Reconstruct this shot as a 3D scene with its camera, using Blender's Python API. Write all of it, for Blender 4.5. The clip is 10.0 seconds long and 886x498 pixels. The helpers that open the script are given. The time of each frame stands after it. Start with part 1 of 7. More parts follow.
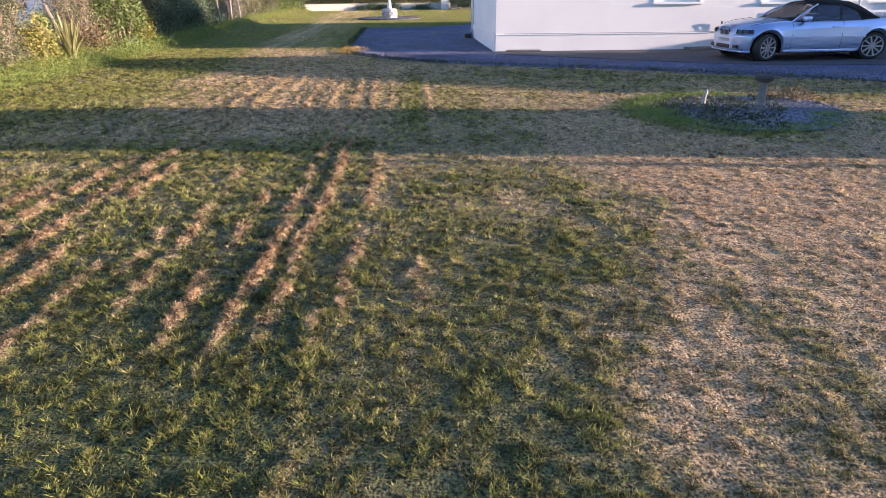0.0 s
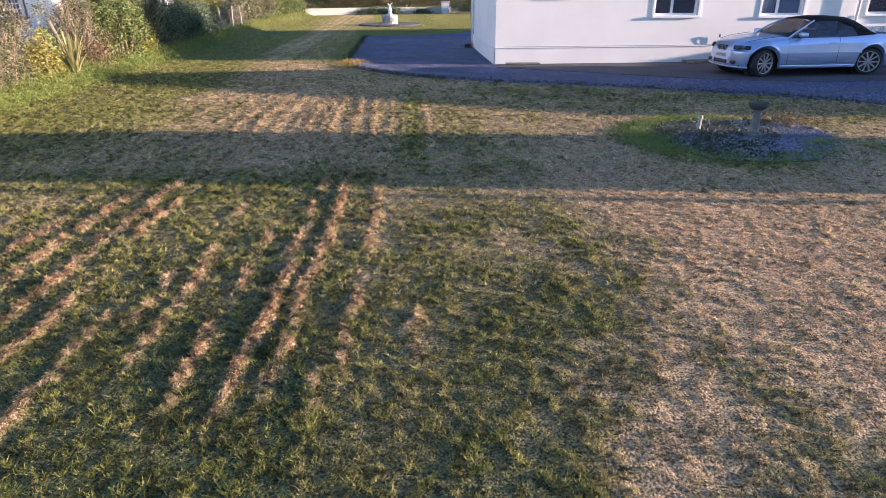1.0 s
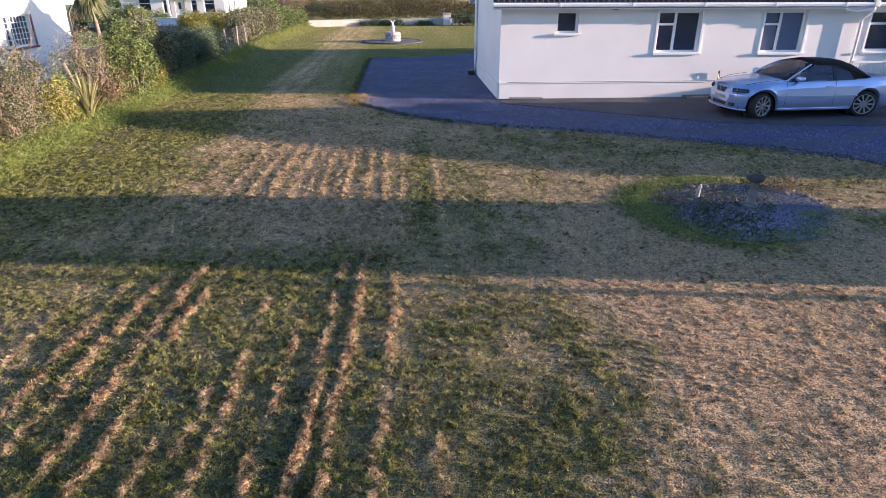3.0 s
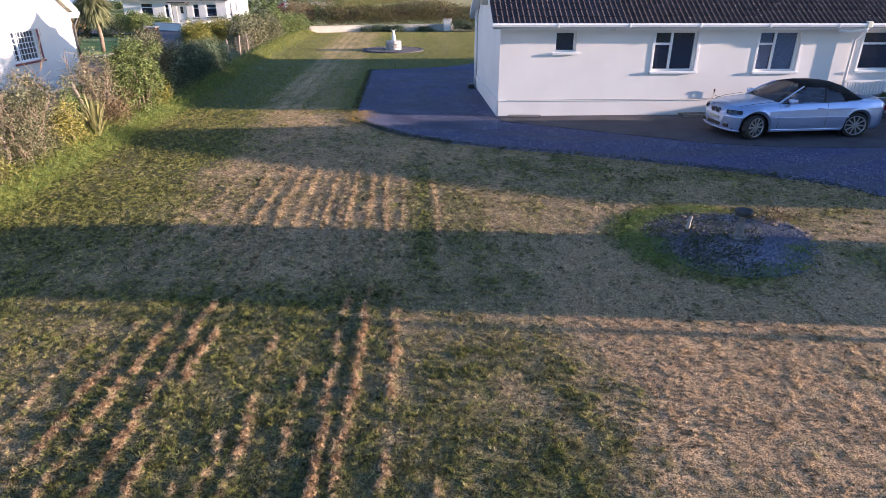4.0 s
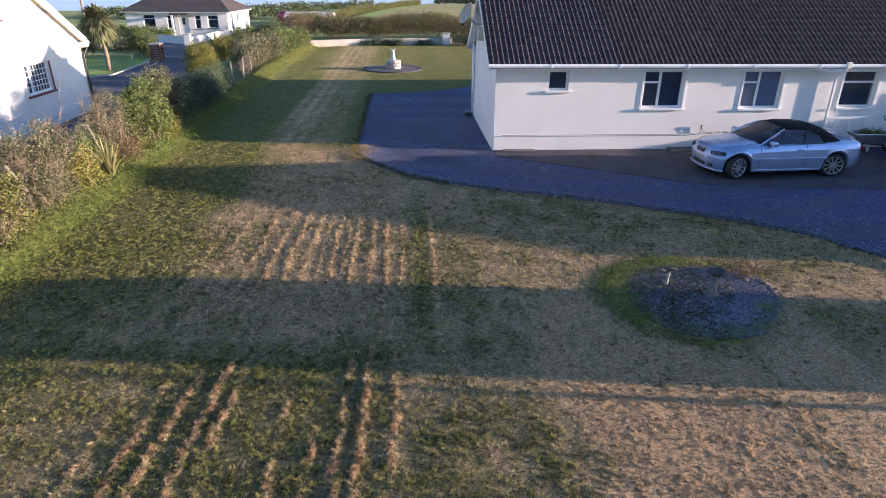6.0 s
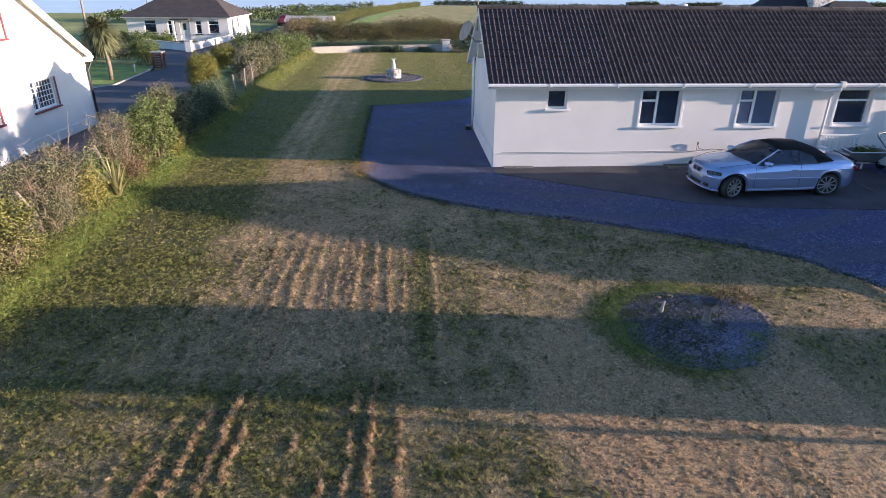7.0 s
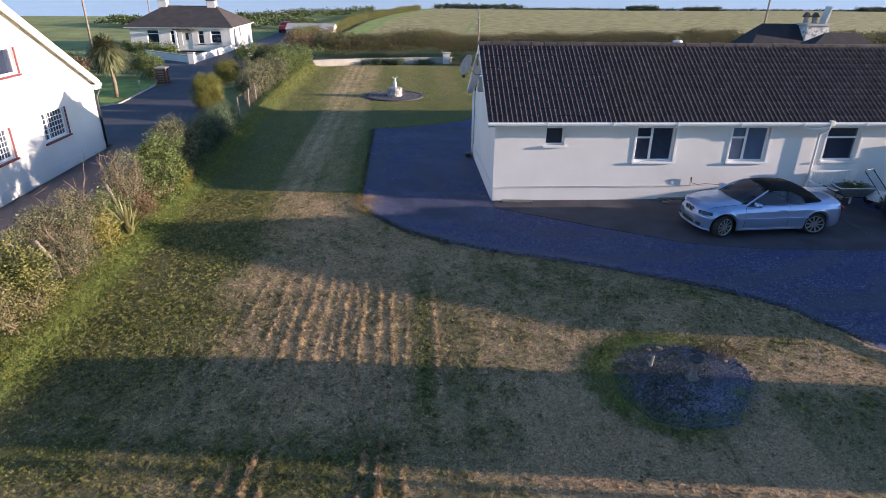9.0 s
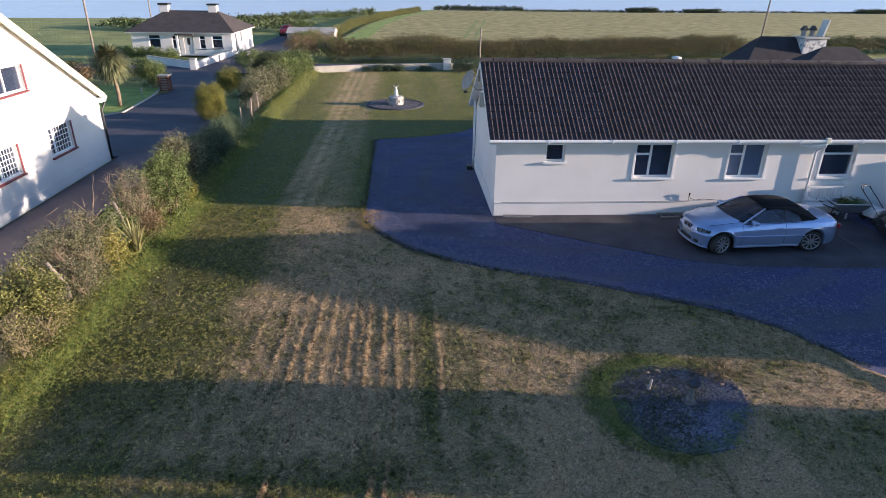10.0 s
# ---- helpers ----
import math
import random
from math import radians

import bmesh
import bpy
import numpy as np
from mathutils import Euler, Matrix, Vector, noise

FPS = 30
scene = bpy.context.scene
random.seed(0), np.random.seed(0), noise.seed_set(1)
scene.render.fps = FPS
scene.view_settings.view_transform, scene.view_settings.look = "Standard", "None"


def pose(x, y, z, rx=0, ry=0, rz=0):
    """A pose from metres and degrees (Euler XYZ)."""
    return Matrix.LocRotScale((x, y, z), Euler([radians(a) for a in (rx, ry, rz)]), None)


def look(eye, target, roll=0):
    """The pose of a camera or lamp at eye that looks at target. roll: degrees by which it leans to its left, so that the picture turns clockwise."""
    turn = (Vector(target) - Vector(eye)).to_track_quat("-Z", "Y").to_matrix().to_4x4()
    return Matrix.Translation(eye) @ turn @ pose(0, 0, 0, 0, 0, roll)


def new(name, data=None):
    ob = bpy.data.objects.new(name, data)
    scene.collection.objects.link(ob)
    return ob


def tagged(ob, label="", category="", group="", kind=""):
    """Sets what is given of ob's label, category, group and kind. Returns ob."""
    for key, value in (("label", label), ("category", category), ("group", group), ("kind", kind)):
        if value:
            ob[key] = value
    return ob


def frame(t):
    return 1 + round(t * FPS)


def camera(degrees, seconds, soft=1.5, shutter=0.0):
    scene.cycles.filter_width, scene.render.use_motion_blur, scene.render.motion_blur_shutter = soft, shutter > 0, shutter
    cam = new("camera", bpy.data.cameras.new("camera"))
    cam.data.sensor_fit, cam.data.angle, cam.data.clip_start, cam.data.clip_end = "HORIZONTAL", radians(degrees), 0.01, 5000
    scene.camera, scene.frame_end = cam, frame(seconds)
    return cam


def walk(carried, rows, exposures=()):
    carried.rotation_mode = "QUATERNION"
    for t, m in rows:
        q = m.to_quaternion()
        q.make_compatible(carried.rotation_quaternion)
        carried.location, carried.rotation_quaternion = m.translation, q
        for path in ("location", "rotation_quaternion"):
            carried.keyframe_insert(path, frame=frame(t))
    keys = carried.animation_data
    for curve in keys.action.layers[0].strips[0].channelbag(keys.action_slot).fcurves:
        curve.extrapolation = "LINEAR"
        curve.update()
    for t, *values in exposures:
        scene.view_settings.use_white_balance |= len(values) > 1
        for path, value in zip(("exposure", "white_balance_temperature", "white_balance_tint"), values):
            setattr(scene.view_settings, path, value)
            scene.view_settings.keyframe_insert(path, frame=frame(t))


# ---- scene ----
cam = camera(73.0, 10.0, soft=0.5)
PATH = [
    (0, (0.306, -2.33, 1.552), (0.415, -0.499, 0.754), -0.4),
    (0.5, (0.315, -2.343, 1.714), (0.423, -0.512, 0.916), -0.3),
    (1, (0.329, -2.324, 1.906), (0.437, -0.494, 1.107), -0.3),
    (1.5, (0.318, -2.31, 2.123), (0.425, -0.48, 1.324), -0.2),
    (2, (0.252, -2.283, 2.391), (0.361, -0.454, 1.59), -0.1),
    (2.5, (0.19, -2.24, 2.638), (0.301, -0.411, 1.836), -0.1),
    (4, (0.193, -2.356, 3.439), (0.305, -0.529, 2.633), 0.2),
    (4.5, (0.21, -2.457, 3.692), (0.322, -0.629, 2.888), 0.2),
    (5, (0.223, -2.545, 3.985), (0.336, -0.718, 3.18), 0.3),
    (5.5, (0.222, -2.619, 4.261), (0.337, -0.792, 3.455), 0.4),
    (7, (0.161, -2.722, 5.109), (0.28, -0.896, 4.301), 0.5),
    (7.5, (0.159, -2.734, 5.386), (0.279, -0.91, 4.576), 0.6),
    (8, (0.151, -2.74, 5.684), (0.271, -0.916, 4.873), 0.7),
    (8.5, (0.133, -2.772, 5.993), (0.255, -0.949, 5.18), 0.8),
    (9, (0.104, -2.805, 6.281), (0.226, -0.982, 5.469), 0.8),
    (9.5, (0.062, -2.828, 6.551), (0.186, -1.005, 5.738), 0.9),
    (10, (0.016, -2.847, 6.833), (0.14, -1.024, 6.019), 0.9),
]
walk(cam, [(t, look(eye, target, roll)) for t, eye, target, roll in PATH],
     exposures=[(0.0, 1.83, 6120, 27), (2.5, 1.69, 6060, 27), (5.0, 1.54, 6020, 25), (7.5, 1.36, 5990, 22), (10.0, 1.2, 5960, 20)])

# ---- light ----
SUN_AZ, SUN_EL = radians(6.8), radians(7.5)
to_sun = Vector((math.cos(SUN_AZ) * math.cos(SUN_EL), -math.sin(SUN_AZ) * math.cos(SUN_EL), math.sin(SUN_EL)))
world = bpy.data.worlds.new("sky_world")
scene.world = world
world.use_nodes = True
wn = world.node_tree
sky = wn.nodes.new("ShaderNodeTexSky")
sky.sky_type = "NISHITA"
sky.sun_disc = False
sky.sun_elevation, sky.sun_rotation = SUN_EL, radians(90) + SUN_AZ
sky.air_density, sky.dust_density, sky.ozone_density = 1.0, 0.5, 2.8
wn.links.new(sky.outputs["Color"], wn.nodes["Background"].inputs["Color"])
wn.nodes["Background"].inputs["Strength"].default_value = 0.13
sun_data = bpy.data.lights.new("sun", "SUN")
sun_data.energy, sun_data.angle, sun_data.color = 5.0, radians(0.5), (1.0, 0.8, 0.58)
sun = new("sun", sun_data)
sun.matrix_world = look(to_sun * 60, (0, 0, 0))


# ---- materials ----
def material(name, dark, light, rough=0.8, scale=4.0, fine=60.0, bump=0.3, depth=0.01, metal=0.0, island=0.0, spec=0.5, obj_random=0.0):
    """A surface that varies between two colours at two scales, with fine relief."""
    m = bpy.data.materials.new(name)
    m.use_nodes = True
    nt, b = m.node_tree, m.node_tree.nodes["Principled BSDF"]
    geo = nt.nodes.new("ShaderNodeNewGeometry")
    n1, n2 = nt.nodes.new("ShaderNodeTexNoise"), nt.nodes.new("ShaderNodeTexNoise")
    n1.inputs["Scale"].default_value, n1.inputs["Detail"].default_value = scale, 5.0
    n2.inputs["Scale"].default_value, n2.inputs["Detail"].default_value = fine, 3.0
    nt.links.new(geo.outputs["Position"], n1.inputs["Vector"])
    nt.links.new(geo.outputs["Position"], n2.inputs["Vector"])
    add = nt.nodes.new("ShaderNodeMath")
    add.operation = "MULTIPLY_ADD"
    nt.links.new(n2.outputs["Fac"], add.inputs[0])
    add.inputs[1].default_value = 0.5
    nt.links.new(n1.outputs["Fac"], add.inputs[2])
    fac = add.outputs[0]
    for amount, source in ((island, geo.outputs["Random Per Island"]), (obj_random, None)):
        if amount:
            if source is None:
                source = nt.nodes.new("ShaderNodeObjectInfo").outputs["Random"]
            more = nt.nodes.new("ShaderNodeMath")
            more.operation = "MULTIPLY_ADD"
            nt.links.new(source, more.inputs[0])
            more.inputs[1].default_value = amount
            nt.links.new(fac, more.inputs[2])
            sub = nt.nodes.new("ShaderNodeMath")
            sub.operation = "SUBTRACT"
            nt.links.new(more.outputs[0], sub.inputs[0])
            sub.inputs[1].default_value = amount / 2
            fac = sub.outputs[0]
    ramp = nt.nodes.new("ShaderNodeMapRange")
    ramp.inputs["From Min"].default_value, ramp.inputs["From Max"].default_value = 0.45, 1.05
    nt.links.new(fac, ramp.inputs["Value"])
    mix = nt.nodes.new("ShaderNodeMix")
    mix.data_type = "RGBA"
    mix.inputs["A"].default_value, mix.inputs["B"].default_value = (*dark, 1), (*light, 1)
    nt.links.new(ramp.outputs["Result"], mix.inputs["Factor"])
    nt.links.new(mix.outputs["Result"], b.inputs["Base Color"])
    b.inputs["Roughness"].default_value, b.inputs["Metallic"].default_value = rough, metal
    b.inputs["Specular IOR Level"].default_value = spec
    if bump:
        bm_node = nt.nodes.new("ShaderNodeBump")
        bm_node.inputs["Strength"].default_value, bm_node.inputs["Distance"].default_value = bump, depth
        nt.links.new(n2.outputs["Fac"], bm_node.inputs["Height"])
        nt.links.new(bm_node.outputs["Normal"], b.inputs["Normal"])
    return m


def plant_material(name, dark, light, rough=0.55, through_light=0.12, scale=3.0, spec=0.3):
    """Leaves: each one of its own tone, a little light passing through."""
    m = material(name, dark, light, rough, scale, 30.0, 0.0, island=0.7, spec=spec)
    nt, b = m.node_tree, m.node_tree.nodes["Principled BSDF"]
    source = b.inputs["Base Color"].links[0].from_socket
    tl, ms = nt.nodes.new("ShaderNodeBsdfTranslucent"), nt.nodes.new("ShaderNodeMixShader")
    nt.links.new(source, tl.inputs["Color"])
    ms.inputs["Fac"].default_value = through_light
    nt.links.new(b.outputs[0], ms.inputs[1])
    nt.links.new(tl.outputs[0], ms.inputs[2])
    nt.links.new(ms.outputs[0], nt.nodes["Material Output"].inputs["Surface"])
    return m


def grass_material(name, green_a, green_b, dry_a, dry_b, through_light=0.2, speckle=0.0):
    """Turf that goes from green to straw with the mesh's own dryness."""
    m = bpy.data.materials.new(name)
    m.use_nodes = True
    nt, b = m.node_tree, m.node_tree.nodes["Principled BSDF"]
    geo, at = nt.nodes.new("ShaderNodeNewGeometry"), nt.nodes.new("ShaderNodeAttribute")
    at.attribute_name = "dryness"
    n = nt.nodes.new("ShaderNodeTexNoise")
    n.inputs["Scale"].default_value, n.inputs["Detail"].default_value = 28.0, 4.0
    nt.links.new(geo.outputs["Position"], n.inputs["Vector"])
    tone = nt.nodes.new("ShaderNodeMath")
    tone.operation = "MULTIPLY_ADD"
    tuft = nt.nodes.new("ShaderNodeAttribute")
    tuft.attribute_name = "tuft_tone"
    nt.links.new(tuft.outputs["Fac"], tone.inputs[0])
    tone.inputs[1].default_value = 0.95
    sub = nt.nodes.new("ShaderNodeMath")
    sub.operation = "MULTIPLY_ADD"
    nt.links.new(n.outputs["Fac"], sub.inputs[0])
    sub.inputs[1].default_value, sub.inputs[2].default_value = 1.6, -0.78 - speckle / 2
    fine = nt.nodes.new("ShaderNodeTexNoise")
    fine.inputs["Scale"].default_value, fine.inputs["Detail"].default_value = 75.0, 4.0
    nt.links.new(geo.outputs["Position"], fine.inputs["Vector"])
    spot = nt.nodes.new("ShaderNodeMath")
    spot.operation = "MULTIPLY_ADD"
    nt.links.new(fine.outputs["Fac"], spot.inputs[0])
    spot.inputs[1].default_value = speckle
    nt.links.new(sub.outputs[0], spot.inputs[2])
    nt.links.new(spot.outputs[0], tone.inputs[2])
    cols = []
    for a, c in ((green_a, green_b), (dry_a, dry_b)):
        mx = nt.nodes.new("ShaderNodeMix")
        mx.data_type = "RGBA"
        mx.inputs["A"].default_value, mx.inputs["B"].default_value = (*a, 1), (*c, 1)
        nt.links.new(tone.outputs[0], mx.inputs["Factor"])
        cols.append(mx.outputs["Result"])
    mx = nt.nodes.new("ShaderNodeMix")
    mx.data_type = "RGBA"
    nt.links.new(at.outputs["Fac"], mx.inputs["Factor"])
    nt.links.new(cols[0], mx.inputs["A"])
    nt.links.new(cols[1], mx.inputs["B"])
    over, cut, rust = nt.nodes.new("ShaderNodeMath"), nt.nodes.new("ShaderNodeMix"), mx
    over.operation = "SUBTRACT"
    over.inputs[1].default_value = 1.0
    nt.links.new(at.outputs["Fac"], over.inputs[0])
    cut.data_type, cut.blend_type = "RGBA", "MULTIPLY"
    cut.inputs["B"].default_value = (0.76, 0.54, 0.41, 1)
    nt.links.new(over.outputs[0], cut.inputs["Factor"])
    nt.links.new(rust.outputs["Result"], cut.inputs["A"])
    mx = cut
    nt.links.new(mx.outputs["Result"], b.inputs["Base Color"])
    b.inputs["Roughness"].default_value, b.inputs["Specular IOR Level"].default_value = 0.75, 0.2
    bump = nt.nodes.new("ShaderNodeBump")
    bump.inputs["Strength"].default_value, bump.inputs["Distance"].default_value = 1.0, 0.03
    nt.links.new(fine.outputs["Fac"], bump.inputs["Height"])
    nt.links.new(bump.outputs["Normal"], b.inputs["Normal"])
    if through_light:
        tl, ms = nt.nodes.new("ShaderNodeBsdfTranslucent"), nt.nodes.new("ShaderNodeMixShader")
        nt.links.new(mx.outputs["Result"], tl.inputs["Color"])
        ms.inputs["Fac"].default_value = through_light
        nt.links.new(b.outputs[0], ms.inputs[1])
        nt.links.new(tl.outputs[0], ms.inputs[2])
        nt.links.new(ms.outputs[0], nt.nodes["Material Output"].inputs["Surface"])
    return m


def glass_material(name, tint=(0.03, 0.035, 0.04), rough=0.03, mix=0.55):
    """Window glass: partly clear, with a sharp reflection."""
    m = bpy.data.materials.new(name)
    m.use_nodes = True
    nt = m.node_tree
    b = nt.nodes["Principled BSDF"]
    b.inputs["Base Color"].default_value = (*tint, 1)
    b.inputs["Roughness"].default_value, b.inputs["IOR"].default_value = rough, 1.5
    tr, ms = nt.nodes.new("ShaderNodeBsdfTransparent"), nt.nodes.new("ShaderNodeMixShader")
    ms.inputs["Fac"].default_value = mix
    nt.links.new(b.outputs[0], ms.inputs[1])
    nt.links.new(tr.outputs[0], ms.inputs[2])
    nt.links.new(ms.outputs[0], nt.nodes["Material Output"].inputs["Surface"])
    return m


M_wire = material("rusted_wire", (0.1, 0.08, 0.065), (0.22, 0.2, 0.18), 0.7, 10.0, 80.0, 0.1, 0.002, metal=0.3)
M_soil = material("weedy_soil", (0.035, 0.035, 0.05), (0.11, 0.105, 0.125), 0.95, 5.0, 60.0, 0.8, 0.02)
M_turf = grass_material("turf", (0.018, 0.028, 0.009), (0.15, 0.17, 0.06), (0.125, 0.088, 0.045), (0.7, 0.5, 0.29), 0.0, 3.4)
M_blade = grass_material("grass_blades", (0.03, 0.042, 0.009), (0.37, 0.395, 0.09), (0.1, 0.069, 0.034), (1.0, 0.735, 0.445))
# the blue that skylight gives shaded gravel is put into these two colours
M_gravel = material("shade_blue_gravel", (0.008, 0.014, 0.06), (0.075, 0.09, 0.225), 0.7, 9.0, 42.0, 1.0, 0.03)
M_pebble = material("shade_blue_stones", (0.035, 0.043, 0.11), (0.29, 0.285, 0.36), 0.65, 20.0, 120.0, 0.2, 0.004, island=1.0)
M_bedstone = material("dull_chippings", (0.05, 0.046, 0.048), (0.32, 0.29, 0.275), 0.85, 20.0, 120.0, 0.2, 0.004, island=1.0)


def add_patches(mat, colour, scale, low, high, stretch=(1, 1, 1)):
    """Broad worn patches of another colour over a material."""
    nt = mat.node_tree
    base = nt.nodes["Principled BSDF"].inputs["Base Color"]
    source = base.links[0].from_socket
    geo, mp, n, ramp, mx = (nt.nodes.new("ShaderNode" + k) for k in ("NewGeometry", "Mapping", "TexNoise", "MapRange", "Mix"))
    mp.inputs["Scale"].default_value = stretch
    n.inputs["Scale"].default_value, n.inputs["Detail"].default_value = scale, 5.0
    ramp.inputs["From Min"].default_value, ramp.inputs["From Max"].default_value = low, high
    mx.data_type = "RGBA"
    mx.inputs["B"].default_value = (*colour, 1)
    nt.links.new(geo.outputs["Position"], mp.inputs["Vector"])
    nt.links.new(mp.outputs["Vector"], n.inputs["Vector"])
    nt.links.new(n.outputs["Fac"], ramp.inputs["Value"])
    nt.links.new(ramp.outputs["Result"], mx.inputs["Factor"])
    nt.links.new(source, mx.inputs["A"])
    nt.links.new(mx.outputs["Result"], base)


add_patches(M_gravel, (0.05, 0.047, 0.055), 0.55, 0.54, 0.76, (0.5, 1, 1))
add_patches(M_pebble, (0.085, 0.085, 0.115), 0.55, 0.54, 0.76, (0.5, 1, 1))


def add_tracks(mat, colour, centre, spacing, low, high):
    """Worn wheel tracks that curve round a centre."""
    nt = mat.node_tree
    base = nt.nodes["Principled BSDF"].inputs["Base Color"]
    source = base.links[0].from_socket
    geo, wob, dist, add, sine, ramp, mx = (nt.nodes.new("ShaderNode" + k) for k in ("NewGeometry", "TexNoise", "VectorMath", "Math", "Math", "MapRange", "Mix"))
    dist.operation = "DISTANCE"
    dist.inputs[1].default_value = centre
    wob.inputs["Scale"].default_value, wob.inputs["Detail"].default_value = 0.8, 4.0
    add.operation, sine.operation = "MULTIPLY_ADD", "SINE"
    add.inputs[1].default_value = 2 * math.pi / spacing
    ramp.inputs["From Min"].default_value, ramp.inputs["From Max"].default_value = low, high
    mx.data_type = "RGBA"
    mx.inputs["B"].default_value = (*colour, 1)
    shake = nt.nodes.new("ShaderNodeMath")
    shake.operation = "MULTIPLY"
    shake.inputs[1].default_value = 5.0
    nt.links.new(geo.outputs["Position"], wob.inputs["Vector"])
    nt.links.new(geo.outputs["Position"], dist.inputs[0])
    nt.links.new(dist.outputs["Value"], add.inputs[0])
    nt.links.new(wob.outputs["Fac"], shake.inputs[0])
    nt.links.new(shake.outputs[0], add.inputs[2])
    nt.links.new(add.outputs[0], sine.inputs[0])
    nt.links.new(sine.outputs[0], ramp.inputs["Value"])
    nt.links.new(ramp.outputs["Result"], mx.inputs["Factor"])
    nt.links.new(source, mx.inputs["A"])
    nt.links.new(mx.outputs["Result"], base)


for m in (M_gravel, M_pebble):
    add_tracks(m, (0.075, 0.078, 0.12), (5.5, 19.0, 0.0), 1.7, 0.2, 1.4)
M_apron = material("worn_concrete", (0.03, 0.028, 0.036), (0.085, 0.078, 0.09), 0.85, 1.3, 40.0, 0.5, 0.01)
M_tarmac = material("tarmac", (0.05, 0.047, 0.06), (0.095, 0.088, 0.108), 0.8, 0.8, 120.0, 0.5, 0.006)
M_render = material("white_render", (0.72, 0.695, 0.672), (0.83, 0.805, 0.78), 0.85, 0.9, 70.0, 0.25, 0.006)
M_white = material("white_gloss_paint", (0.72, 0.72, 0.72), (0.82, 0.82, 0.82), 0.4, 3.0, 50.0, 0.05, 0.002)
M_upvc = material("white_upvc", (0.74, 0.75, 0.77), (0.84, 0.85, 0.86), 0.3, 2.0, 40.0, 0.02, 0.001)
M_tile = material("dark_roof_tile", (0.024, 0.017, 0.02), (0.064, 0.046, 0.052), 0.85, 5.0, 45.0, 0.6, 0.008, obj_random=0.3)
M_tiling = material("dark_roof_tiling", (0.024, 0.017, 0.02), (0.064, 0.046, 0.052), 0.85, 5.0, 45.0, 0.6, 0.008, island=0.3)
M_darkroof = material("dark_slate", (0.014, 0.013, 0.017), (0.035, 0.032, 0.038), 0.8, 3.0, 40.0, 0.5, 0.008)
M_ridge = material("ridge_tile", (0.034, 0.029, 0.031), (0.09, 0.076, 0.076), 0.9, 5.0, 45.0, 0.5, 0.008, obj_random=0.3)
M_fartile = material("far_roof_tile", (0.036, 0.029, 0.027), (0.08, 0.066, 0.062), 0.85, 1.5, 25.0, 0.6, 0.02)
M_red = material("dull_red_paint", (0.15, 0.035, 0.042), (0.23, 0.06, 0.07), 0.5, 3.0, 50.0, 0.05, 0.002)
M_cream = material("cream_paint", (0.62, 0.6, 0.5), (0.75, 0.73, 0.62), 0.5, 3.0, 50.0, 0.05, 0.002)
M_black = material("black_plastic", (0.012, 0.012, 0.013), (0.03, 0.03, 0.032), 0.45, 5.0, 70.0, 0.1, 0.002)
# the dimness of unlit rooms is put into this dark colour
M_dim_room = material("painted_room_dimness", (0.04, 0.045, 0.055), (0.1, 0.11, 0.13), 0.9, 2.0, 20.0, 0.0)
M_curtain = material("pale_blue_blind", (0.5, 0.65, 0.93), (0.58, 0.72, 0.97), 0.9, 3.0, 60.0, 0.3, 0.01)
M_glass = glass_material("window_glass", (0.055, 0.075, 0.13), 0.03, 0.62)
M_wood = material("weathered_wood", (0.16, 0.13, 0.1), (0.34, 0.29, 0.24), 0.9, 8.0, 60.0, 0.5, 0.006)
M_twig = material("bare_twigs", (0.14, 0.1, 0.07), (0.36, 0.28, 0.2), 0.9, 6.0, 60.0, 0.4, 0.006)
M_concrete = material("pale_concrete", (0.34, 0.32, 0.28), (0.52, 0.5, 0.45), 0.9, 1.5, 50.0, 0.5, 0.01)
M_stone = material("grey_stone", (0.22, 0.21, 0.2), (0.45, 0.43, 0.4), 0.9, 6.0, 40.0, 0.6, 0.02)
M_darkstone = material("dark_weathered_stone", (0.09, 0.085, 0.085), (0.24, 0.23, 0.225), 0.9, 9.0, 50.0, 0.6, 0.015)
M_palestone = material("white_stone", (0.5, 0.48, 0.45), (0.75, 0.73, 0.7), 0.8, 8.0, 40.0, 0.5, 0.01)
M_whitewash = material("patchy_whitewash", (0.62, 0.6, 0.58), (0.8, 0.78, 0.75), 0.9, 6.0, 40.0, 0.7, 0.03)
add_patches(M_whitewash, (0.25, 0.25, 0.28), 9.0, 0.5, 0.62)
M_paleblock = material("pale_rough_stone", (0.3, 0.285, 0.265), (0.6, 0.57, 0.54), 0.9, 8.0, 40.0, 0.6, 0.015, obj_random=0.5)
# shade on the bird bath's bowl is put into this dark stone colour
M_bowl_shade = material("shade_dark_stone", (0.03, 0.03, 0.032), (0.09, 0.088, 0.09), 0.9, 9.0, 50.0, 0.6, 0.01)
M_clod = material("earthy_stone", (0.07, 0.055, 0.045), (0.24, 0.19, 0.16), 0.95, 12.0, 50.0, 0.8, 0.02)
M_brick = material("red_brown_brick", (0.15, 0.06, 0.04), (0.3, 0.13, 0.09), 0.9, 4.0, 30.0, 0.5, 0.02)
M_metal = material("dull_steel", (0.3, 0.3, 0.31), (0.5, 0.5, 0.52), 0.4, 10.0, 80.0, 0.1, 0.002, metal=0.9)
M_field = material("stubble_field", (0.15, 0.14, 0.045), (0.5, 0.44, 0.18), 0.95, 0.6, 3.5, 1.0, 0.35)
M_meadow = material("green_meadow", (0.13, 0.165, 0.045), (0.36, 0.38, 0.12), 0.95, 0.25, 3.0, 1.0, 0.25)
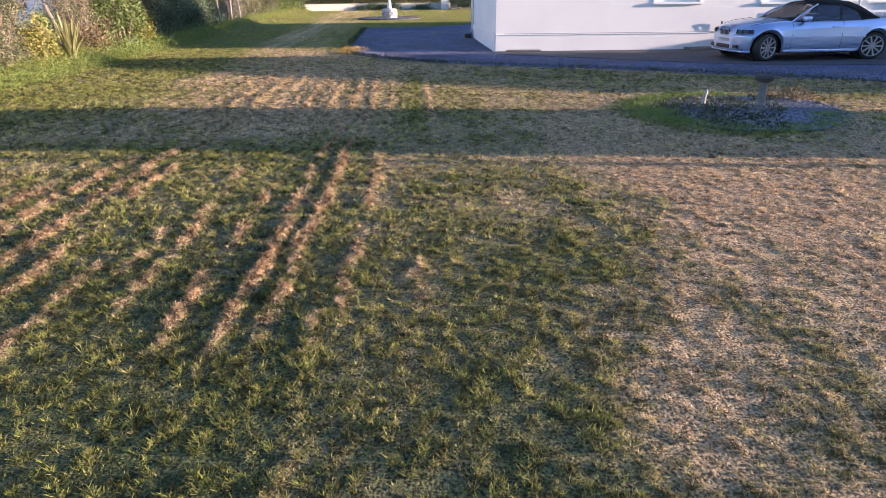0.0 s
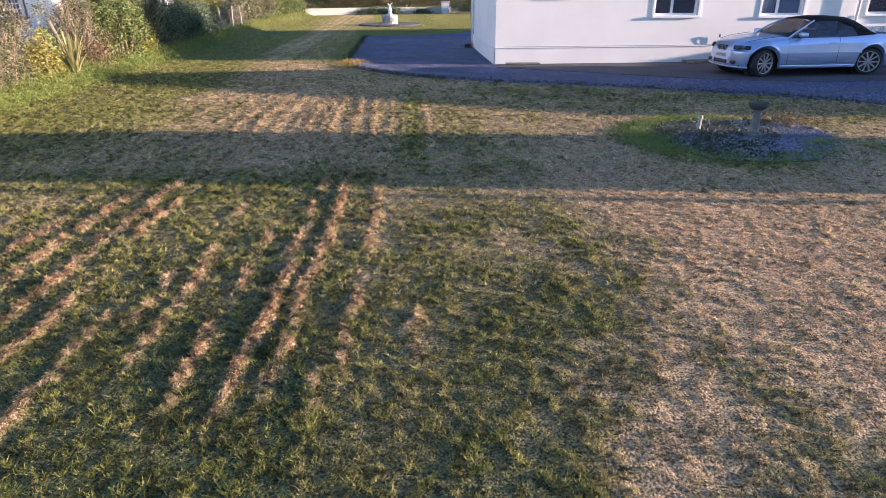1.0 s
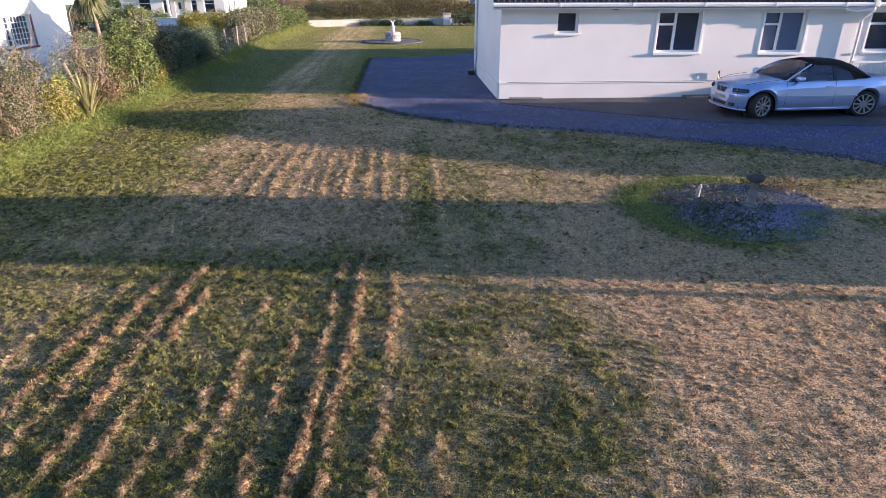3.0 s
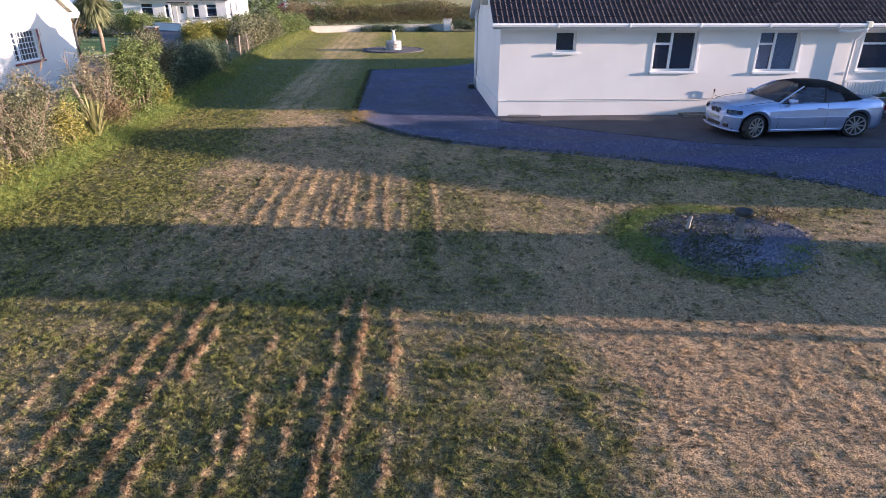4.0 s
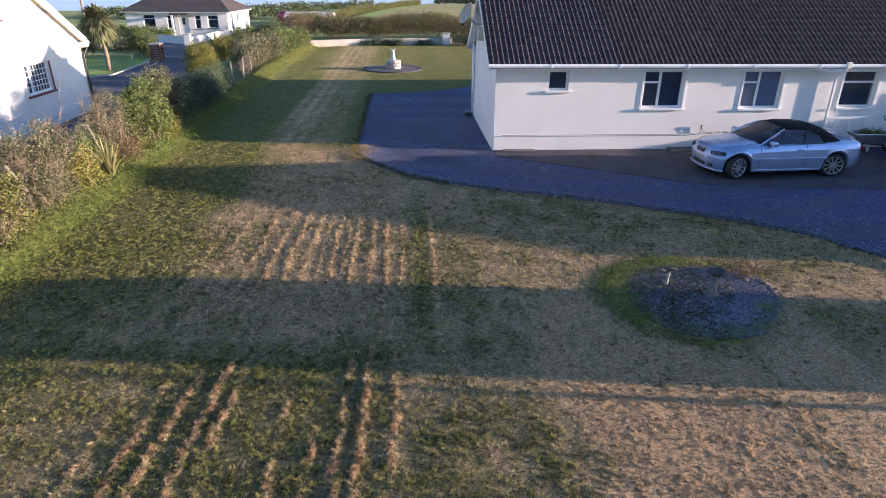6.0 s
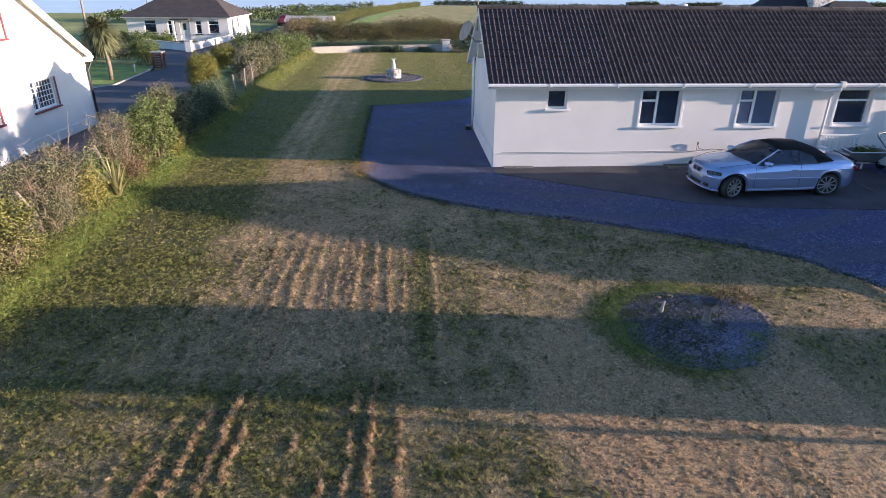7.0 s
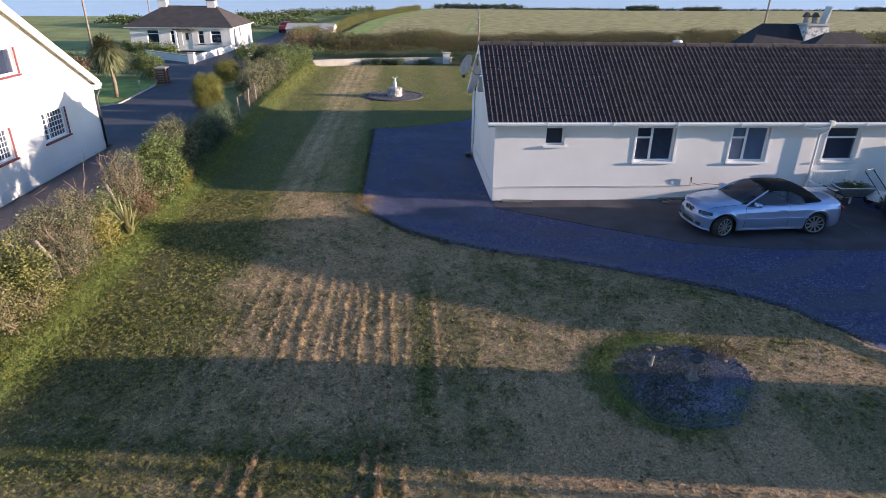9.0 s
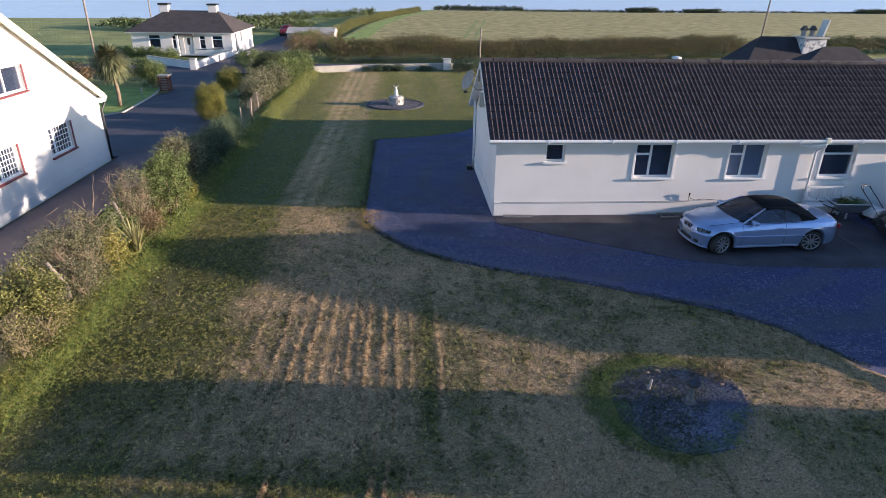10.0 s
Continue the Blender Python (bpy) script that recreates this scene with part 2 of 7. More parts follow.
M_margin = material("lush_short_grass", (0.14, 0.21, 0.04), (0.32, 0.42, 0.1), 0.95, 1.2, 12.0, 1.0, 0.06)
M_leaf_green = plant_material("green_leaves", (0.025, 0.042, 0.012), (0.22, 0.28, 0.09))
M_leaf_grey = plant_material("grey_green_leaves", (0.03, 0.036, 0.016), (0.27, 0.27, 0.15))
M_leaf_olive = plant_material("olive_leaves", (0.028, 0.038, 0.012), (0.29, 0.29, 0.085))
M_leaf_fleck = plant_material("cream_flecked_leaves", (0.02, 0.025, 0.01), (0.36, 0.32, 0.14))
M_leaf_hedge = plant_material("hedge_leaves", (0.024, 0.04, 0.022), (0.15, 0.205, 0.115))
M_verge = plant_material("lush_grass", (0.095, 0.14, 0.03), (0.27, 0.35, 0.085))
M_leaf_flaxen = plant_material("dry_bank_grass", (0.12, 0.11, 0.04), (0.34, 0.3, 0.12))
M_flax = plant_material("flax_leaves", (0.07, 0.075, 0.03), (0.25, 0.235, 0.1))
M_leaf_dark = plant_material("dark_leaves", (0.02, 0.032, 0.012), (0.08, 0.1, 0.035))
M_leaf_yellow = plant_material("yellow_leaves", (0.12, 0.125, 0.03), (0.4, 0.36, 0.1))
M_leaf_rust = plant_material("rusty_green_leaves", (0.1, 0.11, 0.022), (0.3, 0.285, 0.07))
M_leaf_brown = plant_material("brown_bracken", (0.09, 0.065, 0.035), (0.26, 0.19, 0.1))
M_leaf_palm = plant_material("palm_leaves", (0.06, 0.075, 0.035), (0.3, 0.31, 0.16))
# the sky's reflection is put into this pale base colour
M_sea = material("sky_pale_water", (0.6, 0.68, 0.8), (0.74, 0.8, 0.9), 0.3, 0.02, 0.12, 0.35, 1.2)


# ---- building blocks ----
def mesh_from(name, verts, faces, mat):
    me = bpy.data.meshes.new(name)
    me.from_pydata([tuple(v) for v in verts], [], [tuple(f) for f in faces])
    me.materials.append(mat)
    me.update()
    return me


def fast_mesh(name, verts, faces, mat, attr=None):
    """A large mesh from numpy arrays; faces all have the same number of corners."""
    me = bpy.data.meshes.new(name)
    verts, faces = np.asarray(verts, np.float32), np.asarray(faces, np.int32)
    n, k = faces.shape
    me.vertices.add(len(verts))
    me.vertices.foreach_set("co", verts.ravel())
    me.loops.add(n * k)
    me.loops.foreach_set("vertex_index", faces.ravel())
    me.polygons.add(n)
    me.polygons.foreach_set("loop_start", np.arange(0, n * k, k, dtype=np.int32))
    me.materials.append(mat)
    for key, values in (attr or {}).items():
        a = me.attributes.new(key, "FLOAT", "POINT")
        a.data.foreach_set("value", np.asarray(values, np.float32))
    me.update(calc_edges=True)
    me.validate()
    return me


def thing(name, label, category, at=(0, 0, 0), turn=0, group="", kind=""):
    """An Empty at a thing's base, that its parts hang on."""
    ob = new(name)
    ob.matrix_world = pose(*at, 0, 0, turn)
    return tagged(ob, label, category, group, kind)


def part(name, bm, mat, parent=None, label="", smooth=False, kind=""):
    me = bpy.data.meshes.new(name)
    bm.to_mesh(me)
    bm.free()
    me.materials.append(mat)
    if smooth:
        me.polygons.foreach_set("use_smooth", [True] * len(me.polygons))
    ob = new(name, me)
    ob.parent = parent
    return tagged(ob, label, kind=kind)


def box(bm, a, b, bevel=0.0, m=None):
    """A block from corner a to corner b, edges rounded."""
    mid, size = [(p + q) / 2 for p, q in zip(a, b)], [abs(q - p) for p, q in zip(a, b)]
    t = Matrix.Translation(mid) @ Matrix.Diagonal((*size, 1))
    vs = bmesh.ops.create_cube(bm, size=1.0, matrix=(m @ t) if m else t)["verts"]
    if bevel:
        es = list({e for v in vs for e in v.link_edges})
        bmesh.ops.bevel(bm, geom=es, offset=bevel, segments=2, affect="EDGES", profile=0.6)
    return bm


def block(a, b, bevel=0.0, m=None):
    return box(bmesh.new(), a, b, bevel, m)


def rod(bm, p, q, r0, r1=None, n=10):
    """A round bar from p to q."""
    p, q = Vector(p), Vector(q)
    r1 = r0 if r1 is None else r1
    d = q - p
    m = Matrix.Translation((p + q) / 2) @ d.to_track_quat("Z", "Y").to_matrix().to_4x4()
    bmesh.ops.create_cone(bm, cap_ends=True, segments=n, radius1=r0, radius2=r1, depth=d.length, matrix=m)
    return bm


def pipe(bm, points, r0, r1=None, n=6):
    """A bent, tapering tube along points."""
    points = [Vector(p) for p in points]
    r1 = r0 if r1 is None else r1
    rings = []
    for i, p in enumerate(points):
        d = (points[min(i + 1, len(points) - 1)] - points[max(i - 1, 0)]).normalized()
        u = d.orthogonal().normalized()
        v = d.cross(u)
        r = r0 + (r1 - r0) * i / max(1, len(points) - 1)
        rings.append([bm.verts.new(p + r * (math.cos(2 * math.pi * k / n) * u + math.sin(2 * math.pi * k / n) * v)) for k in range(n)])
    for a, b in zip(rings, rings[1:]):
        shift = min(range(n), key=lambda s: sum((a[k].co - b[(k + s) % n].co).length for k in range(n)))
        for k in range(n):
            bm.faces.new((a[k], a[(k + 1) % n], b[(k + 1 + shift) % n], b[(k + shift) % n]))
    bm.faces.new(rings[0][::-1])
    bm.faces.new(rings[-1])
    return bm


def lathe(bm, profile, n=24, at=(0, 0, 0)):
    """A turned solid: profile of (radius, height)."""
    rings = []
    for r, z in profile:
        rings.append([bm.verts.new((at[0] + r * math.cos(2 * math.pi * k / n), at[1] + r * math.sin(2 * math.pi * k / n), at[2] + z)) for k in range(n)])
    for a, b in zip(rings, rings[1:]):
        for k in range(n):
            bm.faces.new((a[k], a[(k + 1) % n], b[(k + 1) % n], b[k]))
    bm.faces.new(rings[0][::-1])
    bm.faces.new(rings[-1])
    return bm


def prism(bm, outline, axis, a, b):
    """An outline of 2D points pushed along axis from a to b."""
    def at(p, s):
        return {"x": (s, p[0], p[1]), "y": (p[0], s, p[1]), "z": (p[0], p[1], s)}[axis]
    va, vb = [bm.verts.new(at(p, a)) for p in outline], [bm.verts.new(at(p, b)) for p in outline]
    bm.faces.new(va[::-1])
    bm.faces.new(vb)
    for i in range(len(outline)):
        j = (i + 1) % len(outline)
        bm.faces.new((va[i], va[j], vb[j], vb[i]))
    bmesh.ops.recalc_face_normals(bm, faces=bm.faces)
    return bm


def lattice_noise(x, y, seed=0):
    """Smooth random values from 0 to 1 over the plane."""
    xi, yi = np.floor(x), np.floor(y)
    fx, fy = x - xi, y - yi
    fx, fy = fx * fx * (3 - 2 * fx), fy * fy * (3 - 2 * fy)

    def h(a, b):
        v = np.sin(a * 127.1 + b * 311.7 + seed * 74.7) * 43758.5453
        return v - np.floor(v)
    return (h(xi, yi) * (1 - fx) + h(xi + 1, yi) * fx) * (1 - fy) + (h(xi, yi + 1) * (1 - fx) + h(xi + 1, yi + 1) * fx) * fy


def cloud(x, y, scale, seed=0, octaves=3):
    total, amp, norm = 0.0, 1.0, 0.0
    for o in range(octaves):
        total = total + amp * lattice_noise(x * scale * 2 ** o, y * scale * 2 ** o, seed + o)
        norm += amp
        amp *= 0.55
    return total / norm


def step(a, b, v):
    t = np.clip((v - a) / (b - a), 0, 1)
    return t * t * (3 - 2 * t)


def inside(poly, x, y):
    hit = np.zeros(np.shape(x), bool)
    for i in range(len(poly)):
        (x0, y0), (x1, y1) = poly[i], poly[(i + 1) % len(poly)]
        if y0 != y1:
            hit ^= ((y0 > y) != (y1 > y)) & (x < (x1 - x0) * (y - y0) / (y1 - y0) + x0)
    return hit


# ---- plan of the ground ----
DRIVE = [(-1.26, 15.0), (-1.22, 14.5), (-0.92, 13.9), (-0.45, 13.2), (0.15, 12.45), (0.75, 12.0), (1.2, 11.66), (2.4, 11.05), (3.95, 10.45),
         (5.25, 9.84), (6.4, 9.24), (7.35, 8.68), (8.15, 7.95), (8.66, 7.1), (9.0, 6.45), (9.6, 5.8), (11.0, 3.6), (12.2, 0.0), (12.8, -8.0), (19.5, -8.0),
         (19.5, 31.0), (8.0, 31.0), (5.2, 29.6), (3.78, 28.1), (3.0, 27.0), (2.1, 26.3), (0.26, 25.6), (-1.42, 25.22), (-1.36, 23.7), (-1.32, 20.3), (-1.27, 17.5)]
APRON = [(2.88, 15.32), (2.9, 14.54), (4.03, 13.9), (5.51, 12.98), (6.63, 12.34), (7.6, 11.75), (9.2, 11.3), (12.0, 11.06), (19.4, 10.9), (19.4, 15.32)]
DROP = 0.1  # the drive lies this much below the lawn
BED = [(3.7, 5.67), (3.85, 6.15), (4.25, 6.55), (4.77, 6.66), (5.25, 6.5), (5.87, 6.34), (6.19, 5.9), (6.06, 5.41), (5.63, 4.83), (5.17, 4.35), (4.59, 4.25), (3.98, 4.5), (3.66, 5.06)]
# rows of cut straw along the mower's way: x at the start, x at the end, y from, y to, strength
WINDROWS = [(-2.8, -2.78, 1.3, 3.9, 1.0), (-2.62, -2.43, 0.9, 3.8, 0.9), (-2.28, -2.09, 0.4, 4.2, 1.0), (-1.98, -1.9, 0.2, 4.3, 1.15), (-1.43, -1.4, 0.9, 1.9, 0.7),
            (-1.25, -1.22, 0.5, 3.3, 0.75), (-0.94, -0.86, 0.1, 2.5, 0.95), (-0.62, -0.52, 0.2, 4.3, 1.15), (-0.46, -0.29, 0.1, 4.3, 1.0), (-0.08, 0.06, 0.4, 4.1, 0.75),
            (-1.68, -1.62, -0.5, 1.2, 0.6), (-3.25, -3.2, 1.4, 3.4, 0.45), (-0.2, -0.16, -0.8, 0.6, 0.5), (0.3, 0.33, -0.3, 1.2, 0.4),
            (-2.62, -2.55, 4.9, 10.4, 0.55), (-2.25, -2.2, 4.8, 10.6, 0.8), (-1.94, -1.9, 4.7, 10.8, 1.0), (-1.62, -1.6, 5.0, 10.2, 0.6), (-1.4, -1.37, 5.2, 10.0, 0.45), (-1.17, -1.15, 4.8, 10.6, 0.9),
            (-0.98, -0.96, 5.0, 10.2, 0.5), (-0.81, -0.8, 4.8, 10.4, 0.9), (-0.5, -0.46, 4.7, 10.3, 1.0), (-0.18, -0.21, 4.8, 10.2, 0.95), (0.08, 0.08, 5.0, 9.4, 0.5), (0.64, 0.66, 5.4, 9.6, 0.7),
            (-3.1, -3.05, 5.4, 9.8, 0.4), (-3.5, -3.45, 5.6, 9.4, 0.3)]


def edge_distance(poly, x, y):
    """How far a place lies from an outline."""
    best = np.full(np.shape(x), 1e9)
    for i in range(len(poly)):
        (x0, y0), (x1, y1) = poly[i], poly[(i + 1) % len(poly)]
        t = np.clip(((x - x0) * (x1 - x0) + (y - y0) * (y1 - y0)) / ((x1 - x0) ** 2 + (y1 - y0) ** 2), 0, 1)
        best = np.minimum(best, np.hypot(x - x0 - t * (x1 - x0), y - y0 - t * (y1 - y0)))
    return best


def drive_height(x, y):
    return -DROP * np.clip(edge_distance(DRIVE, x, y) / 0.7, 0, 1)


def rows_at(x, y):
    """How much cut straw lies at a place, in rows along the mower's way."""
    total = 0.0
    for k, (xa, xb, y0, y1, s) in enumerate(WINDROWS):
        near = y1 < 4.6
        cx = xa + (xb - xa) * np.clip((y - y0) / (y1 - y0), 0, 1)
        wob = 0.07 * (lattice_noise(y * 1.3, y * 0 + k * 7.3, 5) - 0.5) + 0.07 * (lattice_noise(y * 6, y * 0 + k * 3.1, 6) - 0.5)
        gap = step(0.15, 0.55, lattice_noise(y * 2.6, y * 0 + k * 11.7, 9)) * (0.12 + step(0.25, 0.6, lattice_noise(y * 21, x * 17 + k * 5.7, 19)))
        total = total + s * np.exp(-(((x - cx - wob) / (0.043 if near else 0.042)) ** 2)) * step(y0 - 0.4, y0 + 0.4, y) * (1 - step(y1 - 0.3, y1 + 0.4, y)) * (0.2 + 1.0 * gap if near else 0.55 + 0.55 * gap)
    return total


def lumps_at(x, y):
    """Small tussocks in the turf, drawn out a little along the mower's way."""
    return step(0.3, 0.75, cloud(x, y * 0.8, 27.0, 3, 2))


def finely_laid(x, y):
    return step(-5.4, -5.1, x) * step(6.5, 6.2, x) * step(-1.6, -1.2, y) * step(11.9, 11.5, y)


def lawn_height(x, y):
    clods = np.where(y < 4.6, 0.35, 0.6) + np.where(y < 4.6, 1.1, 0.7) * step(0.2, 0.8, lattice_noise(x * 26, y * 24, 33))
    h = 0.026 * np.minimum(rows_at(x, y), 1.2) * clods * (0.6 + 0.4 * step(5.0, 4.6, y)) + 0.012 * (cloud(x, y, 1.5, 1) - 0.5) + 0.006 * (lumps_at(x, y) - 0.4) * finely_laid(x, y) + 0.004 * (cloud(x, y * 0.6, 8.0, 13, 2) - 0.5)
    east = x > 7.3
    if np.any(east):
        lip = np.zeros(np.shape(x))
        lip[east] = edge_distance(DRIVE, x[east], y[east])
        h = h + 0.07 * np.exp(-(((lip - 0.16) / 0.13) ** 2)) * east * step(7.3, 8.3, x) * (0.6 + 0.8 * lattice_noise(x * 3, y * 3, 14))
    bank = step(-6.5, -7.5, x) * step(52, 48, y)
    h = h + 0.28 * bank
    return np.where(inside(DRIVE, x, y), -0.2, h)


def dryness_at(x, y):
    """0 for green turf, 1 for straw; also lowered to darken shaded turf."""
    n1, n2 = cloud(x, y * 0.7, 0.9, 11), cloud(x, y * 0.7, 4.5, 21)
    dry = 0.66 + 0.0 * x
    dry = dry - 0.6 * step(-3.1 - 0.03 * (y - 6), -4.1 - 0.03 * (y - 6), x + 0.5 * (n1 - 0.5)) * step(5, 7, y)
    dry = dry - 0.3 * step(-3.9, -4.8, x) * step(7, 5, y)
    dry = dry - 0.18 * step(-2.9, -3.3, x) * step(4.8, 4.2, y)
    # the second term also darkens the turf of the shaded band
    dry = dry - 0.13 * step(1.8, 0.8, y) - 0.1 * step(3.4, 4.4, y) * step(14.5, 12.5, y)
    edge = 1.85 + 0.9 * (cloud(x, y, 1.1, 47) - 0.5) - 0.4 * step(1.2, 0.0, y)
    mid = step(-0.1, 0.4, x) * step(0.45, -0.45, x - edge) * step(4.5, 2.6, y + 0.8 * (n1 - 0.5))
    dry = dry - 0.34 * step(0.35, -0.45, y - 0.25 + 0.25 * (x - 2.6) + 0.9 * (n1 - 0.5)) * step(1.6, 2.2, x)
    dry = dry - 0.36 * mid - 0.08 * step(1.2, -0.6, y) * step(2.8, 1.6, x)
    dry = dry + 0.3 * np.exp(-(((x - 1.24) / 0.28) ** 2 + ((y - 2.1) / 0.3) ** 2)) + 0.4 * np.exp(-(((x - 0.32) / 0.14) ** 2 + ((y - 0.78) / 0.25) ** 2))
    dry = dry + 0.12 * step(4.2, 4.8, y) - 0.08 * step(3.4, 4.0, y) * step(6.4, 5.8, y)
    dry = dry - 0.42 * step(0.3, -0.3, x) * step(4.5, 3.8, y) * step(-3.3, -2.7, x)
    dry = dry + 0.36 * step(-0.3, 0.5, x - edge) * step(6.5, 5.0, y)
    dry = dry + 0.16 * step(-2.8, -2.2, x) * step(0.2, -0.1, x) * step(4.4, 5.0, y) * step(11.5, 10.5, y)
    dry = dry - 0.6 * (0.5 + 1.0 * (n2 - 0.2)) * np.exp(-(((x - 0.4 - 0.018 * (y - 5)) / 0.17) ** 2)) * step(4.2, 5.4, y) * step(11.5, 8.5, y)
    dry = dry - 0.35 * np.exp(-(((x - 1.1) / 0.35) ** 2)) * step(4.8, 5.6, y) * step(9.5, 7.5, y)
    ring = np.hypot((x - 4.9) / 1.35, (y - 5.5) / 1.25)
    dry = dry - 0.6 * np.exp(-(((ring - 1.16) / 0.15) ** 2)) * np.clip(0.35 + 0.9 * step(4.9, 4.0, x) + 0.5 * step(5.8, 6.4, y), 0, 1)
    # shade right of the bed is deepened here through greener, darker turf
    dry = dry - 0.6 * step(5.8, 6.6, x) * step(5.5, 4.9, y)
    dry = dry - 0.35 * np.exp(-(((x - 7.1) / 0.5) ** 2 + ((y - 6.5) / 0.5) ** 2))
    dry = dry - 0.22 * step(0.52, 0.62, cloud(x, y, 0.8, 71)) * step(7.5, 8.5, y) * step(1.0, 2.5, x)
    far = step(14.5, 16.5, y)
    stripe = step(-4.25, -4.0, x) * step(-1.7, -2.1, x) * (0.6 + 0.4 * step(-2.9, -3.2, x)) + 0.5 * step(-4.75, -4.5, x) * step(-4.0, -4.2, x) * step(30, 34, y)
    lines = 0.5 + 0.5 * np.sin(x * 2 * math.pi / 0.46 + 0.7)
    dry = dry * (1 - far) + far * (-0.02 + 0.66 * stripe * (0.55 + 0.5 * lines) + 0.04 * step(29, 32, y) + 0.14 * step(33, 36, y) * (0.5 + 0.5 * np.sin(x * 2.4 + 0.5)))
    dry = dry - 0.5 * step(-6.5, -6.8, x)
    dry = dry + (0.2 + 0.8 * np.clip(dry / 0.6, 0, 1)) * (0.55 * (n1 - 0.5) + 0.9 * (n2 - 0.5) + 0.6 * (cloud(x, y, 17.0, 27, 2) - 0.5))
    rows = rows_at(x, y)
    dead = (0.04 + 0.17 * step(1.4, 2.4, x)) * step(6.4, 5.4, y) * np.clip(dry, 0, 1)
    return np.clip(dry + 0.75 * rows, 0, 1) + dead + step(0.25, 0.8, rows) * (0.05 + 0.5 * step(5.2, 4.8, y))


# ---- ground, lawn, drives, fields, sea ----
def grid(x0, x1, y0, y1, s):
    xs, ys = np.arange(x0, x1 + s / 2, s), np.arange(y0, y1 + s / 2, s)
    gx, gy = np.meshgrid(xs, ys)
    n, k = len(xs), len(ys)
    i = np.arange((n - 1) * (k - 1))
    a = (i // (n - 1)) * n + i % (n - 1)
    return gx.ravel(), gy.ravel(), np.stack([a, a + 1, a + n + 1, a + n], 1)


def lawn_patch(x0, x1, y0, y1, s, base=None):
    gx, gy, f = grid(x0, x1, y0, y1, s)
    gz = lawn_height(gx, gy)
    return np.stack([gx, gy, gz], 1), f, dryness_at(gx, gy)


pieces = [lawn_patch(-5.44, 6.56, -1.5, 12.0, 0.03), lawn_patch(-7.6, -5.44, -1.5, 12.0, 0.06), lawn_patch(6.56, 14.42, -1.5, 12.0, 0.06), lawn_patch(-7.6, 14.42, -3.0, -1.5, 0.06), lawn_patch(-7.6, 14.42, 12.0, 15.0, 0.06), lawn_patch(-7.6, 14.4, 15.0, 51.0, 0.25), lawn_patch(-7.6, 14.4, -9.0, -3.0, 0.25)]
va, fa, da = [], [], []
shift = 0
for v, f, d in pieces:
    va.append(v), fa.append(f + shift), da.append(d)
    shift += len(v)
lawn = new("lawn", fast_mesh("lawn", np.concatenate(va), np.concatenate(fa), M_turf, {"dryness": np.concatenate(da), "tuft_tone": np.where(np.concatenate(va)[:, 1] > 16, 0.8, 0.45)}))
lawn.data.polygons.foreach_set("use_smooth", [True] * len(lawn.data.polygons))
tagged(lawn, "dry mown lawn of straw and green grass", "lawn", kind="structure")

gx, gy, gf = grid(-400, 480, -120, 160, 8.0)
gy = gy + step(100, 160, gy) * (18 * (cloud(gx, gx * 0, 0.012, 4) - 0.2) + 14 * step(-30, 40, gx)) - step(100, 160, gy) * 48 * step(10, -50, gx)
gz = -0.25 + 0.5 * (cloud(gx, gy, 0.02, 7) - 0.5) * step(60, 110, np.abs(gy - 20))
ground = new("ground", fast_mesh("ground", np.stack([gx, gy, gz], 1), gf, M_meadow))
tagged(ground, "green coastal meadow that ends above the sea", "ground", kind="structure")

sea = new("water", mesh_from("water", [(-4900, 60, -9), (4900, 60, -9), (4900, 4900, -9), (-4900, 4900, -9)], [(0, 1, 2, 3)], M_sea))
tagged(sea, "calm sea with the sky's pale reflection in its colour", "sea", kind="structure")


def flat_patch(name, outline, z, mat, label, category, thick=0.08, kind="structure"):
    bm = prism(bmesh.new(), outline, "z", z - thick, z)
    bmesh.ops.triangulate(bm, faces=[f for f in bm.faces if len(f.verts) > 4])
    return tagged(part(name, bm, mat), label, category, kind=kind)


bm = bmesh.new()
sheet = bm.faces.new([bm.verts.new((x, y, 0)) for x, y in DRIVE])
bm.normal_update()
bmesh.ops.inset_region(bm, faces=[sheet], thickness=0.7, use_boundary=True, use_even_offset=False)
for v in bm.verts:
    v.co.z = float(drive_height(np.array(v.co.x), np.array(v.co.y)))
bmesh.ops.triangulate(bm, faces=[f for f in bm.faces if len(f.verts) > 4])
bmesh.ops.recalc_face_normals(bm, faces=bm.faces)
tagged(part("driveway", bm, M_gravel), "driveway of slate gravel with the blue of shade in its colour", "driveway", kind="structure")
flat_patch("apron", APRON, 0.012 - DROP, M_apron, "dark stained concrete strip along the bungalow", "concrete strip")
flat_patch("gravel_bed", BED, 0.03, M_soil, "small round bed of slate gravel in the lawn", "gravel bed", 0.1)
flat_patch("stubble_field", [(-8.0, 72), (240, 84), (240, 190), (130, 178), (57, 162), (27, 162), (7, 163), (-2, 130), (-6, 104)], 0.25, M_field, "pale straw-coloured field beyond the hedgerow", "field", 0.6)
flat_patch("field_margin", [(-7.6, 74), (-4.6, 74.3), (-2.9, 104), (0.8, 131), (7.6, 158), (6.8, 160), (-1.6, 130), (-5.6, 104)], 0.256, M_margin, "lush green margin along the field's bank", "field margin", 0.1)
for xa in (7.6, 9.0):
    flat_patch("tyre_track", [(xa, 79), (xa + 0.55, 79), (xa + 7.2, 121), (xa + 6.6, 121)], 0.262, M_meadow, "faint tyre track across the stubble", "track", 0.02)
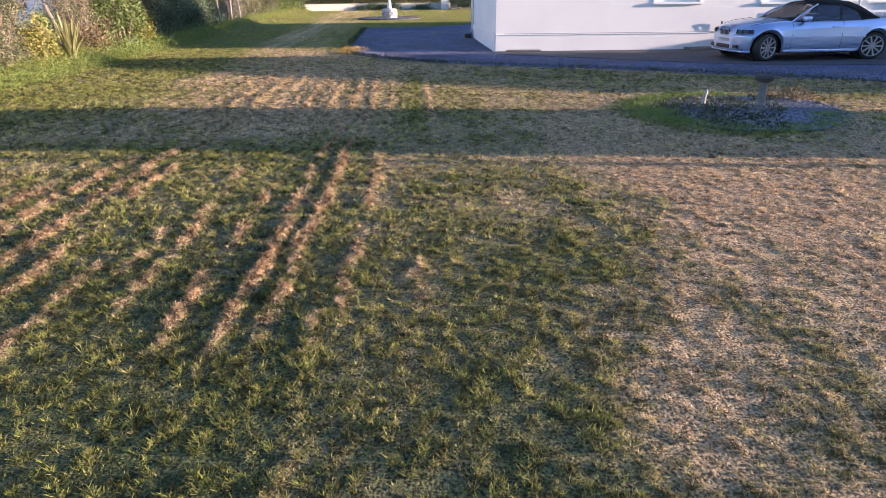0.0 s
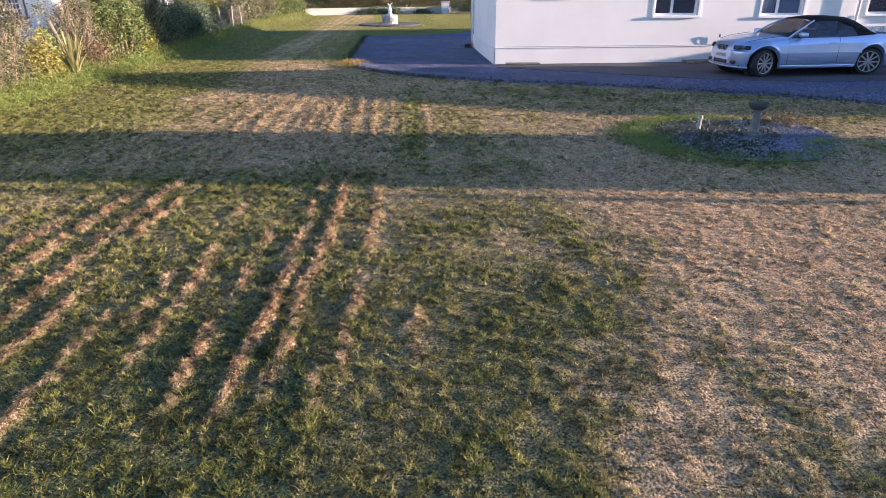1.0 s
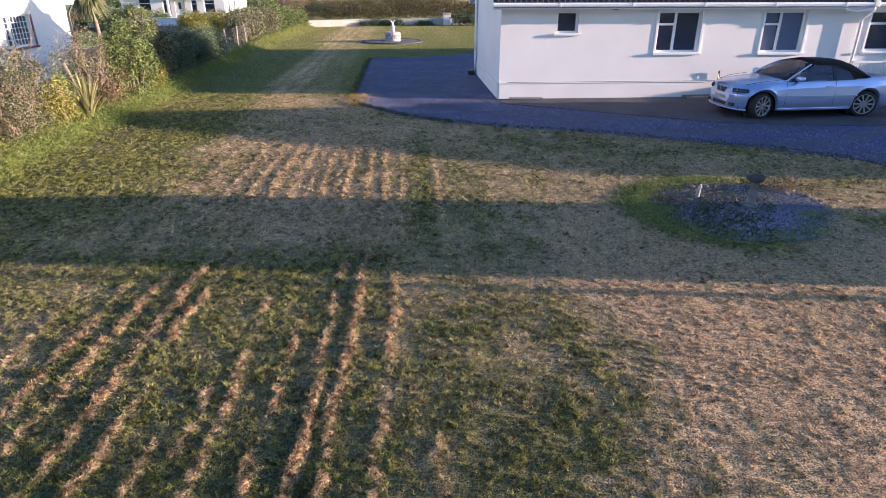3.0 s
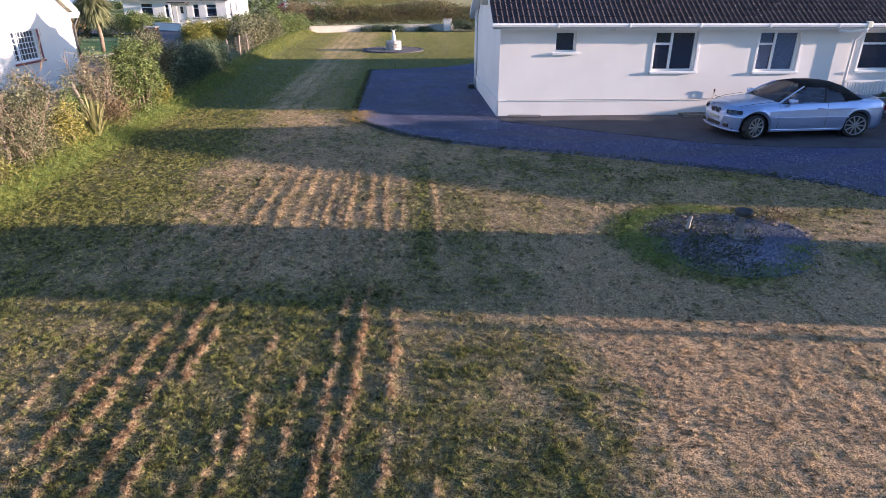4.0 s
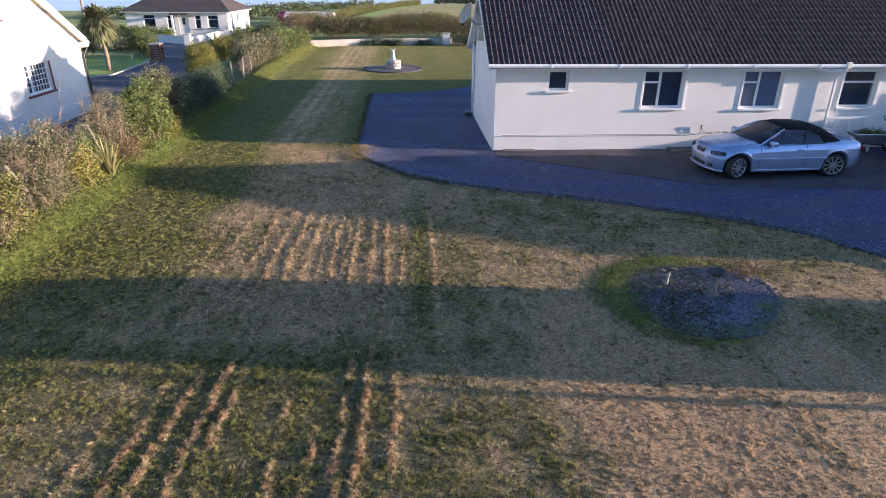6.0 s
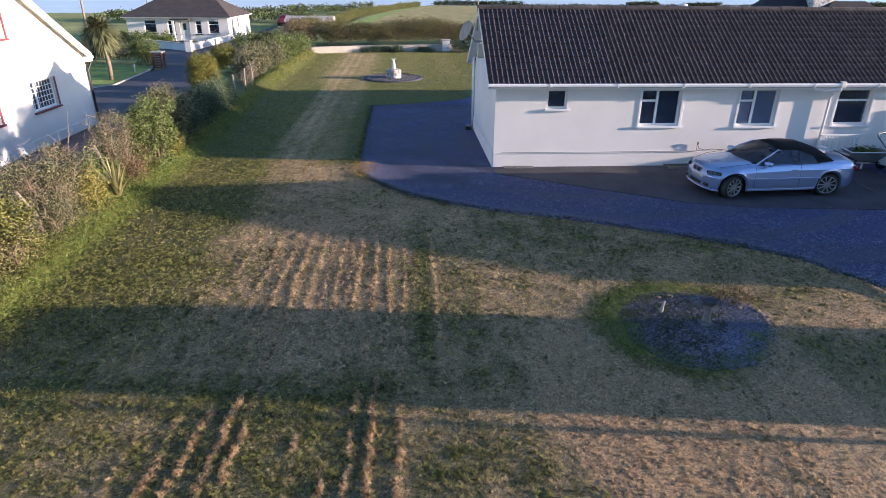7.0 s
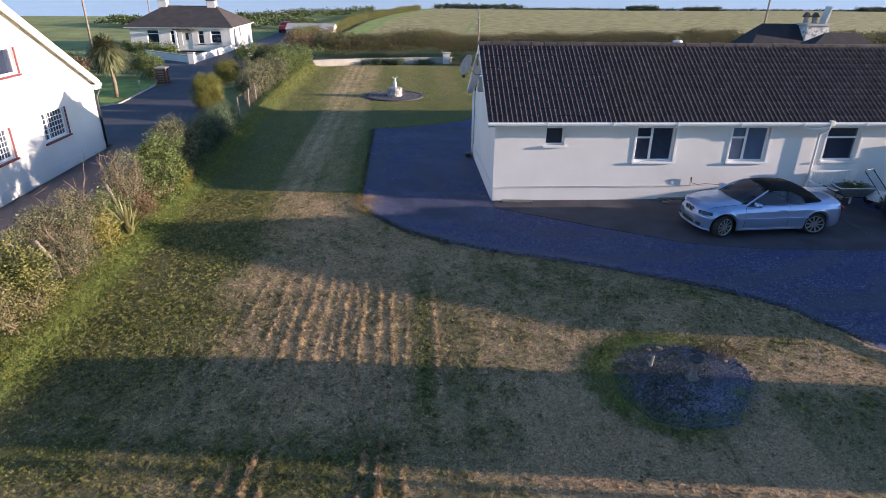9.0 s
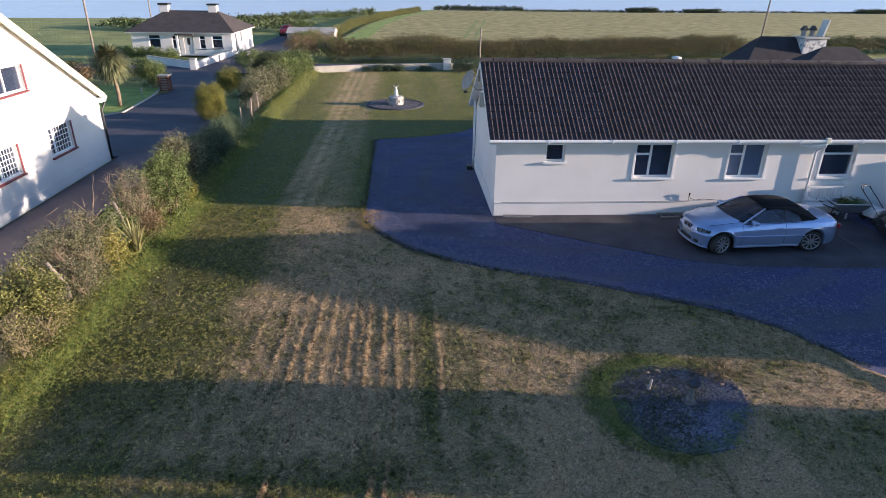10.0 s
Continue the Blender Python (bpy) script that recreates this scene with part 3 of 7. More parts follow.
flat_patch("road", [(-60, 52.5), (-18, 47), (-10.8, 47.6), (-7.2, 50.4), (20, 53.0), (60, 60), (60, 63), (18, 56.5), (-7.5, 53.6), (-11.5, 56), (-12.4, 64), (-12.6, 92), (-16.5, 92), (-16.6, 60), (-19, 51.5), (-60, 56.5)], -0.02, M_tarmac, "narrow tarmac lane", "road")
flat_patch("neighbour_drive", [(-11.9, 4.0), (-9.6, 4.0), (-9.7, 28.5), (-10.4, 31.5), (-12.9, 39.0), (-14.6, 47.8), (-18.3, 47.2), (-15.4, 38.4), (-15.8, 36.7), (-15.4, 31.6), (-16.4, 30.2), (-22, 26.5), (-22, 22.5), (-11.9, 22.4)], -0.01, M_tarmac, "smooth dark tarmac drive", "driveway")
flat_patch("neighbour_lawn", [(-16.55, 30.3), (-15.6, 31.6), (-15.95, 36.7), (-16.4, 39.5), (-22, 41), (-34, 40), (-34, 27), (-22.2, 26.7)], 0.03, M_margin, "small mown green lawn by the drive", "lawn", 0.2)


# ---- buildings ----
def wall_with_holes(bm, u0, u1, z0, z1, holes, put, top=None, also=()):
    """One wall with rectangular openings; put(u, z) gives its front and its back point."""
    us = sorted({u0, u1, *also, *[h[0] for h in holes], *[h[1] for h in holes]})
    zs = sorted({z0, z1, *[h[2] for h in holes], *[h[3] for h in holes]})
    roof = top or (lambda u: z1)
    verts = [[[bm.verts.new(p) for p in put(u, min(z, roof(u)) if i < len(zs) - 1 else roof(u))] for i, z in enumerate(zs)] for u in us]

    def solid(i, j):
        if not (0 <= i < len(us) - 1 and 0 <= j < len(zs) - 1):
            return False
        return not any(h[0] <= us[i] + 1e-6 and h[1] >= us[i + 1] - 1e-6 and h[2] <= zs[j] + 1e-6 and h[3] >= zs[j + 1] - 1e-6 for h in holes)
    for i in range(len(us) - 1):
        for j in range(len(zs) - 1):
            if solid(i, j):
                a, b, c, d = verts[i][j], verts[i + 1][j], verts[i + 1][j + 1], verts[i][j + 1]
                bm.faces.new((a[0], b[0], c[0], d[0]))
                bm.faces.new((d[1], c[1], b[1], a[1]))
                for ok, p, q in ((solid(i - 1, j), a, d), (solid(i + 1, j), b, c), (solid(i, j - 1), a, b), (solid(i, j + 1), d, c)):
                    if not ok:
                        bm.faces.new((p[0], q[0], q[1], p[1]))
    bmesh.ops.remove_doubles(bm, verts=bm.verts, dist=1e-4)
    bmesh.ops.recalc_face_normals(bm, faces=bm.faces)
    return bm


def window(parent, m, w, h, mullions=(), transoms=(), sill=True, frame_mat=None, sill_mat=None, curtain=None, bars=(0, 0), depth=0.07, surround=None):
    """A window in local axes: x across, z up, front towards -y, origin at its lower left corner. transoms: (x0, x1, z)."""
    frame_mat, sill_mat = frame_mat or M_upvc, sill_mat or M_upvc
    win = new("window")
    win.parent = parent
    win.matrix_local = m
    t = 0.055
    bm = bmesh.new()
    for a, b in (((0, 0, 0), (t, depth, h)), ((w - t, 0, 0), (w, depth, h)), ((t, 0, 0), (w - t, depth, t)), ((t, 0, h - t), (w - t, depth, h))):
        box(bm, a, b, 0.006)
    for x in mullions:
        box(bm, (x - 0.035, 0.003, t), (x + 0.035, depth - 0.003, h - t), 0.005)
    for x0, x1, z in transoms:
        box(bm, (x0, 0.006, z - 0.03), (x1, depth - 0.006, z + 0.03), 0.004)
    part("window_frame", bm, frame_mat, win)
    xs = [t, *mullions, w - t]
    for xa, xb in zip(xs, xs[1:]):
        zs = [t, *sorted(z for x0, x1, z in transoms if x0 <= xa + 0.05 and x1 >= xb - 0.05), h - t]
        for za, zb in zip(zs, zs[1:]):
            pane = part("pane", block((xa, depth * 0.45, za), (xb, depth * 0.45 + 0.012, zb)), M_glass, win)
            pane.visible_shadow = False
    if bars[0]:
        for i in range(1, bars[0]):
            x = t + (w - 2 * t) * i / bars[0]
            part("glazing_bar", block((x - 0.011, 0.012, t), (x + 0.011, depth * 0.42, h - t)), frame_mat, win)
        for i in range(1, bars[1]):
            z = t + (h - 2 * t) * i / bars[1]
            part("glazing_bar", block((t, 0.015, z - 0.011), (w - t, depth * 0.4, z + 0.011)), frame_mat, win)
    if sill:
        part("window_sill", block((-0.08, -0.17, -0.065), (w + 0.08, depth, -0.004), 0.012), sill_mat, win)
    if surround:
        for a, b in (((-0.075, -0.118, 0), (-0.001, -0.103, h + 0.05)), ((w + 0.001, -0.118, 0), (w + 0.075, -0.103, h + 0.05))):
            part("surround", block(a, b, 0.008), surround, win)
    if curtain:
        for x0, x1, mat in curtain:
            bm = bmesh.new()
            n = max(6, int((x1 - x0) / 0.035))
            lo = [bm.verts.new((x0 + (x1 - x0) * i / n, depth + 0.012 + 0.002 * math.sin(i * 1.9), 0.02)) for i in range(n + 1)]
            hi = [bm.verts.new((v.co.x, v.co.y, h - 0.02)) for v in lo]
            for i in range(n):
                bm.faces.new((lo[i], lo[i + 1], hi[i + 1], hi[i]))
            part("blind", bm, mat, win, smooth=True)
    return win


EAVE_Y, EAVE_Z, RIDGE_Y, RIDGE_Z = 14.95, 2.5, 18.1, 4.44
HX0, HX1, WALL_Y, BACK_Y = 2.87, 19.3, 15.3, 20.9
bungalow = thing("bungalow", "white rendered bungalow with a dark tiled roof", "house", (HX0, WALL_Y, 0))


def hung(bm, name, mat, parent, label="", smooth=False):
    """A part given in world places under a parent that stands elsewhere."""
    bmesh.ops.translate(bm, verts=bm.verts, vec=-parent.matrix_world.translation)
    return part(name, bm, mat, parent, label, smooth)


front_windows = [(4.44, 5.05, 1.7, 2.27), (7.34, 8.58, 1.17, 2.27), (10.42, 11.64, 1.15, 2.27), (13.55, 14.66, 1.17, 2.27), (16.6, 17.8, 1.17, 2.27)]
bm = bmesh.new()
wall_with_holes(bm, HX0, HX1, -0.2, 2.46, front_windows, lambda u, z: ((u, WALL_Y, z), (u, WALL_Y + 0.28, z)))
hung(bm, "front_wall", M_render, bungalow)
gable = [(WALL_Y + 0.283, -0.2), (BACK_Y, -0.2), (BACK_Y, 2.46), (RIDGE_Y, RIDGE_Z - 0.14), (WALL_Y + 0.283, 2.6)]
hung(prism(bmesh.new(), gable, "x", HX0 + 0.002, HX0 + 0.28), "gable_wall", M_render, bungalow)
hung(prism(bmesh.new(), gable, "x", HX1 - 0.28, HX1 - 0.002), "gable_wall", M_render, bungalow)
hung(block((HX0 + 0.283, BACK_Y - 0.28, -0.2), (HX1 - 0.283, BACK_Y, 2.46)), "back_wall", M_render, bungalow)
# darkened sheets that stand in for the dim rooms behind the glass
hung(block((HX0 + 0.283, WALL_Y + 0.283, 0.02), (HX1 - 0.283, BACK_Y - 0.283, 0.06)), "dim_room_floor", M_dim_room, bungalow)
hung(block((HX0 + 0.283, WALL_Y + 2.2, 0.06), (HX1 - 0.283, WALL_Y + 2.25, 2.4)), "dim_room_backing", M_dim_room, bungalow)
hung(block((HX0 - 0.002, WALL_Y - 0.03, -0.2), (HX1, WALL_Y - 0.003, 0.36), 0.008), "plinth", M_render, bungalow)
hung(block((HX0 - 0.03, WALL_Y + 0.0, -0.2), (HX0 - 0.003, BACK_Y, 0.36), 0.008), "plinth", M_render, bungalow)
curtains = [None, None, [(0.06, 0.47, M_curtain), (0.52, 1.19, M_curtain)], None, None]
for k, (x0, x1, z0, z1) in enumerate(front_windows):
    w, h = x1 - x0, z1 - z0
    mul, tra = ((), ()) if k == 0 else ((w * 0.42,), ((0.05, w * 0.42, h * 0.68),)) if k in (1, 2) else ((), ((0.05, w - 0.05, h * 0.68),))
    window(bungalow, pose(x0 - HX0, 0.1, z0), w, h, mul, tra, curtain=curtains[k], surround=M_white if k else None)

# roof: boards below, tiles above
slope = math.atan2(RIDGE_Z - EAVE_Z, RIDGE_Y - EAVE_Y)
deck = [(EAVE_Y + 0.02, EAVE_Z - 0.05), (RIDGE_Y, RIDGE_Z - 0.06), (2 * RIDGE_Y - EAVE_Y, EAVE_Z - 0.05), (2 * RIDGE_Y - EAVE_Y, EAVE_Z - 0.13), (RIDGE_Y, RIDGE_Z - 0.14), (EAVE_Y + 0.02, EAVE_Z - 0.13)]
RX0, RX1 = 2.6, 19.6
hung(prism(bmesh.new(), deck, "x", RX0 + 0.03, RX1), "roof_deck", M_tile, bungalow)
rear = [(RIDGE_Y + 0.05, RIDGE_Z - 0.03), (2 * RIDGE_Y - EAVE_Y + 0.05, EAVE_Z - 0.02), (2 * RIDGE_Y - EAVE_Y + 0.05, EAVE_Z - 0.045), (RIDGE_Y + 0.05, RIDGE_Z - 0.055)]
hung(prism(bmesh.new(), rear, "x", RX0, RX1), "rear_roof", M_fartile, bungalow)
hung(block((RX0 + 0.05, EAVE_Y + 0.03, 2.33), (RX1, EAVE_Y + 0.055, 2.52)), "fascia", M_white, bungalow)
hung(block((RX0 + 0.05, EAVE_Y + 0.057, 2.35), (RX1, WALL_Y - 0.002, 2.37)), "soffit", M_white, bungalow)
verge = [(EAVE_Y, EAVE_Z - 0.17), (EAVE_Y, EAVE_Z), (RIDGE_Y, RIDGE_Z - 0.01), (2 * RIDGE_Y - EAVE_Y, EAVE_Z), (2 * RIDGE_Y - EAVE_Y, EAVE_Z - 0.17), (RIDGE_Y, RIDGE_Z - 0.19)]
hung(prism(bmesh.new(), verge, "x", RX0 - 0.005, RX0 + 0.025), "bargeboard", M_white, bungalow)
for y_e in (EAVE_Y, 2 * RIDGE_Y - EAVE_Y):
    hung(prism(bmesh.new(), [(y_e, EAVE_Z - 0.17), (RIDGE_Y, RIDGE_Z - 0.19), (RIDGE_Y, RIDGE_Z - 0.165), (y_e, EAVE_Z - 0.145)], "x", RX0 + 0.028, HX0 + 0.001), "verge_soffit", M_white, bungalow)
bm = bmesh.new()
prof = [(EAVE_Y + 0.02, 2.5), (EAVE_Y - 0.075, 2.5), (EAVE_Y - 0.095, 2.46), (EAVE_Y - 0.08, 2.41), (EAVE_Y - 0.03, 2.385), (EAVE_Y + 0.02, 2.4)]
hung(prism(bm, prof, "x", RX0 - 0.02, RX1), "gutter", M_upvc, bungalow)
for x in (4.4, 6.4, 8.4, 10.4, 12.4, 14.4):
    hung(block((x - 0.018, EAVE_Y - 0.098, 2.382), (x + 0.018, EAVE_Y + 0.02, 2.503), 0.004), "gutter_bracket", M_upvc, bungalow)
bm = bmesh.new()
pipe(bm, [(13.25, EAVE_Y - 0.04, 2.4), (13.25, EAVE_Y - 0.04, 2.28), (13.2, WALL_Y - 0.09, 2.05), (13.2, WALL_Y - 0.09, 0.03 - DROP)], 0.036, n=10)
hung(bm, "downpipe", M_upvc, bungalow, smooth=True)
hung(block((13.2, EAVE_Y - 0.1, 2.38), (13.36, EAVE_Y + 0.02, 2.55), 0.02), "rainwater_hopper", M_cream, bungalow)
hung(pipe(bmesh.new(), [(13.25, EAVE_Y - 0.05, 2.33), (12.8, EAVE_Y + 0.0, 2.27), (12.55, EAVE_Y + 0.1, 2.3)], 0.03, n=8), "overflow_pipe", M_upvc, bungalow)
hung(block((5.98, WALL_Y - 0.03, 2.3), (6.14, WALL_Y - 0.003, 2.35), 0.005), "air_vent", M_black, bungalow)

TW, TE = 0.15, 0.312
ROWS_T, COLS_T = int(math.hypot(RIDGE_Y - EAVE_Y, RIDGE_Z - EAVE_Z) / TE + 0.5), int((RX1 - RX0) / TW)
tile_profile = [(0.0, 0.006), (0.01, 0.0), (0.09, 0.0), (0.102, 0.015), (0.12, 0.024), (0.139, 0.016), (0.15, 0.006)]
tv, tf = [], []
for v, lift in ((0.0, 0.024), (0.37, 0.002)):
    tv += [(u, v, h + lift) for u, h in tile_profile]
tv += [(u, 0.0, h) for u, h in tile_profile]
for i in range(6):
    tf += [(i, i + 1, i + 8, i + 7), (14 + i, 15 + i, 1 + i, i)]
tile_mesh = mesh_from("roof_tile", tv, tf, M_tile)
on_roof = Matrix.Translation((RX0, EAVE_Y - 0.04, EAVE_Z - 0.02)) @ Matrix.Rotation(slope, 4, "X")
rng = np.random.default_rng(5)
rest_v, rest_f = [], []
tva, tfa = np.array(tv), np.array(tf)
for c in range(COLS_T):
    for r in range(ROWS_T):
        m = on_roof @ pose(c * TW, r * TE + rng.normal(0, 0.004), rng.normal(0, 0.0015), rng.normal(0, 0.3), rng.normal(0, 0.3), rng.normal(0, 0.25))
        if c < 25:
            ob = new("roof_tile", tile_mesh)
            ob.parent = bungalow
            ob.matrix_local = Matrix.Translation(-bungalow.matrix_world.translation) @ m
        else:
            a = np.array(m)
            rest_f.append(tfa + len(tva) * len(rest_v))
            rest_v.append(tva @ a[:3, :3].T + a[:3, 3])
more_tiles = new("roof_tiling", fast_mesh("roof_tiling", np.concatenate(rest_v) - np.array(bungalow.matrix_world.translation), np.concatenate(rest_f), M_tiling))
more_tiles.parent = bungalow
tagged(more_tiles, kind="stuff")
bm = bmesh.new()
arc = [(0.13 * math.cos(a), 0.1 * math.sin(a)) for a in np.linspace(-0.3, math.pi + 0.3, 9)]
prism(bm, arc, "x", 0, 0.43)
ridge_mesh = bpy.data.meshes.new("ridge_tile")
bm.to_mesh(ridge_mesh)
bm.free()
ridge_mesh.materials.append(M_ridge)
for k in range(int((RX1 - RX0) / 0.44)):
    ob = new("ridge_tile", ridge_mesh)
    ob.parent = bungalow
    ob.matrix_local = pose(RX0 + 0.44 * k - HX0, RIDGE_Y - WALL_Y, RIDGE_Z - 0.01 + rng.normal(0, 0.004), 0, rng.normal(0, 0.5), rng.normal(0, 0.6))

# moss and lichen spots on the tiles
sx, sy = rng.uniform(0.1, 13.5, 260), rng.uniform(0.1, 3.6, 260)
sv, sf = [], []
for k in range(260):
    r = rng.uniform(0.004, 0.01) * (1.6 if k % 13 == 0 else 1)
    c = on_roof @ Vector((sx[k], sy[k], 0.045))
    base = len(sv)
    for j in range(6):
        sv.append(c + Vector((r * math.cos(j), r * math.sin(j) * 0.8, r * math.sin(j) * 0.5)) - bungalow.matrix_world.translation)
    sv.append(c + Vector((0, -0.004, 0.012)) - bungalow.matrix_world.translation)
    sf += [(base + j, base + (j + 1) % 6, base + 6) for j in range(6)]
lichen = new("lichen_spots", mesh_from("lichen_spots", sv, sf, M_stone))
lichen.parent = bungalow
tagged(lichen, kind="stuff")


def gabled_block(name, label, x0, x1, y0, y1, wall_z, ridge_z, axis="x", over=0.3, hip=0.0, wall_mat=None, roof_mat=None, ridge=None):
    """A plain house body with a pitched roof whose ridge runs along x."""
    h = thing(name, label, "house", ((x0 + x1) / 2, (y0 + y1) / 2, 0))
    mid = (y0 + y1) / 2 if ridge is None else ridge
    body = [(y0, -0.3), (y1, -0.3), (y1, wall_z), (y0, wall_z)] if hip else [(y0, -0.3), (y1, -0.3), (y1, wall_z), (mid, ridge_z - 0.1), (y0, wall_z)]
    hung(prism(bmesh.new(), body, "x", x0, x1), "wall", wall_mat or M_render, h)
    bm = bmesh.new()
    s = over * (ridge_z - wall_z) / (mid - y0)
    lo = [bm.verts.new(p) for p in ((x0 - over, y0 - over, wall_z - s), (x1 + over, y0 - over, wall_z - s), (x1 + over, y1 + over, wall_z - s), (x0 - over, y1 + over, wall_z - s))]
    hi = [bm.verts.new(p) for p in ((x0 - over + hip, mid, ridge_z), (x1 + over - hip, mid, ridge_z))]
    for f in ((lo[0], lo[1], hi[1], hi[0]), (lo[2], lo[3], hi[0], hi[1]), (lo[3], lo[0], hi[0]), (lo[1], lo[2], hi[1])):
        bm.faces.new(f)
    bm.faces.new(lo[::-1])
    hung(bm, "roof", roof_mat or M_fartile, h)
    return h


# rear range of the bungalow and its chimney; unseen blocks added to cast shade
rear_wing = gabled_block("rear_wing", "rear wing with a dark hipped roof", 14.1, 21.0, 22.6, 27.4, 2.45, 4.8, hip=2.4, over=0.3, roof_mat=M_darkroof)
# hidden behind the ridge, added only for its shadow on the lawn
rear_shade_block = part("rear_shade_block", block((15.0, 20.92, -0.3), (26, 22.58, 3.5), 0.02), M_render)
tagged(rear_shade_block, "hidden flat-topped block added to shade the far lawn", "house")
lean_roof = gabled_block("rear_porch", "low rear porch with a dark tiled roof", 16.2, 19.6, 21.4, 22.59, 4.05, 4.64, hip=1.3, over=0.25, roof_mat=M_darkroof)
# added out of view; its roofline shapes the broad shadow on the lawn
shade_gable = gabled_block("shade_gable", "unseen gabled block added to shade the lawn and drive", 22, 31, 5.05, 12.1, 2.45, 4.15, over=0.05, ridge=9.3)
# block out of view, added to cast the near shadow band
shade_caster = thing("shade_block", "unseen flat-topped block added to shade a band of lawn", "shed", (17.5, 3.0, 0))
hung(block((16, 1.78, -0.2), (19, 3.95, 2.93), 0.03), "wall", M_render, shade_caster)
hung(block((15.97, 1.75, 2.933), (19.03, 3.98, 2.98), 0.02), "roof", M_tile, shade_caster)

# added screen out of view; board heights follow the shade line on the wall
shade_boards = thing("shade_screen", "unseen board screen added to shade the bungalow wall's foot", "fence", (19.7, 13.7, 0))
for k in range(22):
    y = 12.12 + 0.144 * k
    top = 1.58 + 0.9 * min(1.0, max(0.0, (y - 14.4) / 0.45))
    hung(block((19.69, y, -0.2), (19.71, y + 0.14, top), 0.004), "board", M_wood, shade_boards)

chimney = thing("chimney", "whitewashed stone chimney with two pots and a slate cowl", "chimney", (18.4, 25.0, 4.0))
hung(block((17.9, 24.3, 3.9), (18.95, 25.1, 4.75), 0.03), "chimney_body", M_whitewash, chimney)
hung(block((17.83, 24.23, 4.753), (19.02, 25.17, 4.84), 0.02), "cap", M_concrete, chimney)
for x in (18.02, 18.42):
    pot = hung(lathe(bmesh.new(), [(0.12, 0), (0.1, 0.05), (0.1, 0.22), (0.115, 0.25)], 14, (x, 24.7, 4.842)), "chimney_pot", M_stone, chimney)
    bm = prism(bmesh.new(), [(-0.15, 0), (0.15, 0), (0, 0.2)], "y", -0.12, 0.12)
    bmesh.ops.translate(bm, verts=bm.verts, vec=(x, 24.7, 5.095))
    hung(bm, "cowl", M_black, chimney)
hung(block((-0.03, -0.22, 0), (0.05, 0.22, 0.72), 0.01, pose(18.82, 24.7, 4.842, 0, 12, 0)), "cowl_slab", M_palestone, chimney, "pale standing slab")

# ---- the neighbour's gabled house ----
LX = -12.05
neighbour = thing("gabled_house", "bright white two-storey house with red window sills", "house", (LX, 15, 0))
apex_y, apex_z, corner_y, eave_z = 15.0, 6.95, 21.95, 2.62
lh_windows = [(18.05, 19.55, 1.12, 2.08), (15.0, 16.25, 1.12, 2.05), (12.2, 13.5, 1.12, 2.05), (16.15, 17.5, 3.5, 4.3), (12.7, 14.0, 3.5, 4.3)]
bm = bmesh.new()
rise = (apex_z - 0.15 - 2.6) / (corner_y - apex_y)
wall_with_holes(bm, 8.05, corner_y, 0.28, apex_z, lh_windows, lambda u, z: ((LX, u, z), (LX - 0.3, u, z)), lambda u: 2.6 + rise * (corner_y - apex_y - abs(u - apex_y)), (apex_y,))
hung(bm, "gable_wall", M_render, neighbour)
hung(block((LX - 0.3, 8.03, -0.05), (LX + 0.015, corner_y + 0.01, 0.278)), "plinth", M_render, neighbour)
hung(block((-24, corner_y - 0.3, -0.05), (LX - 0.303, corner_y, 2.6)), "side_wall", M_render, neighbour)
hung(block((-24, 8.05, -0.05), (LX - 0.303, 8.35, 2.6)), "side_wall", M_render, neighbour)
hung(block((-14.2, 8.36, 0.1), (-14.1, corner_y - 0.31, 2.35)), "dim_room_backing", M_dim_room, neighbour)
hung(block((-14.2, 11.6, 2.353), (-14.1, 18.4, 4.45)), "dim_room_backing", M_dim_room, neighbour)
for sgn in (1, -1):
    y_e, y_a = apex_y + sgn * (corner_y - apex_y + 0.22), apex_y
    z_e = eave_z - 0.22 * rise + 0.1
    hung(prism(bmesh.new(), [(y_e, z_e), (y_a, apex_z), (y_a, apex_z - 0.12), (y_e, z_e - 0.12)], "x", -24.2, LX + 0.18), "roof", M_fartile, neighbour)
    hung(prism(bmesh.new(), [(y_e - sgn * 0.02, z_e + 0.02), (y_a, apex_z + 0.02), (y_a, apex_z - 0.28), (y_e - sgn * 0.02, z_e - 0.28)], "x", LX + 0.183, LX + 0.22), "bargeboard", M_cream, neighbour, "cream bargeboard")
    hung(prism(bmesh.new(), [(y_e - sgn * 0.05, z_e - 0.125), (y_a, apex_z - 0.125), (y_a, apex_z - 0.15), (y_e - sgn * 0.05, z_e - 0.15)], "x", LX + 0.003, LX + 0.18), "verge_soffit", M_cream, neighbour)
hung(block((LX + 0.005, corner_y - 0.1, 2.3), (LX + 0.18, corner_y + 0.24, 2.5), 0.01), "eave_box", M_white, neighbour)
hung(block((-24, corner_y + 0.25, 2.4), (LX + 0.2, corner_y + 0.36, 2.51), 0.02), "gutter", M_white, neighbour)
hung(pipe(bmesh.new(), [(LX + 0.15, corner_y + 0.3, 2.4), (LX + 0.12, corner_y + 0.2, 2.25), (LX + 0.07, corner_y - 0.02, 2.0), (LX + 0.07, corner_y - 0.02, 0.02)], 0.04, n=10), "downpipe", M_black, neighbour, smooth=True)
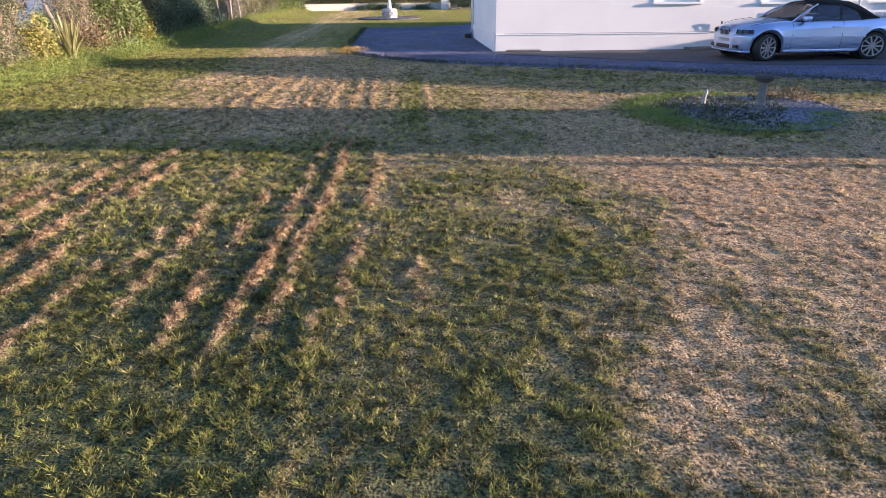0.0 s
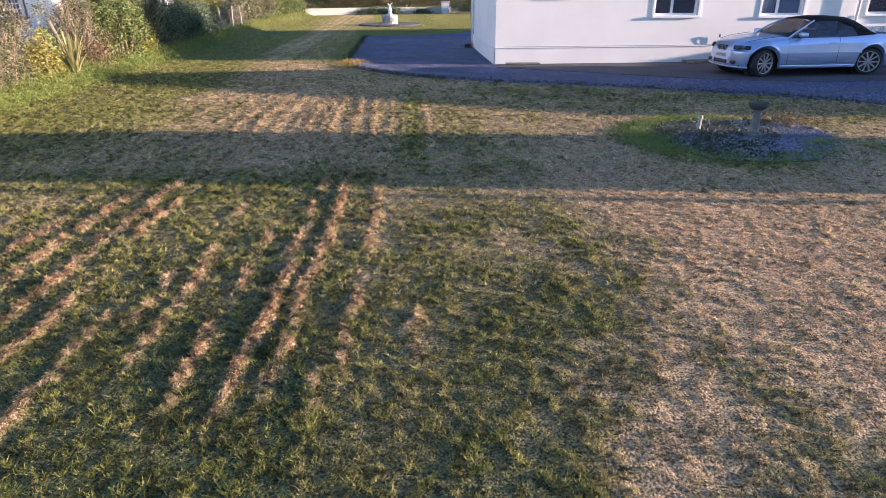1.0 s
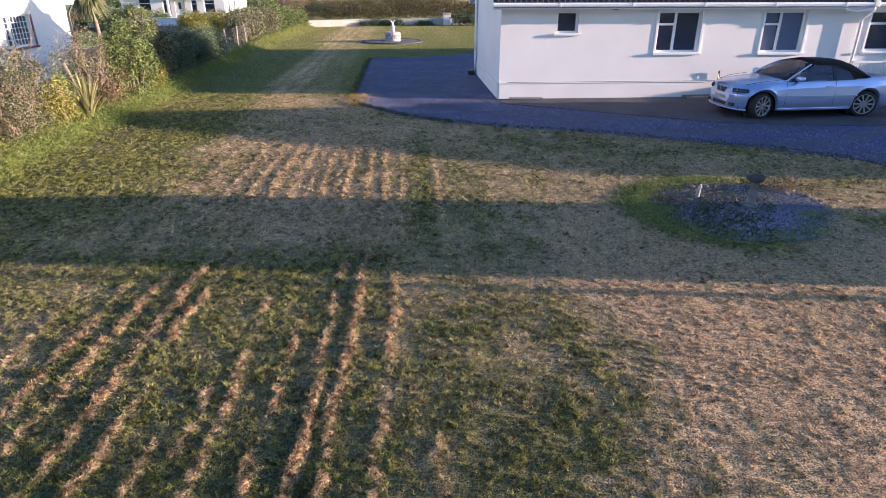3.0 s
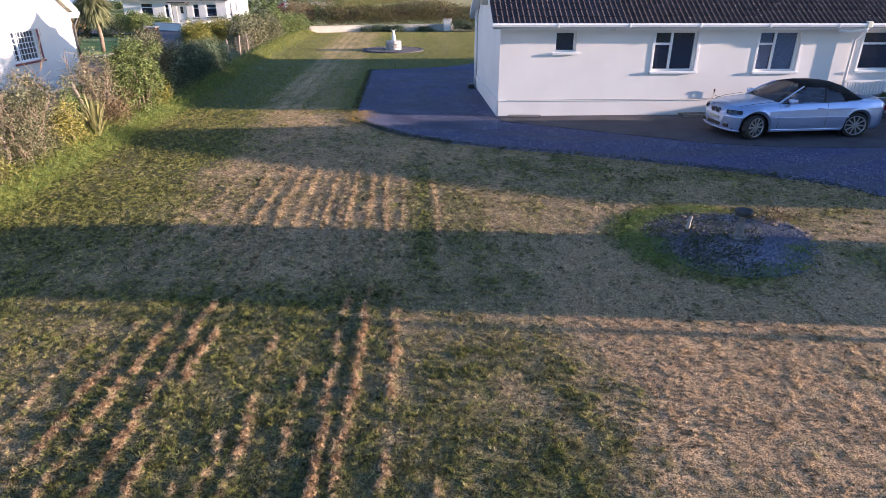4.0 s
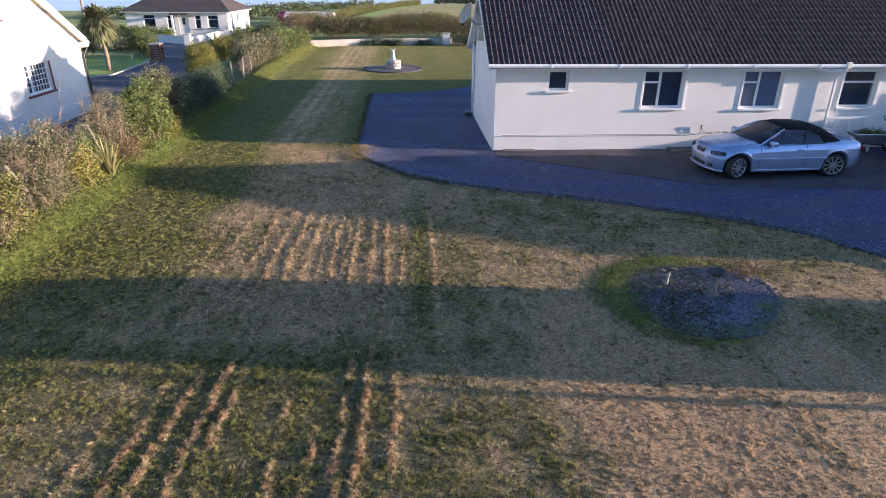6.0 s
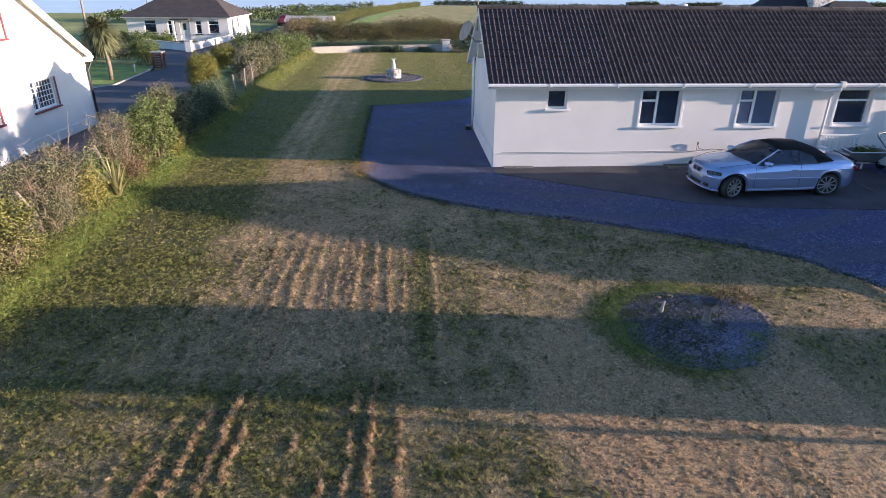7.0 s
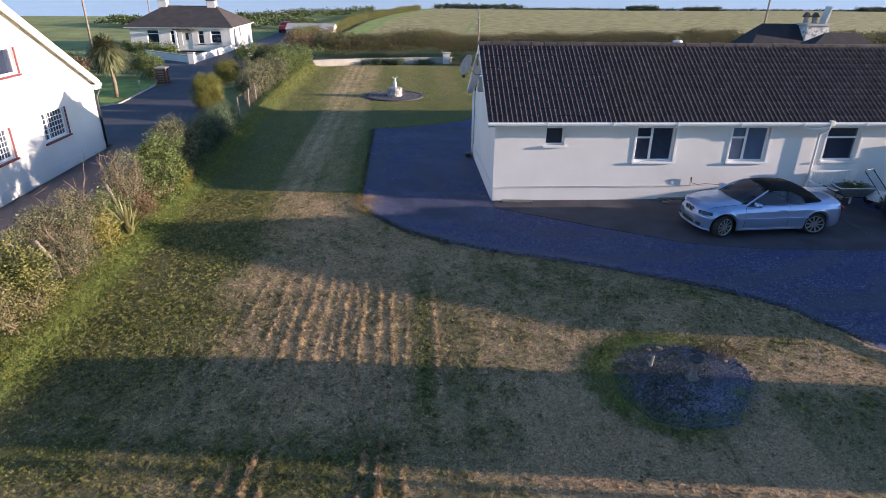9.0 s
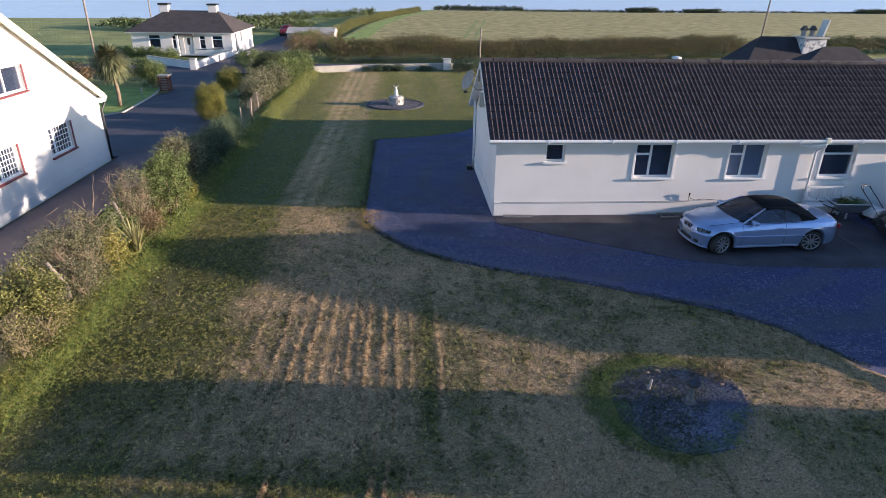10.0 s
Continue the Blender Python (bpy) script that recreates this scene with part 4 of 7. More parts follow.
for k, (y0, y1, z0, z1) in enumerate(lh_windows):
    w, h = y1 - y0, z1 - z0
    win = window(neighbour, Matrix.Translation((-0.09, y0 - 15, z0)) @ pose(0, 0, 0, 0, 0, 90), w, h, (w * 0.3,) if k < 3 else (w * 0.35,), (), sill_mat=M_red, bars=(8, 5) if k < 3 else (0, 0))
    part("side_trim", block((w + 0.004, -0.11, 0), (w + 0.09, 0.04, h), 0.008), M_red, win, "dull red side trim")


# ---- low walls, posts and far buildings ----
def run(name, label, category, points, z0, z1, thick, mat, coping=0.0):
    """A wall along points, each stretch one part."""
    w = thing(name, label, category, (*points[0], 0), kind="structure")
    for (xa, ya), (xb, yb) in zip(points, points[1:]):
        L, a = math.hypot(xb - xa, yb - ya), math.degrees(math.atan2(yb - ya, xb - xa))
        m = pose(xa, ya, 0, 0, 0, a)
        hung(block((-thick / 2, -thick / 2, z0), (L + thick / 2 - 0.003, thick / 2, z1), 0.01, m), "wall_stretch", mat, w)
        if coping:
            hung(block((-thick / 2 - 0.03, -thick / 2 - 0.03, z1 + 0.002), (L + thick / 2, thick / 2 + 0.03, z1 + coping), 0.01, m), "coping", M_concrete, w)
    return w


run("boundary_wall", "low pale concrete garden wall at the lane", "wall", [(-7.4, 47.6), (-3.4, 49.0), (3.4, 50.3), (9.0, 50.8)], -0.1, 0.45, 0.2, M_concrete, 0.06)
pillar = thing("gate_pillar", "square white rendered pillar on the low wall", "pillar", (3.7, 50.1, 0))
part("shaft", block((-0.3, -0.3, -0.05), (0.3, 0.3, 0.82), 0.02), M_render, pillar)
part("cap", block((-0.36, -0.36, 0.823), (0.36, 0.36, 0.92), 0.02), M_concrete, pillar)

cottage = thing("cottage", "white cottage with a brown hipped roof and two chimneys", "house", (-21.0, 62, 0))
CX0, CX1, CY0, CY1 = -26.2, -16.7, 60.0, 68.5
cot_win = [(-24.6, -23.5, 0.62, 1.8), (-22.4, -21.7, 0.55, 1.75), (-21.3, -20.4, 0.02, 1.8), (-19.8, -19.25, 0.55, 1.75), (-18.6, -17.6, 0.6, 1.75)]
bm = bmesh.new()
wall_with_holes(bm, CX0, CX1, -0.1, 1.98, cot_win, lambda u, z: ((u, CY0, z), (u, CY0 + 0.25, z)))
hung(bm, "front_wall", M_render, cottage)
side_win = [(61.4, 62.3, 0.1, 1.9), (63.5, 64.4, 0.9, 1.9)]
bm = bmesh.new()
wall_with_holes(bm, CY0 + 0.252, CY1, -0.1, 1.98, side_win, lambda u, z: ((CX1 - 0.25, u, z), (CX1 - 0.001, u, z)))
hung(bm, "side_wall", M_render, cottage)
hung(block((CX0 + 0.001, CY0 + 0.252, -0.1), (CX0 + 0.25, CY1, 1.98)), "side_wall", M_render, cottage)
hung(block((CX0, CY1 + 0.001, -0.1), (CX1, CY1 + 0.2, 1.98)), "back_wall", M_render, cottage)
hung(block((CX0 + 0.3, CY0 + 1.2, 0), (CX1 - 0.3, CY0 + 1.25, 1.95)), "dim_room_backing", M_dim_room, cottage)
hung(block((CX0 - 0.35, CY0 - 0.35, 1.98), (CX1 + 0.35, CY1 + 0.35, 2.08), 0.02), "eave_board", M_white, cottage)
bm = bmesh.new()
lo = [bm.verts.new(p) for p in ((CX0 - 0.4, CY0 - 0.4, 2.08), (CX1 + 0.4, CY0 - 0.4, 2.08), (CX1 + 0.4, CY1 + 0.4, 2.08), (CX0 - 0.4, CY1 + 0.4, 2.08))]
hi = [bm.verts.new(p) for p in ((-24.0, 64.2, 3.85), (-18.9, 64.2, 3.85))]
for f in ((lo[0], lo[1], hi[1], hi[0]), (lo[2], lo[3], hi[0], hi[1]), (lo[3], lo[0], hi[0]), (lo[1], lo[2], hi[1]), lo[::-1]):
    bm.faces.new(f)
hung(bm, "roof", M_fartile, cottage)
for x in (-24.1, -19.3):
    hung(block((x - 0.42, 63.8, 3.3), (x + 0.42, 64.6, 4.35), 0.02), "chimney", M_render, cottage)
    hung(block((x - 0.5, 63.73, 4.353), (x + 0.5, 64.67, 4.52), 0.02), "chimney_cap", M_black, cottage)
for k, (x0, x1, z0, z1) in enumerate(cot_win):
    if k == 2:
        door = new("door")
        door.parent = cottage
        door.matrix_local = Matrix.Translation((x0 + 21.0, CY0 - 62 + 0.06, z0))
        part("leaf", block((0.05, 0, 0), (x1 - x0 - 0.05, 0.06, z1 - z0), 0.01), M_white, door)
        part("door_glass", block((0.32, -0.012, 0.9), (x1 - x0 - 0.32, -0.002, 1.5), 0.004), M_black, door)
        hung(block((x0 - 0.5, CY0 - 1.0, 1.84), (x1 + 0.3, CY0 - 0.002, 1.95), 0.02), "porch_roof", M_fartile, cottage)
        hung(block((x0 - 0.42, CY0 - 0.95, -0.05), (x0 - 0.22, CY0 - 0.75, 1.837), 0.02), "porch_post", M_white, cottage)
    else:
        window(cottage, pose(x0 + 21.0, CY0 - 62 + 0.08, z0), x1 - x0, z1 - z0, (), ((0.05, x1 - x0 - 0.05, (z1 - z0) * 0.7),), sill_mat=M_black)
for y0, y1, z0, z1 in side_win:
    window(cottage, Matrix.Translation((CX1 + 21.0 - 0.08, y0 - 62, z0)) @ pose(0, 0, 0, 0, 0, 90), y1 - y0, z1 - z0, sill=False)
run("cottage_wall", "white rendered front garden wall of the cottage", "wall", [(-22.5, 53.9), (-17.2, 49.6), (-16.65, 59.4)], -0.1, 0.52, 0.2, M_render, 0.05)
for x, y in ((-17.2, 49.4), (-13.9, 55.0)):
    p = thing("gate_pillar", "white rendered gate pillar beside the lane", "pillar", (x, y, 0), group="cottage gate pillars")
    part("shaft", block((-0.24, -0.24, -0.05), (0.24, 0.24, 0.78), 0.02), M_render, p)
    part("cap", block((-0.28, -0.28, 0.783), (0.28, 0.28, 0.85), 0.02), M_concrete, p)
shed = gabled_block("long_shed", "long grey shed behind the lane", -14.2, -8.6, 76, 80, 0.9, 1.45, over=0.15, wall_mat=M_concrete, roof_mat=M_concrete)


# ---- plants ----
def leaf_cloud(name, centres, spread, count, size, mat, rng, droop=0.3, slim=0.45):
    """Many small folded leaves scattered round centres."""
    n = len(centres) * count
    c = np.repeat(np.asarray(centres), count, 0) + rng.normal(0, 1, (n, 3)) * np.asarray(spread)
    d = rng.normal(0, 1, (n, 3))
    d[:, 2] = d[:, 2] * 0.6 - droop
    d /= np.linalg.norm(d, axis=1)[:, None]
    s = np.cross(d, rng.normal(0, 1, (n, 3)))
    s /= np.linalg.norm(s, axis=1)[:, None] + 1e-6
    L = (size * rng.uniform(0.6, 1.3, n))[:, None]
    w = L * slim * 0.5
    nrm = np.cross(d, s)
    v = np.stack([c, c + d * L * 0.5 + s * w + nrm * L * 0.08, c + d * L, c + d * L * 0.5 - s * w + nrm * L * 0.08], 1).reshape(-1, 3)
    v[:, 2] = np.maximum(v[:, 2], 0.02)
    i = np.arange(n)[:, None] * 4
    f = np.concatenate([i + np.array([[0, 1, 2]]), i + np.array([[0, 2, 3]])], 0)
    return fast_mesh(name, v, f, mat)


def shrub(label, x, y, rx, ry, h, mat, leaves=3500, leaf=0.07, stems=9, twigs=40, base=0.15, group="", name="shrub", bare=0.0, category="shrub", seed=0, z=0.0, slim=0.45, lumps=46, tight=1.0):
    """A bush: stems and twigs from the ground, and an uneven crown of small leaves."""
    rng = np.random.default_rng(seed + int(abs(x) * 100 + abs(y) * 10))
    t = thing(name, label, category, (x, y, z), group=group)
    bm = bmesh.new()
    tips = []
    for k in range(stems):
        a, r = rng.uniform(0, 2 * math.pi), math.sqrt(rng.uniform(0.05, 1))
        top = np.array([rx * r * math.cos(a), ry * r * math.sin(a), h * rng.uniform(0.55, 1.0) * (1 - 0.25 * r * r)])
        root = np.array([0.3 * rx * math.cos(a) * r, 0.5 * ry * math.sin(a) * r, -0.03])
        mid = root * 0.5 + top * 0.5 + np.array([rng.normal(0, 0.07), rng.normal(0, 0.07), 0.1 * h])
        pipe(bm, [root, (root + mid) / 2 + rng.normal(0, 0.02, 3), mid, (mid + top) / 2 + rng.normal(0, 0.03, 3), top], 0.022, 0.006, 5)
        tips += [mid, (mid + top) / 2, top]
    if twigs:
        for k in range(twigs):
            p = tips[rng.integers(len(tips))]
            d = rng.normal(0, 1, 3)
            d[2] = abs(d[2]) + 0.5
            d *= rng.uniform(0.14, 0.38) / np.linalg.norm(d)
            q = p + d
            pipe(bm, [p, (p + q) / 2 + rng.normal(0, 0.02, 3), q], 0.007, 0.003, 4)
            if rng.uniform() > bare:
                tips.append(q)
    part("branchwork", bm, M_twig, t, smooth=True, kind="stuff")
    cs = []
    for k in range(lumps):
        if k % 2 and tips:
            cs.append(tips[rng.integers(len(tips))])
        else:
            a, u = rng.uniform(0, 2 * math.pi), rng.uniform(base, 1.0)
            r = math.sqrt(max(0.08, 1 - (max(0, u - 0.45) / 0.6) ** 2)) * rng.uniform(0.6, 1.0)
            cs.append(np.array([rx * r * math.cos(a), ry * r * math.sin(a), h * u * rng.uniform(0.85, 1.05)]))
    crown = new("crown", leaf_cloud("crown", cs, (tight * (0.11 + 0.05 * rx), tight * (0.11 + 0.05 * ry), tight * (0.1 + 0.03 * h)), max(8, leaves // lumps), leaf, mat, rng, slim=slim))
    crown.parent = t
    return t


HG = "boundary hedge"
shrub("twiggy grey-green shrub behind the wire fence", -8.1, 6.1, 0.65, 1.1, 1.45, M_leaf_grey, 19000, 0.056, 16, 190, group=HG, lumps=110, base=0.02, bare=0.2, tight=0.75)
shrub("yellow-green shrub leaning over the wire fence", -7.65, 8.2, 0.6, 0.9, 1.4, M_leaf_olive, 20000, 0.06, 14, 110, group=HG, lumps=95, base=0.08, bare=0.4, tight=0.7)
shrub("cream-flecked dark shrub at the fence's foot", -7.2, 7.8, 0.36, 0.85, 0.7, M_leaf_fleck, 3600, 0.05, 8, 60, group=HG, lumps=60, base=0.03, tight=0.65)
shrub("big half-bare grey shrub with pale twigs", -7.85, 10.6, 0.62, 1.2, 1.7, M_leaf_grey, 21000, 0.05, 40, 420, group=HG, lumps=170, base=0.06, bare=0.3, tight=0.65)
shrub("low twiggy grey shrub at the fence", -7.3, 9.9, 0.34, 0.75, 0.95, M_leaf_grey, 7000, 0.042, 16, 130, group=HG, lumps=80, base=0.05, bare=0.6, tight=0.65)
shrub("low yellow variegated shrub in the hedge", -7.3, 11.25, 0.3, 0.6, 0.78, M_leaf_yellow, 4500, 0.06, 8, 40, group=HG, base=0.05, tight=0.6)
shrub("low green shrub in the hedge", -7.85, 12.9, 0.45, 0.7, 0.9, M_leaf_green, 6000, 0.065, 9, 50, group=HG, lumps=60, tight=0.7)
shrub("tall green willow-leaved shrub", -7.3, 15.2, 0.5, 0.95, 2.0, M_leaf_green, 22000, 0.085, 18, 60, group=HG, lumps=170, slim=0.3, base=0.0, tight=0.6)
shrub("brown half-dead shrub with bare twigs", -7.75, 13.8, 0.5, 0.75, 1.95, M_leaf_grey, 6000, 0.05, 26, 300, group=HG, bare=0.85, tight=0.7)
shrub("grey-brown twiggy shrub behind the fence", -7.55, 17.1, 0.6, 1.05, 2.15, M_leaf_grey, 16000, 0.062, 22, 300, group=HG, lumps=110, base=0.08, bare=0.6, tight=0.7)
shrub("rusty bramble at the hedge's foot", -7.3, 13.6, 0.3, 0.5, 0.6, M_leaf_brown, 3500, 0.06, 10, 90, group=HG, tight=0.7)
shrub("rusty bramble at the hedge's foot", -7.2, 16.2, 0.3, 0.6, 0.7, M_leaf_rust, 4500, 0.06, 10, 70, group=HG, tight=0.7)
for y, h in ((18.9, 1.4), (20.2, 1.4), (21.5, 1.4), (22.8, 1.38), (24.1, 1.3)):
    shrub("dense dark clipped hedge shrub", -7.75, y, 0.58, 0.95, h, M_leaf_hedge, 14000, 0.06, 8, 0, group=HG, base=0.02, lumps=130, seed=3, tight=0.8)
for x, y, rx, h, m in ((-8.8, 33.6, 0.8, 1.5, M_leaf_grey), (-8.9, 36.0, 1.0, 1.7, M_leaf_grey), (-8.7, 38.6, 1.0, 1.65, M_leaf_grey), (-8.8, 41.5, 1.0, 1.7, M_leaf_green), (-8.4, 44.0, 0.9, 1.5, M_leaf_green), (-7.9, 46.8, 0.8, 1.2, M_leaf_green), (-10.2, 45.5, 1.2, 1.7, M_leaf_dark)):
    shrub("rounded leafy garden shrub beside the lawn", x, y, rx, 1.3, h, m, 9000, 0.1, 8, 30, lumps=90, group="far garden shrubs", base=0.05)
shrub("dense rust-green conifer bush beside the drive", -10.25, 30.0, 0.75, 0.75, 1.7, M_leaf_rust, 30000, 0.07, 8, 0, base=0.02, lumps=220, tight=0.8, name="bush", category="bush")
shrub("clipped green bush beside the drive", -11.4, 38.3, 0.85, 0.85, 1.5, M_leaf_rust, 16000, 0.08, 8, 0, base=0.02, lumps=160, tight=0.8, name="bush", category="bush")
shrub("green bush beside the brick gate pillar", -17.0, 40.3, 0.85, 0.9, 1.7, M_leaf_green, 9000, 0.09, 8, 20, name="bush", category="bush")
shrub("brown pampas clump in the next garden", -21.5, 38.5, 1.6, 1.2, 1.6, M_leaf_brown, 2600, 0.14, 12, 40, name="bush", category="bush")
for x, y in ((-19.5, 43.2), (-22.0, 43.6), (-24.5, 43.8), (-27.0, 44.2)):
    shrub("dark garden hedge bush", x, y, 1.5, 0.9, 1.4, M_leaf_dark, 3200, 0.11, 8, 0, group="garden hedge", base=0.03, lumps=70, name="bush", category="bush")
for x, y in ((-26.0, 56.8), (-23.8, 56.6), (-22.0, 56.2)):
    shrub("green shrub in the cottage garden", x, y, 1.3, 0.9, 1.0, M_leaf_green, 5000, 0.12, 6, 0, group="cottage shrubs", base=0.03, lumps=60)
for x, y, h in ((-9.2, 52.4, 1.2), (-12.0, 50.0, 1.2), (-13.2, 52.5, 1.1), (-9.6, 57.0, 1.9), (-7.2, 58.6, 1.8), (-10.2, 61.0, 2.0), (-8.0, 63.5, 1.9), (-10.5, 66.5, 1.7)):
    shrub("wild green thicket at the lane", x, y, 1.6, 1.4, h, M_leaf_green if h < 1.85 else M_leaf_brown, 2800, 0.14, 7, 20, group="lane thicket", base=0.03, lumps=70)
for x, y, h in ((4.7, 48.9, 0.9), (5.9, 49.1, 0.95), (7.2, 49.3, 0.9), (-0.4, 49.2, 0.4), (-1.6, 49.1, 0.42), (-2.6, 48.9, 0.3), (1.9, 49.5, 0.3)):
    shrub("low dark plant at the foot of the wall", x, y, 0.75, 0.5, h, M_leaf_hedge, 2600, 0.1, 5, 0, group="plants along the wall", base=0.03, lumps=40)

# spiky flax clump
flax = thing("flax_plant", "spiky flax clump with sword-shaped leaves", "plant", (-7.1, 12.15, 0.05))
rng = np.random.default_rng(8)
for k in range(64):
    a, lean, L = rng.uniform(0, 2 * math.pi), rng.uniform(0.08, 0.95), rng.uniform(0.75, 1.35)
    bm = bmesh.new()
    side = Vector((-math.sin(a), math.cos(a), 0))
    rows = []
    for i in range(6):
        s = i / 5
        out = Vector((math.cos(a), math.sin(a), 0)) * (0.04 + L * lean * (0.35 * s + 0.5 * s * s))
        p = out + Vector((0, 0, L * s * (1 - 0.45 * lean * s)))
        wd = 0.026 * (1 - s) ** 0.6 + 0.002
        rows.append((bm.verts.new(p - side * wd), bm.verts.new(p + side * wd)))
    for (a0, a1), (b0, b1) in zip(rows, rows[1:]):
        bm.faces.new((a0, a1, b1, b0))
    part("leaf", bm, M_flax, flax, smooth=True)

# cabbage palm
palm = thing("cabbage_palm", "cabbage palm with one bare trunk and a round head", "tree", (-16.4, 33.3, 0))
part("trunk", pipe(bmesh.new(), [(0, 0, -0.05), (0.04, 0, 0.8), (-0.03, 0.02, 1.6), (-0.12, 0, 2.65)], 0.12, 0.09, 9), M_twig, palm, smooth=True)
n = 1900
d = rng.normal(0, 1, (n, 3))
d[:, 2] += 0.25
d /= np.linalg.norm(d, axis=1)[:, None]
vs, fs = [], []
for k in range(n):
    o, dd = np.array([-0.12, 0, 2.7]), d[k]
    s = np.cross(dd, [0, 0, 1.0])
    s /= np.linalg.norm(s) + 1e-6
    L, w = rng.uniform(0.85, 1.35), 0.034
    b = len(vs)
    for i, q in enumerate((0.1, 0.5, 0.8, 1.0)):
        p = o + dd * L * q - np.array([0, 0, 0.42 * q * q])
        wd = w * (0.6, 1, 0.7, 0.05)[i]
        vs += [p - s * wd, p + s * wd]
    fs += [(b + 2 * i, b + 2 * i + 1, b + 2 * i + 3, b + 2 * i + 2) for i in range(3)]
crown = new("crown", fast_mesh("crown", vs, fs, M_leaf_palm))
crown.parent = palm


# hedgerow bank beyond the lane, coast scrub, verges: growth that nobody could count
def growth(name, label, category, path, width, height, density, leaf, mats, seed, leaves=10, slim=0.45, droop=-0.2):
    """A ragged belt of scrub along a path."""
    rng = np.random.default_rng(seed)
    pts = np.array(path, float)
    seg = np.hypot(*np.diff(pts, axis=0).T)
    n = int(seg.sum() * density)
    which = rng.choice(len(seg), n, p=seg / seg.sum())
    f = rng.uniform(0, 1, n)[:, None]
    p = pts[which] * (1 - f) + pts[which + 1] * f
    u = rng.uniform(-1, 1, n)
    q = p + np.stack([rng.normal(0, 0.2, n), u * width / 2], 1)
    top = height * (1 - 0.55 * u * u) * (0.65 + 0.7 * cloud(q[:, 0], q[:, 1], 0.35, seed))
    z = top * np.sqrt(rng.uniform(0, 1, n))
    c = np.column_stack([q, z])
    for k, m in enumerate(mats):
        sel = c[k::len(mats)]
        ob = new(name, leaf_cloud(name, sel, (0.22, 0.22, 0.16), leaves, leaf, m, rng, droop=droop, slim=slim))
        tagged(ob, label, category, kind="stuff")


growth("hedgerow", "ragged brown and green bank along the lane", "hedgerow", [(-7.0, 57.2), (8, 58.6), (20, 60.4), (36, 64)], 5.0, 1.75, 260, 0.17, [M_leaf_brown, M_leaf_olive, M_leaf_brown, M_leaf_dark], 31, 12, 0.3, -0.5)
growth("hedgerow", "ragged brown and green bank along the lane", "hedgerow", [(36, 64), (60, 70), (100, 80)], 5.0, 1.6, 80, 0.2, [M_leaf_brown, M_leaf_dark, M_leaf_green], 41, 12)
growth("wild_bank", "rough bank between the lane and the meadow", "hedgerow", [(-12, 70), (-9, 84), (-7.5, 104), (-3, 130), (4, 158)], 5.0, 1.0, 60, 0.24, [M_leaf_olive, M_leaf_flaxen, M_leaf_green], 32, 12, 0.2, -0.7)
growth("coast_scrub", "dark low scrub along the cliff top", "scrub", [(-36, 104), (-24, 110), (-12, 128), (-6, 137)], 4.0, 1.4, 16, 0.35, [M_leaf_dark, M_leaf_green], 33)
growth("coast_scrub", "dark low scrub along the cliff top", "scrub", [(8, 163), (20, 165), (31, 164)], 4.0, 1.3, 26, 0.35, [M_leaf_dark], 34)
growth("coast_scrub", "dark low scrub along the cliff top", "scrub", [(60, 166), (68, 166)], 4.0, 1.25, 40, 0.35, [M_leaf_dark], 35)
growth("coast_scrub", "dark low scrub along the cliff top", "scrub", [(76, 167), (86, 168)], 4.0, 1.05, 40, 0.35, [M_leaf_dark], 36)
growth("coast_scrub", "dark low scrub along the cliff top", "scrub", [(132, 176), (160, 180)], 6.0, 1.3, 26, 0.4, [M_leaf_dark], 37)
growth("coast_scrub", "dark low scrub along the cliff top", "scrub", [(30, 164), (60, 166), (132, 177), (200, 184)], 2.0, 0.5, 10, 0.35, [M_leaf_dark], 40)
growth("meadow_scrub", "green scrub behind the cottage", "scrub", [(-45, 98), (-30, 92), (-14, 96)], 8.0, 1.1, 22, 0.35, [M_leaf_green, M_leaf_dark], 38)
growth("rough_grass", "long rough grass at the hedge's foot", "grass", [(-6.75, 3.5), (-6.72, 9), (-6.78, 14), (-6.9, 20), (-7.4, 30), (-7.7, 46)], 0.28, 0.1, 320, 0.065, [M_verge], 39, 7, 0.11, -1.0)


